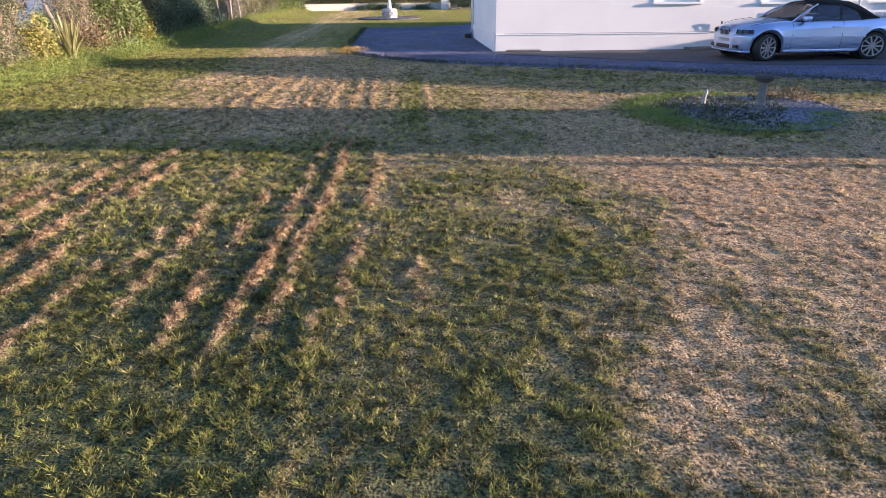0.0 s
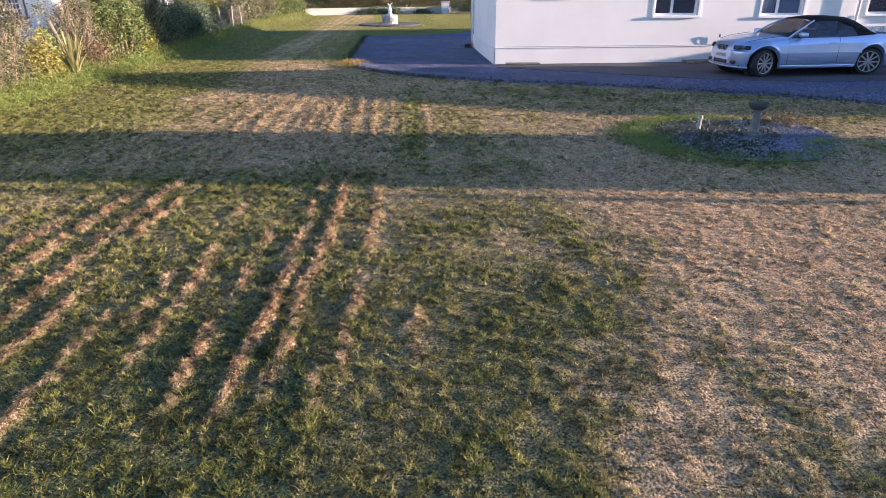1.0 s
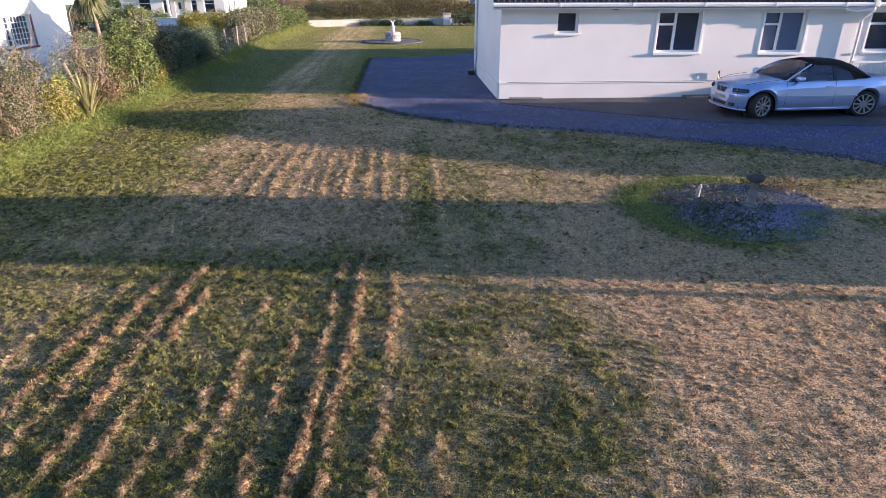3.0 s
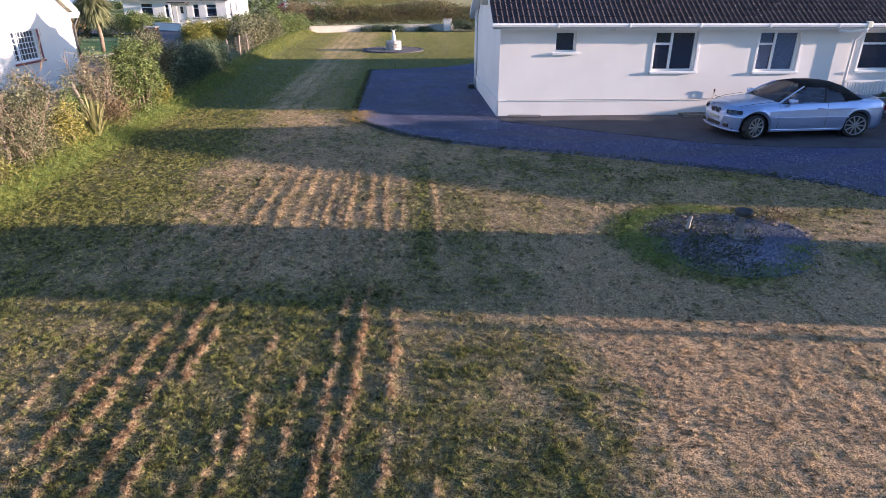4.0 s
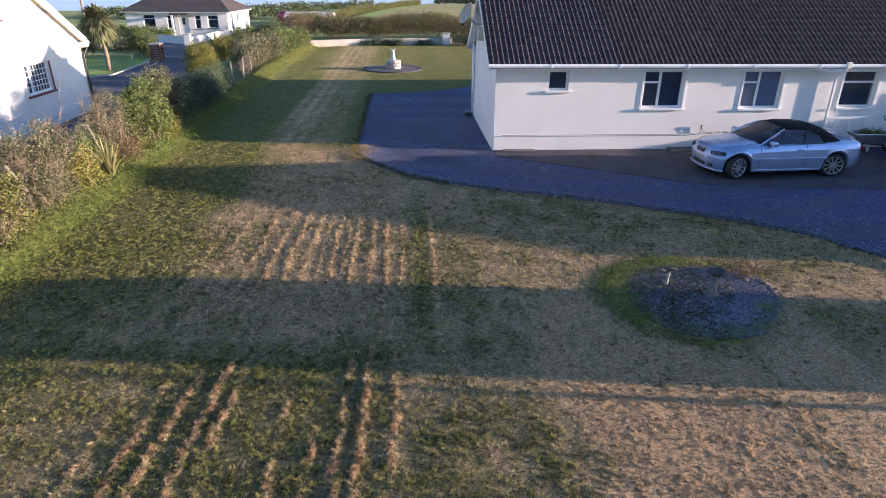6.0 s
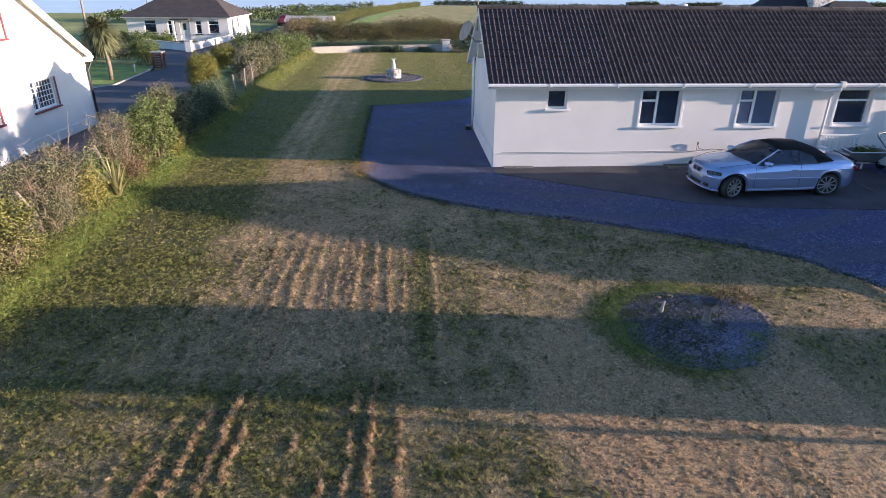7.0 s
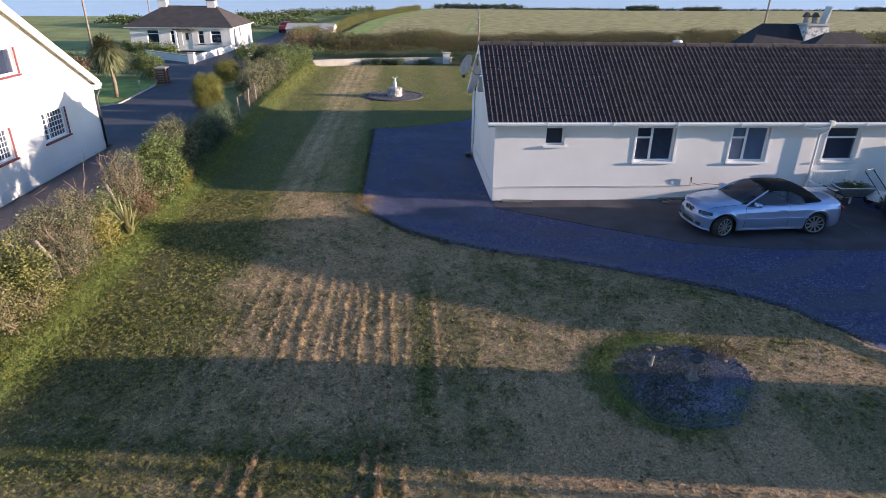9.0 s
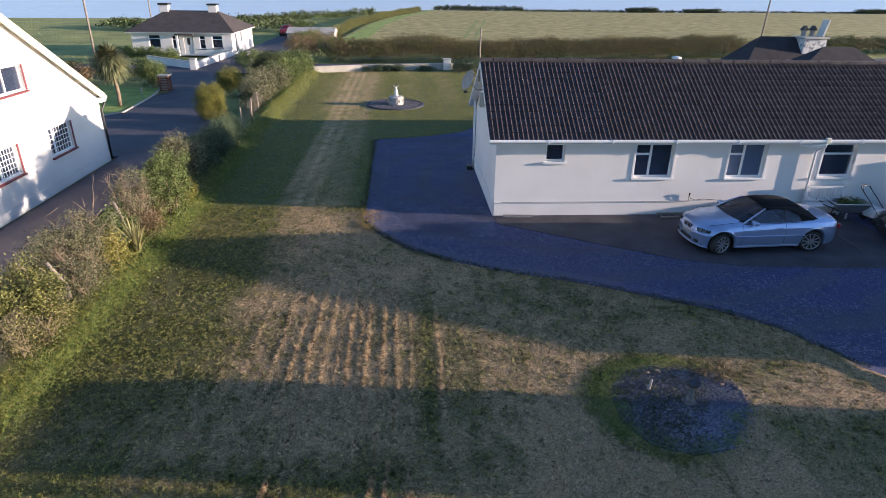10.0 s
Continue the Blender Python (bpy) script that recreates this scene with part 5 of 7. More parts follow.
# ---- mown grass and loose stones ----
def blades(rng, x0, x1, y0, y1, density, length, width, keep_out, per=5):
    """Tufts of a few blades each; every tuft has its own height and tone."""
    n = int((x1 - x0) * (y1 - y0) * density / per)
    x, y = rng.uniform(x0, x1, n), rng.uniform(y0, y1, n)
    rows = rows_at(x, y)
    thin, clump = cloud(x, y * 0.7, 7.0, 41, 3), 0.2 + 0.7 * lumps_at(x, y)
    ok = ~keep_out(x, y) & (rng.uniform(0, 1, n) < np.clip((thin - 0.2) * 3.2, 0.25, 1) * np.clip((clump - 0.2) * 2.0, 0.2 + 0.4 * step(4.0, 6.0, y), 1) + rows)
    x, y, rows, clump = x[ok], y[ok], rows[ok], clump[ok]
    n = len(x)
    big, tone = rng.gamma(4.0, 0.25, n) * (0.5 + 0.9 * clump), np.clip(0.5 + 2.1 * (cloud(x, y * 0.85, np.where(y < 4.6, 27.0, 19.0), 91, 2) - 0.5) + 0.55 * (rng.uniform(0, 1, n) - 0.5) + 0.3 * (clump - 0.5), 0, 1)
    dry = dryness_at(x, y)
    dry = np.clip(np.minimum(dry, 1) + rng.normal(0, 0.26, n), 0, 1) + np.maximum(dry - 1, 0)
    x, y, rows, big, dry, tone = (np.repeat(v, per) for v in (x, y, rows, big, dry, tone))
    n = len(x)
    tone = np.clip(tone + (0.74 - tone) * 0.65 * step(13, 19, y) - 0.14 * step(2.0, 1.0, y), 0, 1)
    a = rng.uniform(0, 2 * math.pi, n)
    off = length * 0.22 * rng.uniform(0.1, 1.3, n)
    x, y = x + off * np.cos(a), y + off * np.sin(a)
    straw = np.clip(rows, 0, 1)
    tall = 0.5 * step(-6.4, -6.8, x)
    z = lawn_height(x, y)
    mine = np.clip(np.minimum(dry, 1) + rng.normal(0, 0.08, n), 0, 1)
    cut = np.maximum(dry - 1, 0) * (mine > 0.6)
    L = length * (0.35 + 0.65 * big) * rng.uniform(0.7, 1.2, n) * (1 + 0.05 * straw + 1.6 * tall) * (1.1 - 0.5 * mine * (1 - straw))
    up = np.clip(rng.normal(1.15, 0.4, n) - 0.5 * mine - 0.2 * straw, 0.15, 2.2)
    d = np.stack([np.cos(a), np.sin(a), up], 1)
    d /= np.linalg.norm(d, axis=1)[:, None]
    b = rng.uniform(0, 2 * math.pi, n)
    s = np.stack([np.cos(b), np.sin(b), rng.normal(0, 0.15, n)], 1)
    w = (width * rng.uniform(0.6, 1.4, n) * 0.5)[:, None]
    root = np.stack([x, y, z - 0.004 + rng.uniform(0, 0.025, n) * straw], 1)
    v = np.stack([root - s * w, root + s * w, root + d * L[:, None]], 1).reshape(-1, 3)
    tone = tone * (1 - 0.35 * straw)
    return v, np.repeat(mine + cut, 3), np.repeat(np.clip(tone + rng.normal(0, 0.08, n), 0, 1), 3)


def off_lawn(x, y):
    return inside(DRIVE, x + 0.05 * np.sin(y * 9), y + 0.08 * np.sin(x * 7)) | inside(BED, x, y + 0.05 * np.sin(x * 8)) | (np.hypot((x + 0.5) / 1.75, (y - 34.0) / 1.75) < 1)


rng = np.random.default_rng(77)
zones = [(3.2, 6.0, -0.6, 1.3, 11000, 0.034, 0.008), (-5.0, -2.6, -0.6, 1.3, 9000, 0.034, 0.009), (-2.6, 3.2, -1.3, 1.3, 42000, 0.023, 0.0044), (-4.6, 4.9, 1.3, 4.6, 19000, 0.03, 0.008), (-7.3, 9.5, 4.6, 9.0, 9500, 0.031, 0.0115),
         (-7.4, 6.5, 9.0, 16.0, 4600, 0.033, 0.0145), (-7.4, -1.2, 16.0, 25.0, 1700, 0.036, 0.018), (-7.5, 5.5, 25.0, 32.0, 1300, 0.036, 0.02), (-7.6, 8.0, 32.0, 48.5, 900, 0.04, 0.024), (4.5, 11.5, 0.5, 4.6, 6000, 0.032, 0.011), (-7.4, -4.6, 2.0, 4.6, 7000, 0.03, 0.01),
         (-7.4, -5.0, -3.0, 2.0, 2200, 0.042, 0.015), (6.0, 11.5, -3.0, 0.5, 2000, 0.042, 0.015), (-5.0, 6.0, -2.4, -1.3, 3000, 0.04, 0.013), (-5.0, -2.6, -1.3, -0.6, 3000, 0.04, 0.013), (3.2, 6.0, -1.3, -0.6, 3000, 0.04, 0.013), (-7.4, 11.5, -6.0, -2.4, 700, 0.045, 0.02), (9.5, 13.5, 4.6, 7.0, 2000, 0.042, 0.015)]
bv, bd, bt = [], [], []
for zone in zones:
    v, d, tone = blades(rng, *zone, off_lawn)
    bv.append(v), bd.append(d), bt.append(tone)
bv, bd, bt = np.concatenate(bv), np.concatenate(bd), np.concatenate(bt)
grass = new("mown_grass", fast_mesh("mown_grass", bv, np.arange(len(bv)).reshape(-1, 3), M_blade, {"dryness": bd, "tuft_tone": bt}))
tagged(grass, "short mown grass, part green and part straw-coloured", "grass", kind="stuff")


def pebbles(name, label, rng, spots, size, mat, z=0.0):
    n = len(spots)
    r = size * rng.uniform(0.5, 1.4, n)
    octa = np.array([(1, 0, 0), (0, 1, 0), (-1, 0, 0), (0, -1, 0), (0, 0, 0.7), (0, 0, -0.3)])
    a = rng.uniform(0, 6.28, n)
    ca, sa = np.cos(a), np.sin(a)
    v = octa[None] * rng.uniform(0.6, 1.3, (n, 6, 1)) * r[:, None, None]
    x = v[:, :, 0] * ca[:, None] - v[:, :, 1] * sa[:, None] * 0.75
    y = v[:, :, 0] * sa[:, None] + v[:, :, 1] * ca[:, None] * 0.75
    v = np.stack([x + spots[:, :1], y + spots[:, 1:2], v[:, :, 2] + np.broadcast_to(z, n)[:, None] + 0.2 * r[:, None]], 2).reshape(-1, 3)
    f = np.array([(0, 1, 4), (1, 2, 4), (2, 3, 4), (3, 0, 4)])
    f = (np.arange(n)[:, None, None] * 6 + f[None]).reshape(-1, 3)
    return tagged(new(name, fast_mesh(name, v, f, mat)), label, "gravel", kind="stuff")


def scatter(rng, poly, n, wiggle=0.08):
    p = np.array(poly)
    x, y = rng.uniform(p[:, 0].min(), p[:, 0].max(), n), rng.uniform(p[:, 1].min(), p[:, 1].max(), n)
    ok = inside(poly, x + rng.normal(0, wiggle, n), y + rng.normal(0, wiggle, n))
    return np.stack([x[ok], y[ok]], 1)


near = [(max(p[0], -2.0), min(max(p[1], -1.5), 26.0)) for p in DRIVE]
s = scatter(rng, [(min(p[0], 17.5), p[1]) for p in near], 330000)
# extra pale stones added to brighten the sunlit strip of the drive
s = np.concatenate([s, scatter(rng, [(-1.3, 13.2), (-0.3, 12.9), (2.8, 13.6), (2.8, 16.2), (-1.3, 16.2)], 22000)])
bare = cloud(s[:, 0] * 0.5, s[:, 1], 1.1, 61)
s = s[rng.uniform(0, 1, len(s)) < np.clip(0.25 + 2.2 * (bare - 0.3), 0.15, 1)]
ok = ~inside(APRON, s[:, 0] + rng.normal(0, 0.3, len(s)), s[:, 1] + rng.normal(0, 0.3, len(s)) + 0.5 * (cloud(s[:, 0], s[:, 1], 0.9, 63) - 0.5)) & ~((s[:, 0] > 2.8) & (s[:, 1] > 15.2) & (s[:, 1] < 21))
pebbles("drive_gravel", "loose slate chippings on the drive, shade blue in their colour", rng, s[ok][len(s) // 8:], 0.0165, M_pebble, drive_height(*s[ok][len(s) // 8:].T))
pebbles("brown_gravel", "loose brown-grey chippings on the drive", rng, s[ok][:len(s) // 8], 0.016, M_bedstone, drive_height(*s[ok][:len(s) // 8].T))
s = scatter(rng, BED, 34000, 0.1)
s = s[rng.uniform(0, 1, len(s)) < 0.12 + 0.88 * step(4.3, 5.3, s[:, 0] + 0.5 * (5.4 - s[:, 1]) + 0.8 * (cloud(s[:, 0], s[:, 1], 2.0, 51) - 0.5))]
weeds = scatter(rng, BED, 420, 0.05)
weeds = weeds[weeds[:, 0] - 0.5 * (weeds[:, 1] - 5.2) < 5.2]
tagged(new("bed_weeds", leaf_cloud("bed_weeds", np.column_stack([weeds, np.full(len(weeds), 0.04)]), (0.04, 0.04, 0.02), 14, 0.05, M_leaf_dark, rng, droop=-0.5, slim=0.3)), "low dark weeds growing through the gravel bed", "weeds", kind="stuff")
blue = rng.uniform(0, 1, len(s)) < 0.3 + 0.6 * step(4.7, 5.5, s[:, 0] - 0.5 * (s[:, 1] - 5.2)) * step(5.75, 5.45, s[:, 1])
pebbles("bed_gravel", "loose slate chippings in the bed, shade blue in their colour", rng, s[blue], 0.015, M_pebble, 0.03)
pebbles("bed_stones", "dull grey-brown chippings in the bed", rng, s[~blue], 0.015, M_bedstone, 0.03)


# ---- garden things ----
# chain-link fence along the hedge
fence = thing("wire_fence", "rusty chain-link fence on rough wooden posts", "fence", (-7.45, 8, 0))
for k, (x, y, h, lean) in enumerate(((-7.5, 4.6, 1.2, 4), (-7.45, 9.35, 1.25, 14), (-7.75, 13.1, 1.25, 9), (-7.6, 17.5, 1.1, -3), (-7.9, 27.0, 1.15, 3), (-8.0, 29.4, 1.15, -2), (-8.2, 31.8, 1.1, 2), (-8.3, 34.2, 1.1, 0))):
    rr = np.random.default_rng(k)
    a = radians(lean)
    top = (x - 0.6 * math.sin(a) * h, y - math.sin(a) * h * 0.6, h)
    bm = pipe(bmesh.new(), [(x, y, -0.05), (x + rr.normal(0, 0.01), y, h * 0.5), top], 0.05, 0.042, 8)
    hung(bm, "post", M_wood, fence, smooth=True)
wv, wf = [], []


def wire(p, q, r=0.0035):
    p, q = np.array(p, float), np.array(q, float)
    d = q - p
    u = np.cross(d, (1, 0, 0))
    u *= r / (np.linalg.norm(u) + 1e-9)
    b = len(wv)
    w2 = np.array((r, 0, 0))
    for s in (p, q):
        wv.extend([s + u, s - 0.5 * u + w2 * 0.87, s - 0.5 * u - w2 * 0.87])
    for i in range(3):
        j = (i + 1) % 3
        wf.append((b + i, b + j, b + 3 + j, b + 3 + i))


for y0, y1, xa, xb in ((4.6, 9.35, -7.42, -7.4), (27.0, 34.2, -7.9, -8.3)):
    s, hgt = (0.085, 0.95) if y0 < 20 else (0.16, 0.95)
    L = y1 - y0
    fx = lambda y: xa + (xb - xa) * (y - y0) / L
    y = y0 - hgt
    while y < y1:
        for dirn in (1, -1):
            a, b = max(y, y0), min(y + hgt, y1)
            if b > a:
                za, zb = (a - y, b - y) if dirn > 0 else (hgt - (a - y), hgt - (b - y))
                wire((fx(a), a, za + 0.1), (fx(b), b, zb + 0.1))
        y += s
    for z in (0.1, 0.6, 1.05):
        wire((fx(y0), y0, z), (fx(y1), y1, z), 0.005)
mesh_ob = new("wire_mesh", fast_mesh("wire_mesh", np.array(wv) - np.array((-7.45, 8, 0)), wf, M_wire))
mesh_ob.parent = fence
tagged(mesh_ob, kind="stuff")

# bird bath and small figure in the gravel bed
bath = thing("bird_bath", "weathered stone bird bath on a turned pedestal", "bird bath", (5.04, 5.52, 0.03))
part("base", block((-0.11, -0.1, 0), (0.11, 0.1, 0.05), 0.015), M_darkstone, bath)
part("pedestal", lathe(bmesh.new(), [(0.07, 0.052), (0.066, 0.08), (0.058, 0.14), (0.055, 0.2), (0.047, 0.26), (0.045, 0.3), (0.052, 0.34), (0.07, 0.36)], 20), M_darkstone, bath, smooth=True)
part("bowl", lathe(bmesh.new(), [(0.075, 0.362), (0.095, 0.38), (0.122, 0.41), (0.126, 0.45), (0.115, 0.455), (0.095, 0.43), (0.03, 0.42)], 24), M_bowl_shade, bath, smooth=True)
bm = bmesh.new()
lathe(bm, [(0.034, 0.0), (0.036, 0.04), (0.028, 0.1), (0.02, 0.15), (0.025, 0.18), (0.02, 0.21), (0.007, 0.225)], 12)
bmesh.ops.rotate(bm, verts=bm.verts, cent=(0, 0, 0), matrix=Matrix.Rotation(radians(9), 3, "Y"))
figure = part("garden_figure", bm, M_stone, smooth=True)
figure.location = (4.46, 5.95, 0.02)
tagged(figure, "small grey upright garden figure of weathered stone", "statue")

# edging stones and tufts round the bed
rng = np.random.default_rng(12)
for k in range(9):
    a = radians(12 + 95 * k / 8 + rng.normal(0, 4))
    x, y = 4.9 + (1.25 + rng.normal(0, 0.07)) * math.cos(a), 5.45 + (1.03 + rng.normal(0, 0.07)) * math.sin(a)
    bm = bmesh.new()
    bmesh.ops.create_icosphere(bm, subdivisions=2, radius=1.0)
    for v in bm.verts:
        v.co *= 1 + 0.3 * noise.noise(v.co * 1.3 + Vector((k * 3, 0, 0)))
        v.co = Vector((v.co.x * 0.07, v.co.y * 0.05, v.co.z * 0.032)) * (0.6 + 0.5 * ((k * 37) % 10) / 10)
    st = part("edging_stone", bm, M_clod, smooth=True)
    st.location = (x, y, 0.04)
    tagged(st, "rough weathered edging stone of the gravel bed", "stone", "edging stones")
dry_tuft = leaf_cloud("dry_tuft", [(5.9 + 0.25 * math.cos(i), 6.3 + 0.2 * math.sin(i * 2.1), 0.08) for i in range(7)], (0.08, 0.06, 0.03), 50, 0.09, M_leaf_brown, rng, droop=-0.6, slim=0.15)
tagged(new("dry_tuft", dry_tuft), "dry brown tuft at the gravel bed's edge", "grass", kind="stuff")
M_weed = plant_material("rusty_weeds", (0.22, 0.13, 0.03), (0.5, 0.34, 0.09))
corner_tuft = leaf_cloud("corner_weeds", [(-1.15 + 0.16 * math.cos(i), 14.75 + 0.6 * math.sin(i * 2.1), 0.04) for i in range(14)], (0.15, 0.16, 0.018), 60, 0.06, M_weed, rng, droop=-0.6, slim=0.2)
tagged(new("corner_weeds", corner_tuft), "rusty weeds at the corner of the gravel drive", "weeds", kind="stuff")
edge = []
for (xa, ya), (xb, yb) in zip(DRIVE[1:14], DRIVE[2:15]):
    for f in np.linspace(0, 1, 9):
        edge.append((xa + (xb - xa) * f, ya + (yb - ya) * f - 0.03, 0.03))
for ya in np.linspace(15.5, 25, 50):
    edge.append((-1.33, ya, 0.03))
tagged(new("verge_grass", leaf_cloud("verge_grass", edge, (0.06, 0.05, 0.02), 34, 0.07, M_leaf_dark, rng, droop=-0.7, slim=0.15)), "longer green grass along the gravel edge", "grass", kind="stuff")
bed_edge = [(4.9 + 1.42 * math.cos(a), 5.45 + 1.3 * math.sin(a), 0.03) for a in np.linspace(1.35, 3.7, 55)]
tagged(new("bed_grass", leaf_cloud("bed_grass", bed_edge, (0.16, 0.14, 0.012), 80, 0.046, M_verge, rng, droop=-0.7, slim=0.15)), "longer green grass round the gravel bed", "grass", kind="stuff")
crept = []
for k in range(110):
    ax, ay = BED[7 + k % 6]
    bx, by = BED[(8 + k % 6) % len(BED)]
    u, v = rng.uniform(0, 1), rng.uniform(-0.1, 0.22)
    x, y = ax + (bx - ax) * u, ay + (by - ay) * u
    crept.append((x + (4.9 - x) * v, y + (5.45 - y) * v, 0.03))
tagged(new("edge_grass", leaf_cloud("edge_grass", crept, (0.1, 0.08, 0.01), 60, 0.04, M_verge, rng, droop=-0.7, slim=0.15)), "short grass creeping over the gravel bed's edge", "grass", kind="stuff")

# far bed with plinth and white figure
bm = bmesh.new()
lathe(bm, [(1.75, 0.0), (1.75, 0.06), (1.6, 0.08), (1.57, 0.03)], 40)
far_bed = part("round_bed", bm, M_soil)
far_bed.location = (-0.5, 34.0, 0.0)
ang, rad = rng.uniform(0, 6.283, 4200), 1.55 * np.sqrt(rng.uniform(0, 1, 4200))
pebbles("round_bed_gravel", "loose grey chippings in the round bed", rng, np.column_stack([-0.5 + rad * np.cos(ang), 34.0 + rad * np.sin(ang)]), 0.045, M_bedstone, 0.03)
tagged(far_bed, "round gravel bed with a stone kerb on the lawn", "flower bed")
plinth = thing("stone_plinth", "round plinth of pale rough stones", "plinth", (-0.45, 33.9, 0.04))
for r in range(3):
    for k in range(11):
        a = 2 * math.pi * (k + 0.5 * (r % 2)) / 11
        bm = block((-0.11, -0.07, 0.0), (0.11, 0.07, 0.155), 0.03)
        st = part("stone", bm, M_paleblock, plinth)
        st.matrix_local = pose(0.36 * math.cos(a), 0.36 * math.sin(a), 0.165 * r, 0, 0, math.degrees(a) + 90)
part("core", lathe(bmesh.new(), [(0.33, 0), (0.33, 0.51)], 20), M_stone, plinth)
bm = bmesh.new()
lathe(bm, [(0.14, 0.0), (0.16, 0.05), (0.11, 0.14), (0.13, 0.28), (0.09, 0.42), (0.06, 0.5), (0.08, 0.58), (0.03, 0.66)], 14)
for sx in (-1, 1):
    pipe(bm, [(sx * 0.03, 0, 0.6), (sx * 0.12, 0, 0.72), (sx * 0.2, 0, 0.76)], 0.035, 0.015, 6)
fig = part("garden_statue", bm, M_white, smooth=True)
fig.location, fig.scale = (-0.45, 33.9, 0.555), (0.85, 0.85, 0.8)
tagged(fig, "white painted garden statue on a stone plinth", "statue")


# ---- along the bungalow's wall ----
bench = thing("garden_bench", "white slatted garden bench against the wall", "bench", (13.8, 14.95, 0.012 - DROP))
for k in range(15):
    part("back_slat", block((-0.62 + 0.086 * k, 0.14, 0.47), (-0.58 + 0.086 * k, 0.165, 0.86), 0.004), M_white, bench)
for z in (0.44, 0.87):
    part("back_rail", block((-0.68, 0.13, z), (0.68, 0.175, z + 0.06), 0.006), M_white, bench)
for k in range(4):
    part("seat_slat", block((-0.68, -0.28 + 0.1 * k, 0.4), (0.68, -0.2 + 0.1 * k, 0.425), 0.005), M_white, bench)
for x in (-0.66, 0.62):
    for y in (-0.28, 0.13):
        part("leg", block((x, y, 0), (x + 0.05, y + 0.05, 0.4 if y < 0 else 0.93), 0.005), M_white, bench)
    part("armrest", block((x - 0.01, -0.3, 0.6), (x + 0.06, 0.12, 0.63), 0.006), M_white, bench)

chair = thing("garden_chair", "cream slatted garden chair beside the downpipe", "chair", (12.45, 14.75, 0.012 - DROP), 20)
part("seat", block((-0.23, -0.23, 0.4), (0.23, 0.22, 0.44), 0.015), M_cream, chair)
for k in range(5):
    part("back_slat", block((-0.22 + 0.09 * k, 0.2, 0.4), (-0.16 + 0.09 * k, 0.225, 0.8), 0.006), M_cream, chair)
part("back_rail", block((-0.23, 0.195, 0.802), (0.23, 0.23, 0.85), 0.012), M_cream, chair)
for x in (-0.22, 0.18):
    for y in (-0.22, 0.18):
        part("leg", block((x, y, 0), (x + 0.045, y + 0.045, 0.398), 0.008), M_cream, chair)
chair.scale = (0.9, 0.9, 0.8)
bench.scale = (1, 1, 1.08)

M_zinc = material("galvanised_steel", (0.32, 0.33, 0.35), (0.46, 0.47, 0.49), 0.5, 6.0, 60.0, 0.1, 0.002, metal=0.4)
barrow = thing("wheelbarrow", "grey wheelbarrow heaped with grass cuttings", "wheelbarrow", (14.45, 14.72, 0.012 - DROP), -8)
bm = bmesh.new()
lo = [bm.verts.new(p) for p in ((-0.36, -0.2, 0.28), (0.3, -0.18, 0.28), (0.3, 0.18, 0.28), (-0.36, 0.2, 0.28))]
hi = [bm.verts.new(p) for p in ((-0.58, -0.34, 0.58), (0.58, -0.32, 0.6), (0.58, 0.32, 0.6), (-0.58, 0.34, 0.58))]
bm.faces.new(lo[::-1])
for i in range(4):
    bm.faces.new((lo[i], lo[(i + 1) % 4], hi[(i + 1) % 4], hi[i]))
bmesh.ops.solidify(bm, geom=bm.faces[:], thickness=0.012)
part("tray", bm, M_zinc, barrow)
part("rim", pipe(bmesh.new(), [(-0.58, -0.34, 0.59), (0.58, -0.32, 0.61), (0.58, 0.32, 0.61), (-0.58, 0.34, 0.59), (-0.58, -0.34, 0.59)], 0.014, n=6), M_upvc, barrow)
for sy in (-1, 1):
    part("handle", pipe(bmesh.new(), [(0.62, sy * 0.06, 0.2), (-0.3, sy * 0.2, 0.3), (-0.95, sy * 0.28, 0.56)], 0.018, n=7), M_black, barrow)
    part("leg", pipe(bmesh.new(), [(-0.3, sy * 0.21, 0.3), (-0.36, sy * 0.24, 0.01), (-0.18, sy * 0.24, 0.01)], 0.014, n=6), M_black, barrow)
wheel = part("wheel", lathe(bmesh.new(), [(0.06, -0.03), (0.15, -0.045), (0.185, -0.02), (0.185, 0.02), (0.15, 0.045), (0.06, 0.03)], 22), M_black, barrow, "black rubber tyre", smooth=True)
wheel.matrix_local = pose(0.6, 0, 0.19, 90, 0, 0)
heap = leaf_cloud("grass_heap", [(14.45 + 0.3 * math.cos(i * 2.4) * math.sqrt(i / 20), 14.72 + 0.2 * math.sin(i * 2.4) * math.sqrt(i / 20), 0.6 - DROP) for i in range(20)], (0.08, 0.06, 0.05), 90, 0.09, M_leaf_green, rng, slim=0.15)
tagged(new("grass_cuttings", heap), "heap of fresh grass cuttings in the wheelbarrow", "cuttings", kind="stuff")

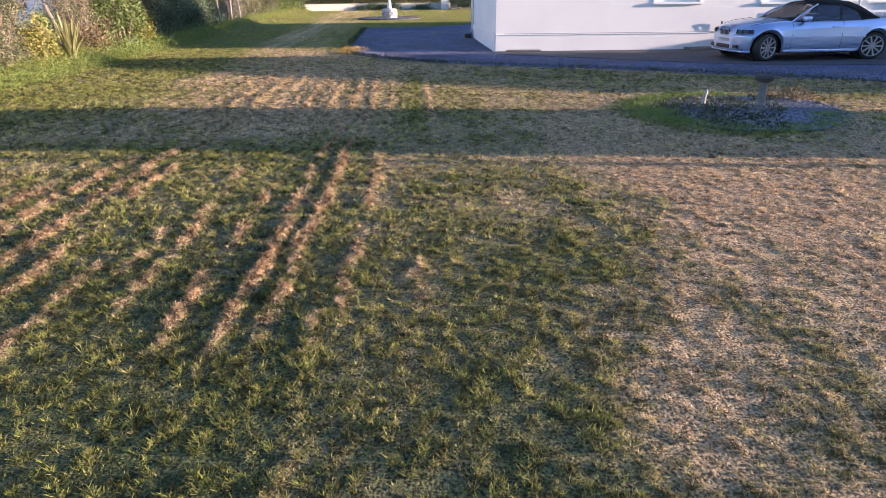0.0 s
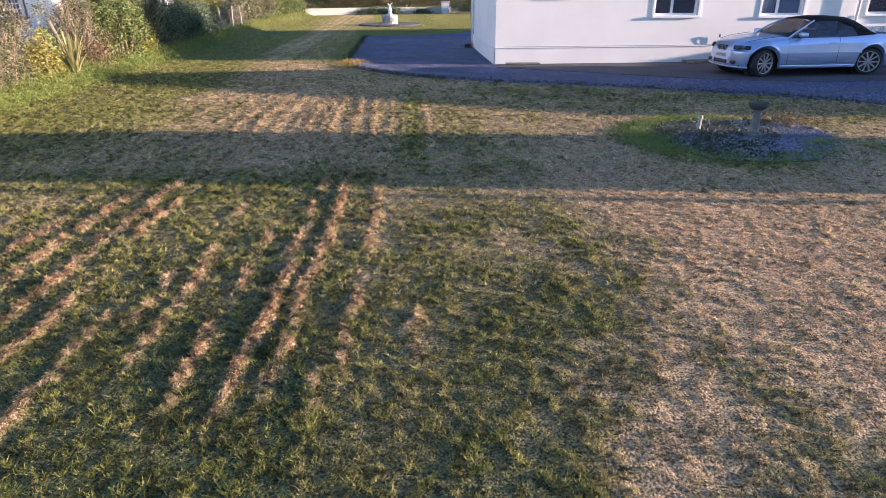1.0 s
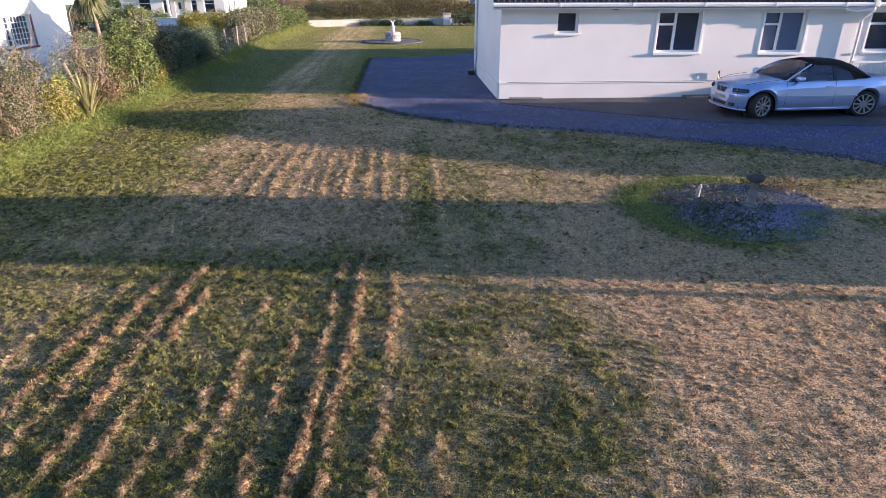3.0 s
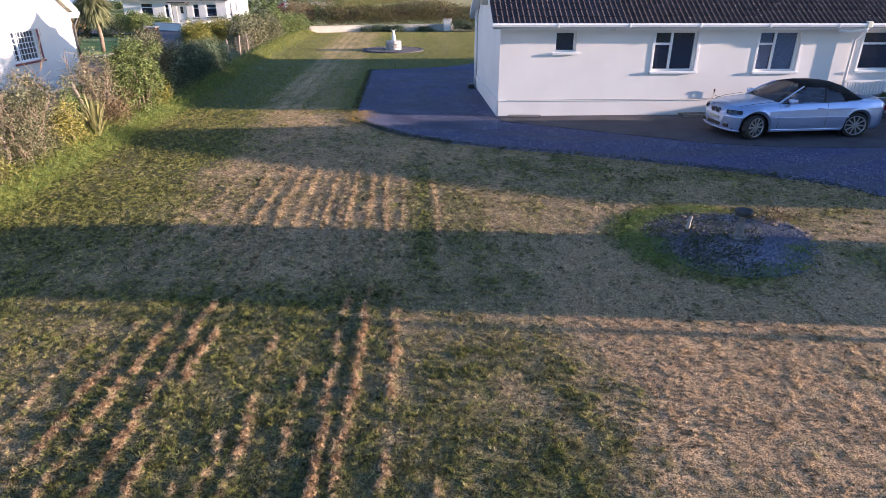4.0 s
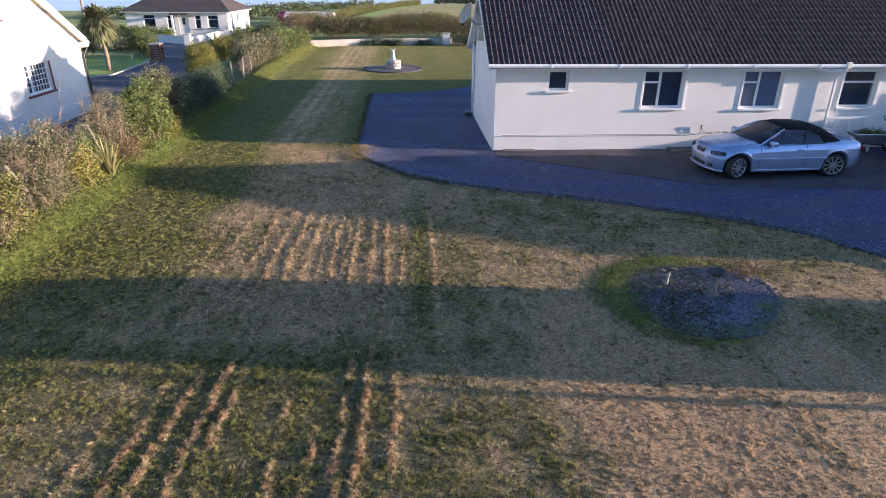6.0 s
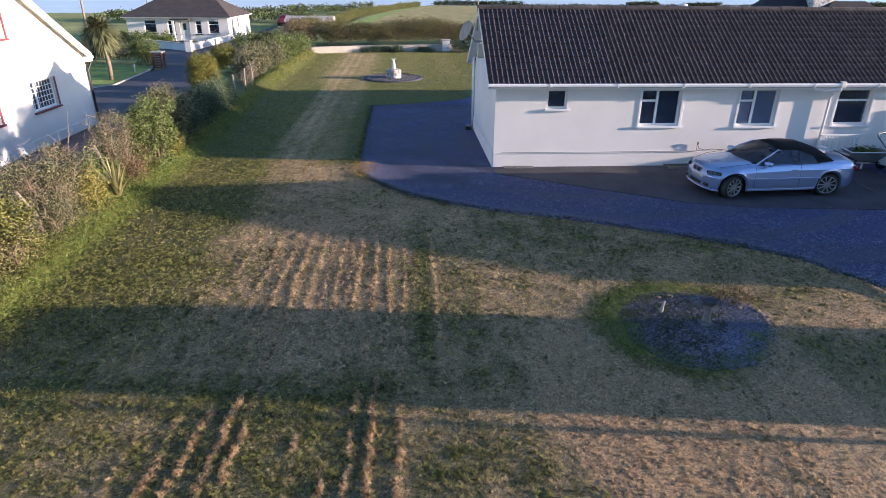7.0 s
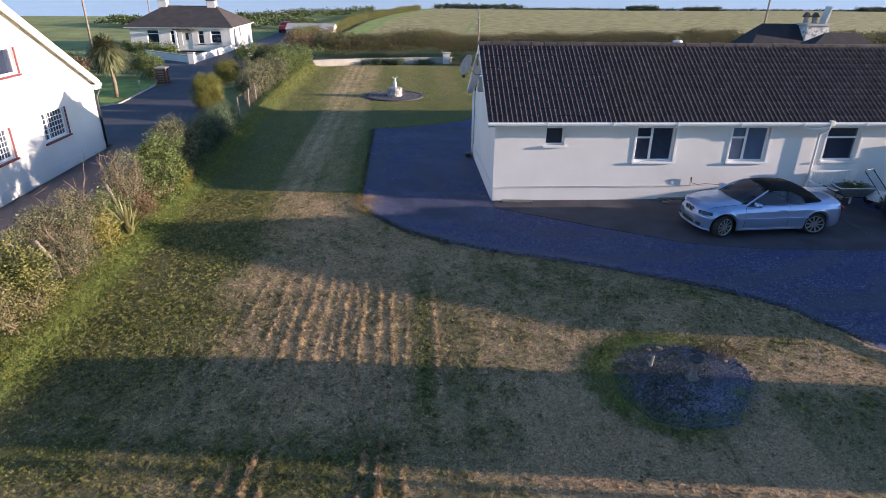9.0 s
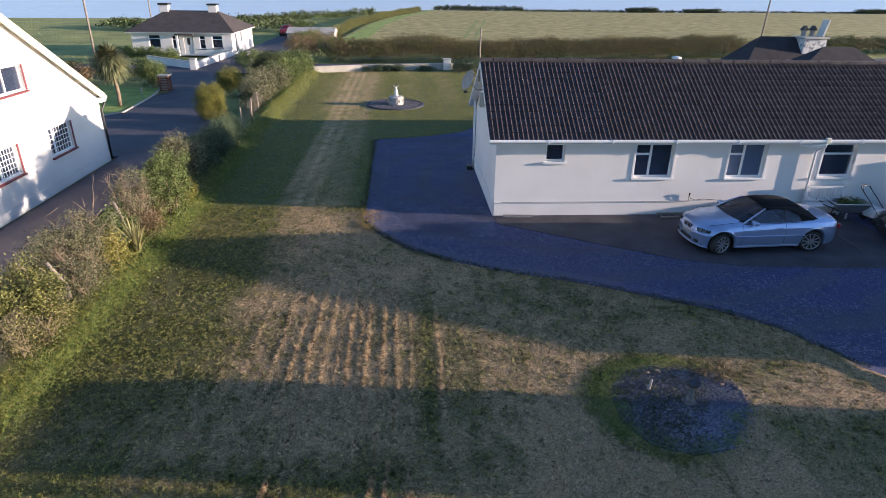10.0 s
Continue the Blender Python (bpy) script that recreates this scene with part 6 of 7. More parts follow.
mower = thing("lawn_mower", "black push lawn mower with a pale grass box", "lawn mower", (15.35, 14.05, 0.012 - DROP), -70)
part("deck", block((-0.25, -0.25, 0.1), (0.35, 0.25, 0.25), 0.06), M_black, mower)
part("engine", lathe(bmesh.new(), [(0.15, 0.252), (0.17, 0.28), (0.17, 0.38), (0.12, 0.44), (0.05, 0.45)], 18, (0.06, 0, 0)), M_black, mower, smooth=True)
part("grass_box", block((-0.75, -0.24, 0.16), (-0.26, 0.24, 0.46), 0.07), M_upvc, mower, "pale plastic grass box")
for sx in (-0.2, 0.3):
    for sy in (-0.28, 0.28):
        w = part("wheel", lathe(bmesh.new(), [(0.03, -0.03), (0.095, -0.03), (0.11, -0.015), (0.11, 0.015), (0.095, 0.03), (0.03, 0.03)], 18), M_black, mower, smooth=True)
        w.matrix_local = pose(sx, sy, 0.11, 90, 0, 0)
part("handlebar", pipe(bmesh.new(), [(-0.1, -0.21, 0.22), (-0.6, -0.21, 0.7), (-0.95, -0.21, 1.0), (-1.02, -0.1, 1.06), (-1.02, 0.1, 1.06), (-0.95, 0.21, 1.0), (-0.6, 0.21, 0.7), (-0.1, 0.21, 0.22)], 0.014, n=7), M_black, mower)
part("brake_bar", pipe(bmesh.new(), [(-0.85, -0.21, 0.92), (-0.93, -0.15, 1.08), (-0.93, 0.15, 1.08), (-0.85, 0.21, 0.92)], 0.008, n=6), M_black, mower)

slab = part("stone_slab", block((-0.48, -0.1, 0), (0.48, 0.1, 0.05), 0.02), M_darkstone)
slab.matrix_world = pose(3.65, 15.12, 0.012 - DROP, 0, 0, -3)
tagged(slab, "long grey stone slab at the foot of the wall", "slab")
ladder = thing("ladder", "wooden ladder lying on the ground along the wall", "ladder", (9.15, 15.08, 0.012 - DROP), 2)
for y in (-0.16, 0.16):
    part("rail", block((-0.85, y - 0.025, 0), (0.85, y + 0.025, 0.07), 0.008), M_wood, ladder)
for k in range(7):
    part("rung", rod(bmesh.new(), (-0.75 + 0.25 * k, -0.134, 0.035), (-0.75 + 0.25 * k, 0.134, 0.035), 0.016, n=8), M_wood, ladder)
tap = thing("garden_tap", "brass garden tap with a drooping hose on the wall", "tap", (9.3, 15.27, 0.5))
part("riser", rod(bmesh.new(), (0, -0.02, -0.13), (0, -0.02, 0.12), 0.014, n=8), M_metal, tap)
part("valve", lathe(bmesh.new(), [(0.014, 0), (0.024, 0.015), (0.024, 0.07), (0.014, 0.085)], 12, (0, -0.045, 0.08)), M_black, tap)
part("hose", pipe(bmesh.new(), [(0, -0.055, 0.1), (0.04, -0.05, -0.02), (0.25, -0.02, -0.09), (0.5, -0.02, -0.06), (1.0, -0.02, -0.1), (1.9, -0.02, -0.12)], 0.009, n=6), M_black, tap, smooth=True)
part("wall_pipe", rod(bmesh.new(), (-6.2, -0.045, -0.12), (0, -0.045, -0.12), 0.009, n=6), M_metal, tap)

dish = thing("satellite_dish", "grey satellite dish on the gable under the verge", "satellite dish", (2.6, 18.7, 3.55))
bm = bmesh.new()
prof = [(0.02 + 0.33 * i / 6, 0.1 * (i / 6) ** 2) for i in range(7)]
lathe(bm, prof + [(0.355, 0.095), (0.25, 0.035), (0.02, -0.02)], 26)
bmesh.ops.rotate(bm, verts=bm.verts, cent=(0, 0, 0), matrix=Euler((radians(65), 0, radians(-68))).to_matrix())
bmesh.ops.translate(bm, verts=bm.verts, vec=(-0.25, 0.2, 0.1))
part("reflector", bm, M_stone, dish, smooth=True)
part("bracket", pipe(bmesh.new(), [(0.26, 0.1, -0.2), (0.0, 0.1, -0.2), (-0.2, 0.15, 0.05)], 0.022, n=7), M_metal, dish)
part("feed_arm", pipe(bmesh.new(), [(-0.3, 0.0, -0.2), (-0.45, -0.35, -0.2)], 0.012, n=6), M_metal, dish)
part("feed_horn", block((-0.5, -0.42, -0.23), (-0.4, -0.32, -0.14), 0.015), M_black, dish)
box_m = thing("meter_box", "grey box fixed high on the gable wall", "box", (2.75, 18.2, 3.1))
part("case", block((-0.12, -0.2, -0.22), (0.1, 0.2, 0.22), 0.02), M_concrete, box_m)
aerial = thing("aerial_mast", "thin wooden mast on the gable peak", "mast", (2.62, 18.4, 4.3))
part("mast", rod(bmesh.new(), (0, 0, -0.6), (0, 0, 1.15), 0.03, 0.025, 8), M_wood, aerial)
for z in (0.75, 0.95):
    part("crossbar", rod(bmesh.new(), (-0.02, -0.3, z), (-0.02, 0.3, z), 0.008, n=6), M_metal, aerial)
vent = thing("roof_vent", "small white cap on the ridge", "vent", (9.5, 18.35, 4.5))
part("cap", lathe(bmesh.new(), [(0.14, 0.0), (0.17, 0.05), (0.11, 0.09), (0.03, 0.1)], 16), M_white, vent, smooth=True)


soil_pipe = thing("soil_pipe", "white pipe at the bungalow's rear corner above a dark gully", "pipe", (2.8, 20.8, -DROP))
part("pipe", rod(bmesh.new(), (0, 0, 0), (0, 0, 2.75), 0.045, n=10), M_upvc, soil_pipe, smooth=True)
part("gully", block((-0.28, -0.3, 0), (-0.06, 0.05, 0.16), 0.03), M_black, soil_pipe)

# ---- poles ----
def pole(label, x, y, h, r=0.12, lean=0.0):
    p = thing("utility_pole", label, "pole", (x, y, 0))
    part("shaft", pipe(bmesh.new(), [(0, 0, -0.1), (lean * 0.5, 0, h * 0.5), (lean, 0, h)], r, r * 0.75, 10), M_wood, p, smooth=True)
    part("crossarm", block((-0.6, -0.05, h - 0.6), (0.6, 0.05, h - 0.5), 0.01), M_wood, p)
    return p


pole("pale wooden utility pole behind the palm", -24.7, 49.0, 8.0, 0.085)
pole("thin wooden pole beside the cottage", -28.6, 72.0, 8.0, 0.07)
pole("dark wooden utility pole beyond the bungalow", 36.9, 60.5, 8.0, 0.095, 0.3)
pole("wooden utility pole beside the drive", 16.0, 1.5, 8.5, 0.06)

brick_pillar = thing("brick_gate_pillar", "low brick gate pillar with a pale cap", "pillar", (-15.75, 38.9, 0))
for r in range(12):
    for k in range(3):
        for s in (0, 1):
            b = part("brick", block((-0.1, -0.05, 0), (0.1, 0.05, 0.068), 0.006), M_brick, brick_pillar)
            off = -0.22 + 0.215 * k + 0.05 * (r % 2)
            b.matrix_local = pose(off, -0.26 + 0.52 * s, 0.078 * r) if r % 2 == 0 else pose(-0.26 + 0.52 * s, off - 0.05, 0.078 * r, 0, 0, 90)
part("core", block((-0.2, -0.2, 0), (0.2, 0.2, 0.93)), M_concrete, brick_pillar)
part("cap", block((-0.36, -0.36, 0.94), (0.36, 0.36, 1.02), 0.02), M_concrete, brick_pillar)
run("drive_kerb", "pale stone kerb between lawn and drive", "kerb", [(-22.1, 26.6), (-16.45, 30.25), (-15.5, 31.6), (-15.85, 36.7), (-16.3, 39.3)], -0.1, 0.06, 0.08, M_concrete)
lamp = thing("garden_light", "small garden light on the lawn's edge", "lamp", (-16.3, 36.3, 0.03))
part("post", rod(bmesh.new(), (0, 0, 0), (0, 0, 0.35), 0.03, n=8), M_metal, lamp)
part("head", lathe(bmesh.new(), [(0.06, 0.352), (0.08, 0.4), (0.08, 0.48), (0.02, 0.53)], 12), M_stone, lamp)

strip = part("drain_cover", block((-0.02, -0.55, 0), (0.02, 0.55, 0.012), 0.004), M_clod)
strip.matrix_world = pose(13.23, 12.75, 0.014 - DROP, 0, 0, -3)
tagged(strip, "thin pale drain strip across the concrete", "drain", kind="structure")


# ---- cars ----
def car_paint(name, a, b, metal=0.75, rough=0.3):
    m = material(name, a, b, rough, 2.0, 400.0, 0.03, 0.0005, metal=metal)
    p = m.node_tree.nodes["Principled BSDF"]
    p.inputs["Coat Weight"].default_value, p.inputs["Coat Roughness"].default_value = 0.8, 0.05
    return m


M_silver = car_paint("silver_blue_paint", (0.36, 0.46, 0.68), (0.44, 0.55, 0.78), rough=0.3)
M_carred = car_paint("dark_red_paint", (0.2, 0.02, 0.03), (0.28, 0.03, 0.05), 0.3)
M_canvas = material("black_canvas", (0.012, 0.012, 0.014), (0.03, 0.03, 0.034), 0.85, 6.0, 220.0, 0.4, 0.003)
M_tyre = material("tyre_rubber", (0.012, 0.012, 0.012), (0.028, 0.028, 0.028), 0.8, 8.0, 90.0, 0.3, 0.003)
M_alloy = material("alloy", (0.3, 0.31, 0.34), (0.42, 0.43, 0.47), 0.35, 8.0, 90.0, 0.05, 0.001, metal=0.85)
M_carglass = glass_material("car_glass", (0.014, 0.018, 0.028), 0.02, 0.3)
# reflected sky is put into the pale blue tint
M_skyglass = glass_material("sky_tinted_side_glass", (0.09, 0.12, 0.19), 0.03, 0.3)
M_lamp = glass_material("lamp_glass", (0.12, 0.13, 0.15), 0.04, 0.45)
M_redlamp = material("red_lens", (0.25, 0.01, 0.012), (0.35, 0.02, 0.02), 0.15, 10, 60, 0.0)

FRONT, BACK, AX_F, AX_R, WR = 2.11, -2.09, 1.48, -1.245, 0.315


def curve(table, x):
    xs, ys = zip(*table)
    return float(np.interp(x, xs, ys))


WIDTH = [(-2.09, 0.6), (-2.03, 0.73), (-1.88, 0.82), (-1.55, 0.86), (-1.0, 0.876), (0.5, 0.878), (1.4, 0.868), (1.72, 0.835), (1.88, 0.77), (1.98, 0.68), (2.06, 0.55), (2.11, 0.38)]
BELT = [(-2.09, 0.74), (-2.03, 0.87), (-1.85, 0.915), (-1.3, 0.93), (0.0, 0.91), (0.9, 0.88), (1.5, 0.825), (1.86, 0.755), (2.02, 0.7), (2.11, 0.61)]
CROWN = [(-2.09, 0.76), (-2.05, 0.95), (-1.88, 0.985), (-1.35, 1.0), (-0.5, 0.97), (0.6, 0.97), (1.05, 0.965), (1.6, 0.91), (1.9, 0.84), (2.04, 0.765), (2.11, 0.64)]
FLOOR = [(-2.09, 0.36), (-2.02, 0.27), (-1.8, 0.2), (1.9, 0.18), (2.04, 0.19), (2.11, 0.24)]


def build_car(name, label, paint, at, turn, roof_mat, group=""):
    car = thing(name, label, "car", at, turn, group)
    xs = np.unique(np.concatenate([np.linspace(BACK, FRONT, 90), AX_F + np.linspace(-0.375, 0.375, 15), AX_R + np.linspace(-0.375, 0.375, 15)]))
    bm = bmesh.new()
    rings = []
    for x in xs:
        w, belt, top, lo = curve(WIDTH, x), curve(BELT, x), curve(CROWN, x), curve(FLOOR, x)
        for ax in (AX_F, AX_R):
            if abs(x - ax) < 0.372:
                lo = max(lo, WR + math.sqrt(max(0, 0.372 ** 2 - (x - ax) ** 2)) - 0.02)
        flare = 0.018 * sum(math.exp(-(((x - ax) / 0.4) ** 2)) for ax in (AX_F, AX_R))
        zs = [lo, lo + 0.03, max(lo + 0.05, 0.3), max(lo + 0.06, 0.4), max(lo + 0.07, 0.56), max(lo + 0.085, 0.6), max(lo + 0.1, belt - 0.15), max(lo + 0.11, belt - 0.13), belt - 0.04, belt]
        zs = list(np.maximum.accumulate(zs))
        ws = [w - 0.06, w - 0.03, w - 0.014 + flare, w - 0.004 + flare, w + flare, w - 0.004 + flare, w - 0.012 + 0.8 * flare, w - 0.02 + 0.6 * flare, w - 0.045, w - 0.08]
        half = [(ws[i], min(zs[i], belt)) for i in range(10)]
        for f, g in ((0.82, 0.45), (0.6, 0.78), (0.3, 0.95), (0.0, 1.0)):
            half.append(((w - 0.08) * f, belt + (top - belt) * g))
        ring = [bm.verts.new((x, y, z)) for y, z in half] + [bm.verts.new((x, -y, z)) for y, z in half[-2::-1]]
        rings.append(ring)
    for a, b in zip(rings, rings[1:]):
        for i in range(len(a) - 1):
            bm.faces.new((a[i], a[i + 1], b[i + 1], b[i]))
    for a, b in zip(rings, rings[1:]):
        for i in (6, len(a) - 7):
            bm.edges.get((a[i], b[i])).smooth = False
    bm.faces.new(rings[0])
    bm.faces.new(rings[-1][::-1])
    bmesh.ops.recalc_face_normals(bm, faces=bm.faces)
    body = part("body", bm, paint, car, smooth=True)
    part("underbody", block((-2.0, -0.66, 0.16), (2.0, 0.66, 0.5), 0.05), M_black, car)
    for ax in (AX_F, AX_R):
        for s in (-1, 1):
            bm = rod(bmesh.new(), (ax, s * 0.5, WR), (ax, s * 0.66, WR), 0.36, n=28)
            part("wheel_liner", bm, M_black, car)
            wheel = new("wheel")
            wheel.parent = car
            wheel.matrix_local = pose(ax, s * 0.755, WR, -90 * s, 0, 11 * ax)
            part("tyre", lathe(bmesh.new(), [(0.24, -0.1), (0.29, -0.105), (0.312, -0.08), (0.315, 0.06), (0.302, 0.092), (0.25, 0.097), (0.24, 0.07)], 40), M_tyre, wheel, smooth=True)
            part("rim", lathe(bmesh.new(), [(0.238, -0.09), (0.239, 0.075), (0.247, 0.1), (0.232, 0.098), (0.224, 0.06), (0.22, -0.02), (0.05, -0.03)], 40), M_alloy, wheel, smooth=True)
            part("brake_disc", lathe(bmesh.new(), [(0.15, -0.02), (0.15, 0.0), (0.05, 0.004)], 24), M_black, wheel)
            for k in range(10):
                bm = block((0.05, -0.017 - 0.004 * (k % 2), 0.055), (0.232, 0.017, 0.09), 0.008)
                sp = part("spoke", bm, M_alloy, wheel)
                sp.matrix_local = pose(0, 0, 0, 0, 0, 36 * k)
            part("hub", lathe(bmesh.new(), [(0.065, 0.03), (0.065, 0.08), (0.045, 0.09)], 18), M_alloy, wheel)
    # glass and hood
    header = [(0.22, y, 1.335 - 0.05 * (y / 0.55) ** 2) for y in np.linspace(-0.55, 0.55, 9)]
    cowl = [(1.08 - 0.22 * (y / 0.72) ** 2, y, 0.945 - 0.03 * (y / 0.72) ** 2) for y in np.linspace(-0.72, 0.72, 9)]
    bm = bmesh.new()
    a, b = [bm.verts.new(p) for p in cowl], [bm.verts.new(p) for p in header]
    for i in range(8):
        bm.faces.new((a[i], a[i + 1], b[i + 1], b[i]))
    bmesh.ops.solidify(bm, geom=bm.faces[:], thickness=0.008)
    part("windscreen", bm, M_carglass, car, smooth=True).visible_shadow = False
    for s in (-1, 1):
        part("screen_pillar", pipe(bmesh.new(), [(0.9, s * 0.735, 0.9), (0.55, s * 0.66, 1.12), (0.22, s * 0.56, 1.285)], 0.026, 0.02, 7), paint, car, smooth=True)
        for pts, nm in (([(0.82, 0.74, 0.9), (-0.28, 0.765, 0.91), (-0.3, 0.63, 1.27), (0.18, 0.6, 1.27)], "side_glass"), ([(-0.33, 0.765, 0.91), (-0.86, 0.75, 0.93), (-0.72, 0.68, 1.12), (-0.35, 0.63, 1.26)], "quarter_glass")):
            bm = bmesh.new()
            bm.faces.new([bm.verts.new((x, s * y, z)) for x, y, z in pts])
            bmesh.ops.solidify(bm, geom=bm.faces[:], thickness=0.006)
            part(nm, bm, M_skyglass, car).visible_shadow = False
        part("window_pillar", pipe(bmesh.new(), [(-0.305, s * 0.77, 0.9), (-0.325, s * 0.635, 1.27)], 0.012, n=6), M_black, car)
        part("waist_trim", pipe(bmesh.new(), [(0.85, s * 0.765, 0.895), (0.0, s * 0.795, 0.905), (-0.9, s * 0.785, 0.93)], 0.01, n=6), M_black, car)
        part("door_handle", block((-0.25, s * 0.862 - 0.015, 0.77), (-0.07, s * 0.862 + 0.02, 0.8), 0.008), paint, car)
        part("side_moulding", block((-0.95, s * 0.881 - 0.006, 0.525), (1.08, s * 0.881 + 0.014, 0.57), 0.004), paint, car)
        part("sill_trim", block((-0.85, s * 0.845 - 0.02, 0.2), (1.08, s * 0.845 + 0.015, 0.27), 0.02), paint, car)
        for gx in (-0.345, 0.93):
            w, zb = curve(WIDTH, gx), curve(BELT, gx)
            part("door_gap", pipe(bmesh.new(), [(gx, s * (w - 0.004), 0.3), (gx, s * w, 0.42), (gx, s * (w + 0.001), 0.58), (gx, s * (w - 0.034), zb - 0.05), (gx, s * (w - 0.074), zb)], 0.004, n=5), M_black, car)
        mir = new("door_mirror")
        mir.parent = car
        mir.matrix_local = pose(0.66, s * 0.9, 0.97)
        part("shell", block((-0.07, -0.1, -0.055), (0.07, 0.1, 0.06), 0.035), paint, mir, smooth=True)
        part("stalk", block((-0.03, -0.16 if s > 0 else 0.06, -0.07), (0.03, -0.06 if s > 0 else 0.16, -0.03), 0.008), M_black, mir)
        lampm = new("headlight")
        lampm.parent = car
        lampm.matrix_local = pose(1.945, s * 0.6, 0.672, 0, -16, s * 40)
        part("housing", block((-0.08, -0.2, -0.055), (0.045, 0.2, 0.05), 0.03), M_black, lampm)
        part("lens", block((0.047, -0.185, -0.048), (0.058, 0.185, 0.042), 0.004), M_carglass, lampm)
        for yy in (-0.11, 0.02):
            part("reflector", lathe(bmesh.new(), [(0.052, 0.0), (0.05, 0.012), (0.02, 0.004)], 16), M_alloy, lampm).matrix_local = pose(0.046, yy, 0.0, 0, 90, 0)
        part("kidney_grille", block((2.06, s * 0.1 - 0.085, 0.585), (2.122, s * 0.1 + 0.085, 0.71), 0.03), M_black, car)
        part("grille_ring", pipe(bmesh.new(), [(2.124, s * 0.1 + 0.09 * math.cos(q), 0.647 + 0.066 * math.sin(q)) for q in np.linspace(0, 2 * math.pi, 17)], 0.008, n=5), M_alloy, car)
        part("tail_lamp", block((-2.07, s * 0.69 - 0.1, 0.69), (-1.99, s * 0.69 + 0.09, 0.81), 0.03), M_redlamp, car)
        part("fog_lamp", lathe(bmesh.new(), [(0.06, 0), (0.055, 0.03), (0.02, 0.035)], 16), M_lamp, car).matrix_local = pose(1.98, s * 0.6, 0.32, 0, 90, s * 30)
    for s in (-1, 1):
        part("hood_gap", pipe(bmesh.new(), [(1.0, s * 0.73, 0.945), (1.5, s * 0.7, 0.89), (1.84, s * 0.6, 0.815)], 0.006, n=5), M_black, car)
    for s in (-1, 1):
        part("bumper_gap", pipe(bmesh.new(), [(2.1, s * 0.3, 0.575), (2.0, s * 0.62, 0.575), (1.85, s * 0.785, 0.57), (1.72, s * 0.83, 0.565)], 0.005, n=5), M_black, car)
        part("side_intake", block((2.0, s * 0.46 - 0.13, 0.28), (2.1, s * 0.46 + 0.11, 0.37), 0.03), M_black, car)
    part("lower_intake", block((2.02, -0.3, 0.27), (2.122, 0.3, 0.37), 0.03), M_black, car)
    part("front_lip", pipe(bmesh.new(), [(1.86, -0.8, 0.22), (2.0, -0.66, 0.215), (2.1, -0.35, 0.215), (2.125, 0, 0.215), (2.1, 0.35, 0.215), (2.0, 0.66, 0.215), (1.86, 0.8, 0.22)], 0.022, n=6), paint, car, smooth=True)
    part("number_plate", block((2.105, -0.22, 0.43), (2.12, 0.22, 0.51), 0.004), M_concrete, car)
    part("rear_bumper", block((-2.13, -0.62, 0.38), (-1.98, 0.62, 0.6), 0.05), paint, car, smooth=True)
    # folded-up fabric or metal roof
    stations = [(0.24, 1.335, 0.56, 1.275), (-0.1, 1.375, 0.6, 1.27), (-0.45, 1.375, 0.62, 1.25), (-0.75, 1.35, 0.66, 1.14), (-1.0, 1.265, 0.7, 1.03), (-1.25, 1.12, 0.71, 0.97), (-1.4, 0.985, 0.66, 0.96)]
    bm = bmesh.new()
    rings = []
    for x, ztop, wd, zs in stations:
        ring = []
        for q in np.linspace(-1, 1, 13):
            yy = wd * math.copysign(abs(q) ** 0.8, q)
            ring.append(bm.verts.new((x, yy, zs + (ztop - zs) * (1 - abs(q) ** 3.2))))
        rings.append(ring)
    for a, b in zip(rings, rings[1:]):
        for i in range(12):
            bm.faces.new((a[i], a[i + 1], b[i + 1], b[i]))
    bmesh.ops.solidify(bm, geom=bm.faces[:], thickness=0.02)
    part("soft_top", bm, roof_mat, car, "taut black fabric roof" if roof_mat == M_canvas else "", smooth=True)
    for s in (-1, 1):
        bm = bmesh.new()
        bm.faces.new([bm.verts.new((x, s * y, z)) for x, y, z in ((-0.72, 0.672, 1.135), (-0.86, 0.745, 0.935), (-1.38, 0.69, 0.965), (-1.25, 0.712, 0.985), (-1.0, 0.702, 1.05))])
        bmesh.ops.solidify(bm, geom=bm.faces[:], thickness=0.01)
        part("roof_side", bm, roof_mat, car)
    part("rear_window", block((-1.2, -0.38, 0.0), (-0.92, 0.38, 0.012), 0.004, pose(0, 0, 0)), M_carglass, car).matrix_local = Matrix.Translation((-1.07, 0, 1.185)) @ pose(0, 0, 0, 0, -30, 0) @ Matrix.Translation((1.06, 0, 0))
    # inside
    part("dashboard", block((0.55, -0.66, 0.78), (0.95, 0.66, 0.935), 0.04), M_black, car)
    for s in (-0.36, 0.36):
        seat = new("seat")
        seat.parent = car
        seat.matrix_local = pose(-0.1, s, 0.4)
        part("cushion", block((-0.25, -0.24, 0.0), (0.3, 0.24, 0.16), 0.05), M_black, seat)
        part("seat_back", block((-0.36, -0.23, 0.16), (-0.22, 0.23, 0.62), 0.05), M_black, seat)
        part("headrest", block((-0.37, -0.12, 0.64), (-0.28, 0.12, 0.8), 0.03), M_black, seat)
    part("steering_wheel", pipe(bmesh.new(), [(0.42 + 0.07 * math.sin(q), 0.36 + 0.18 * math.cos(q), 0.88 + 0.17 * math.sin(q)) for q in np.linspace(0, 2 * math.pi, 21)], 0.015, n=6), M_black, car)
    car.scale = (1, 1, 0.968)
    return car


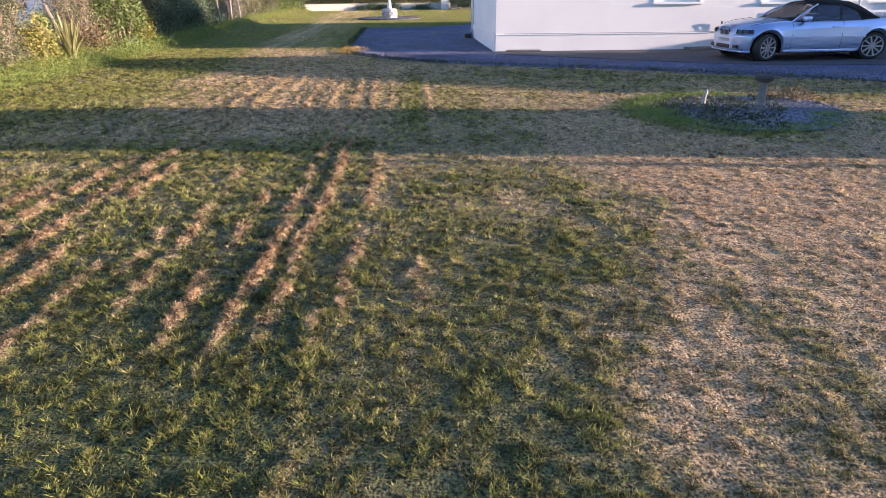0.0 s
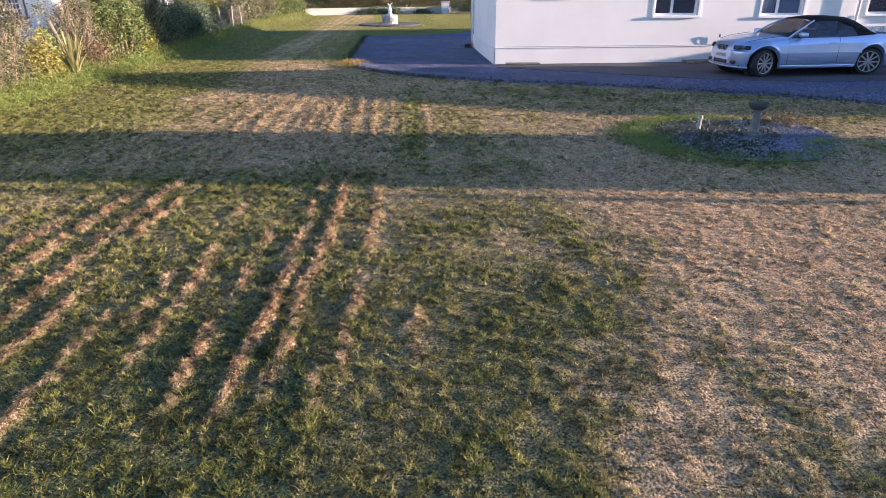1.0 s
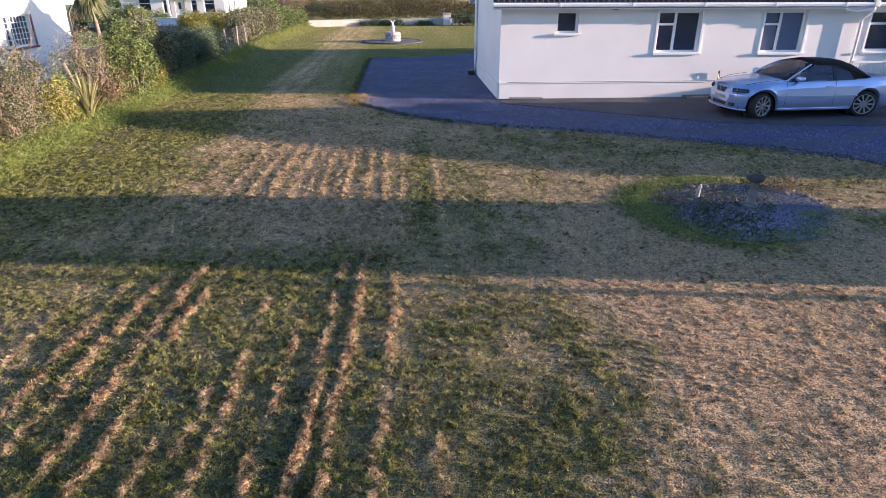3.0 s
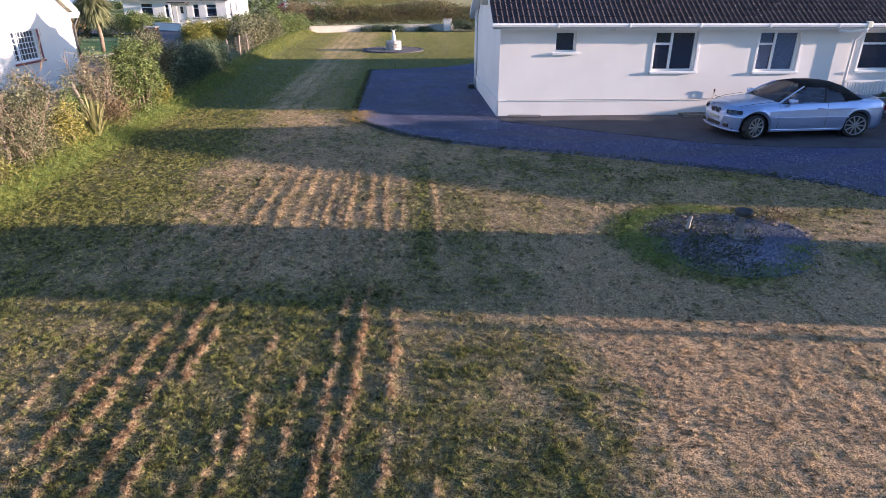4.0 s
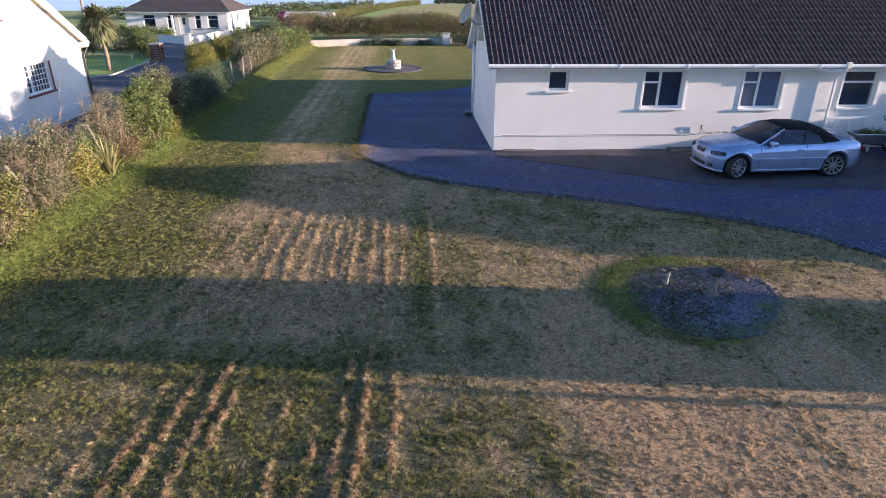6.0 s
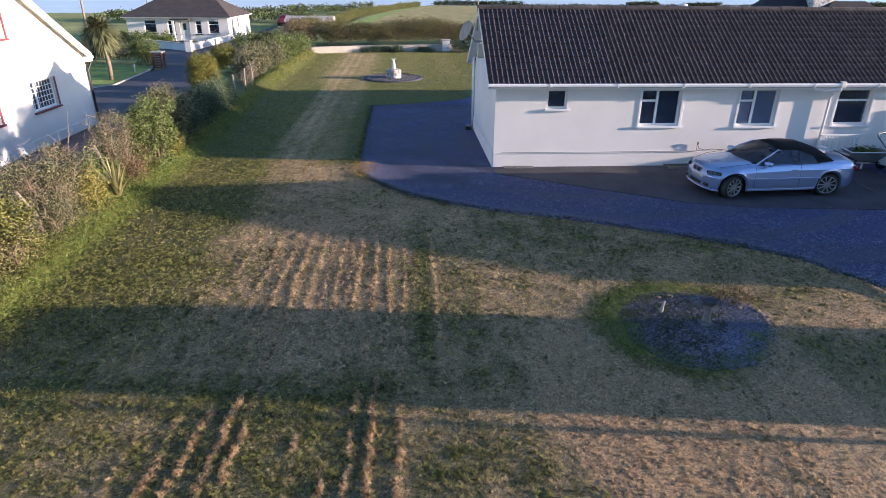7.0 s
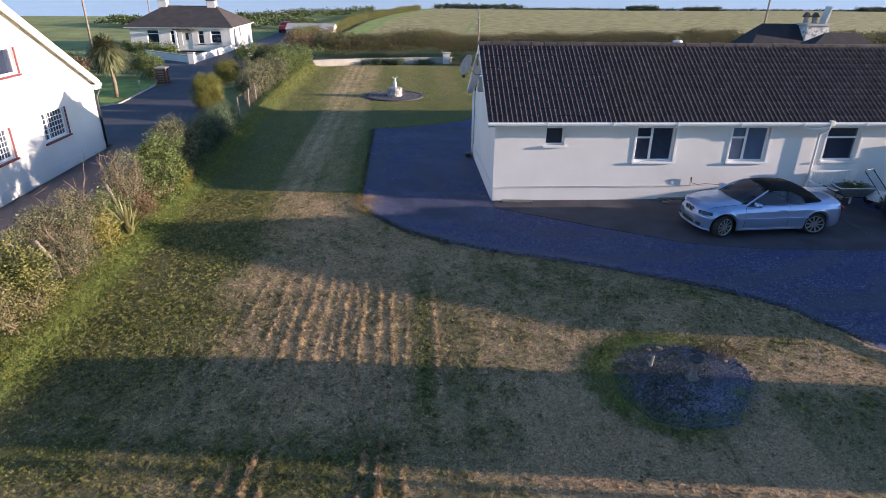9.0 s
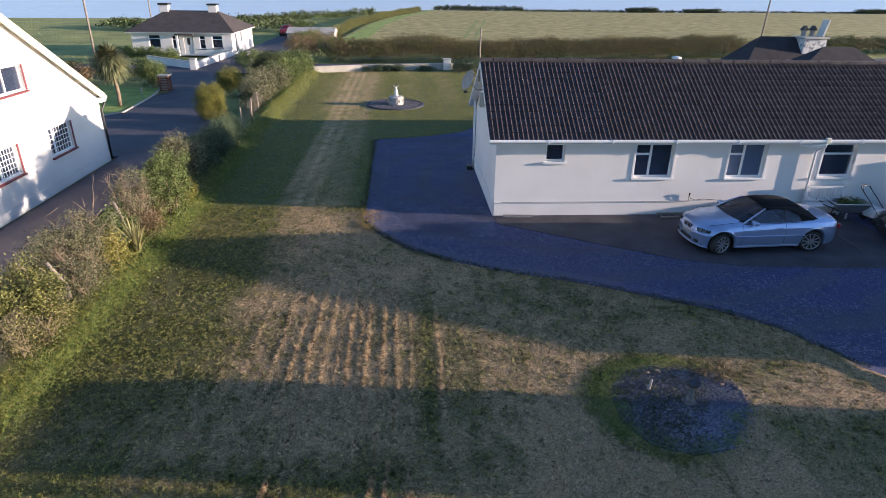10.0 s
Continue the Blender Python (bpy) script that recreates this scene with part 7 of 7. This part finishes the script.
car_turn = math.degrees(math.atan2(-0.15, -2.78))
car_mid = Vector((8.86, 12.07, 0)) + Matrix.Rotation(radians(car_turn), 3, "Z") @ Vector((-AX_F, -0.8, 0))
build_car("convertible_car", "silver-blue convertible with a closed black fabric roof", M_silver, (car_mid.x, car_mid.y, 0.012 - DROP), car_turn, M_canvas)
build_car("parked_car", "small dark red car parked far up the lane", M_carred, (-15.6, 84.0, 0.0), 95, M_carred)
M_carblack = car_paint("black_paint", (0.012, 0.013, 0.016), (0.025, 0.026, 0.03), 0.2)
build_car("parked_car", "black car parked on the concrete by the bungalow", M_carblack, (16.5, 12.8, 0.012 - DROP), 180, M_carblack)
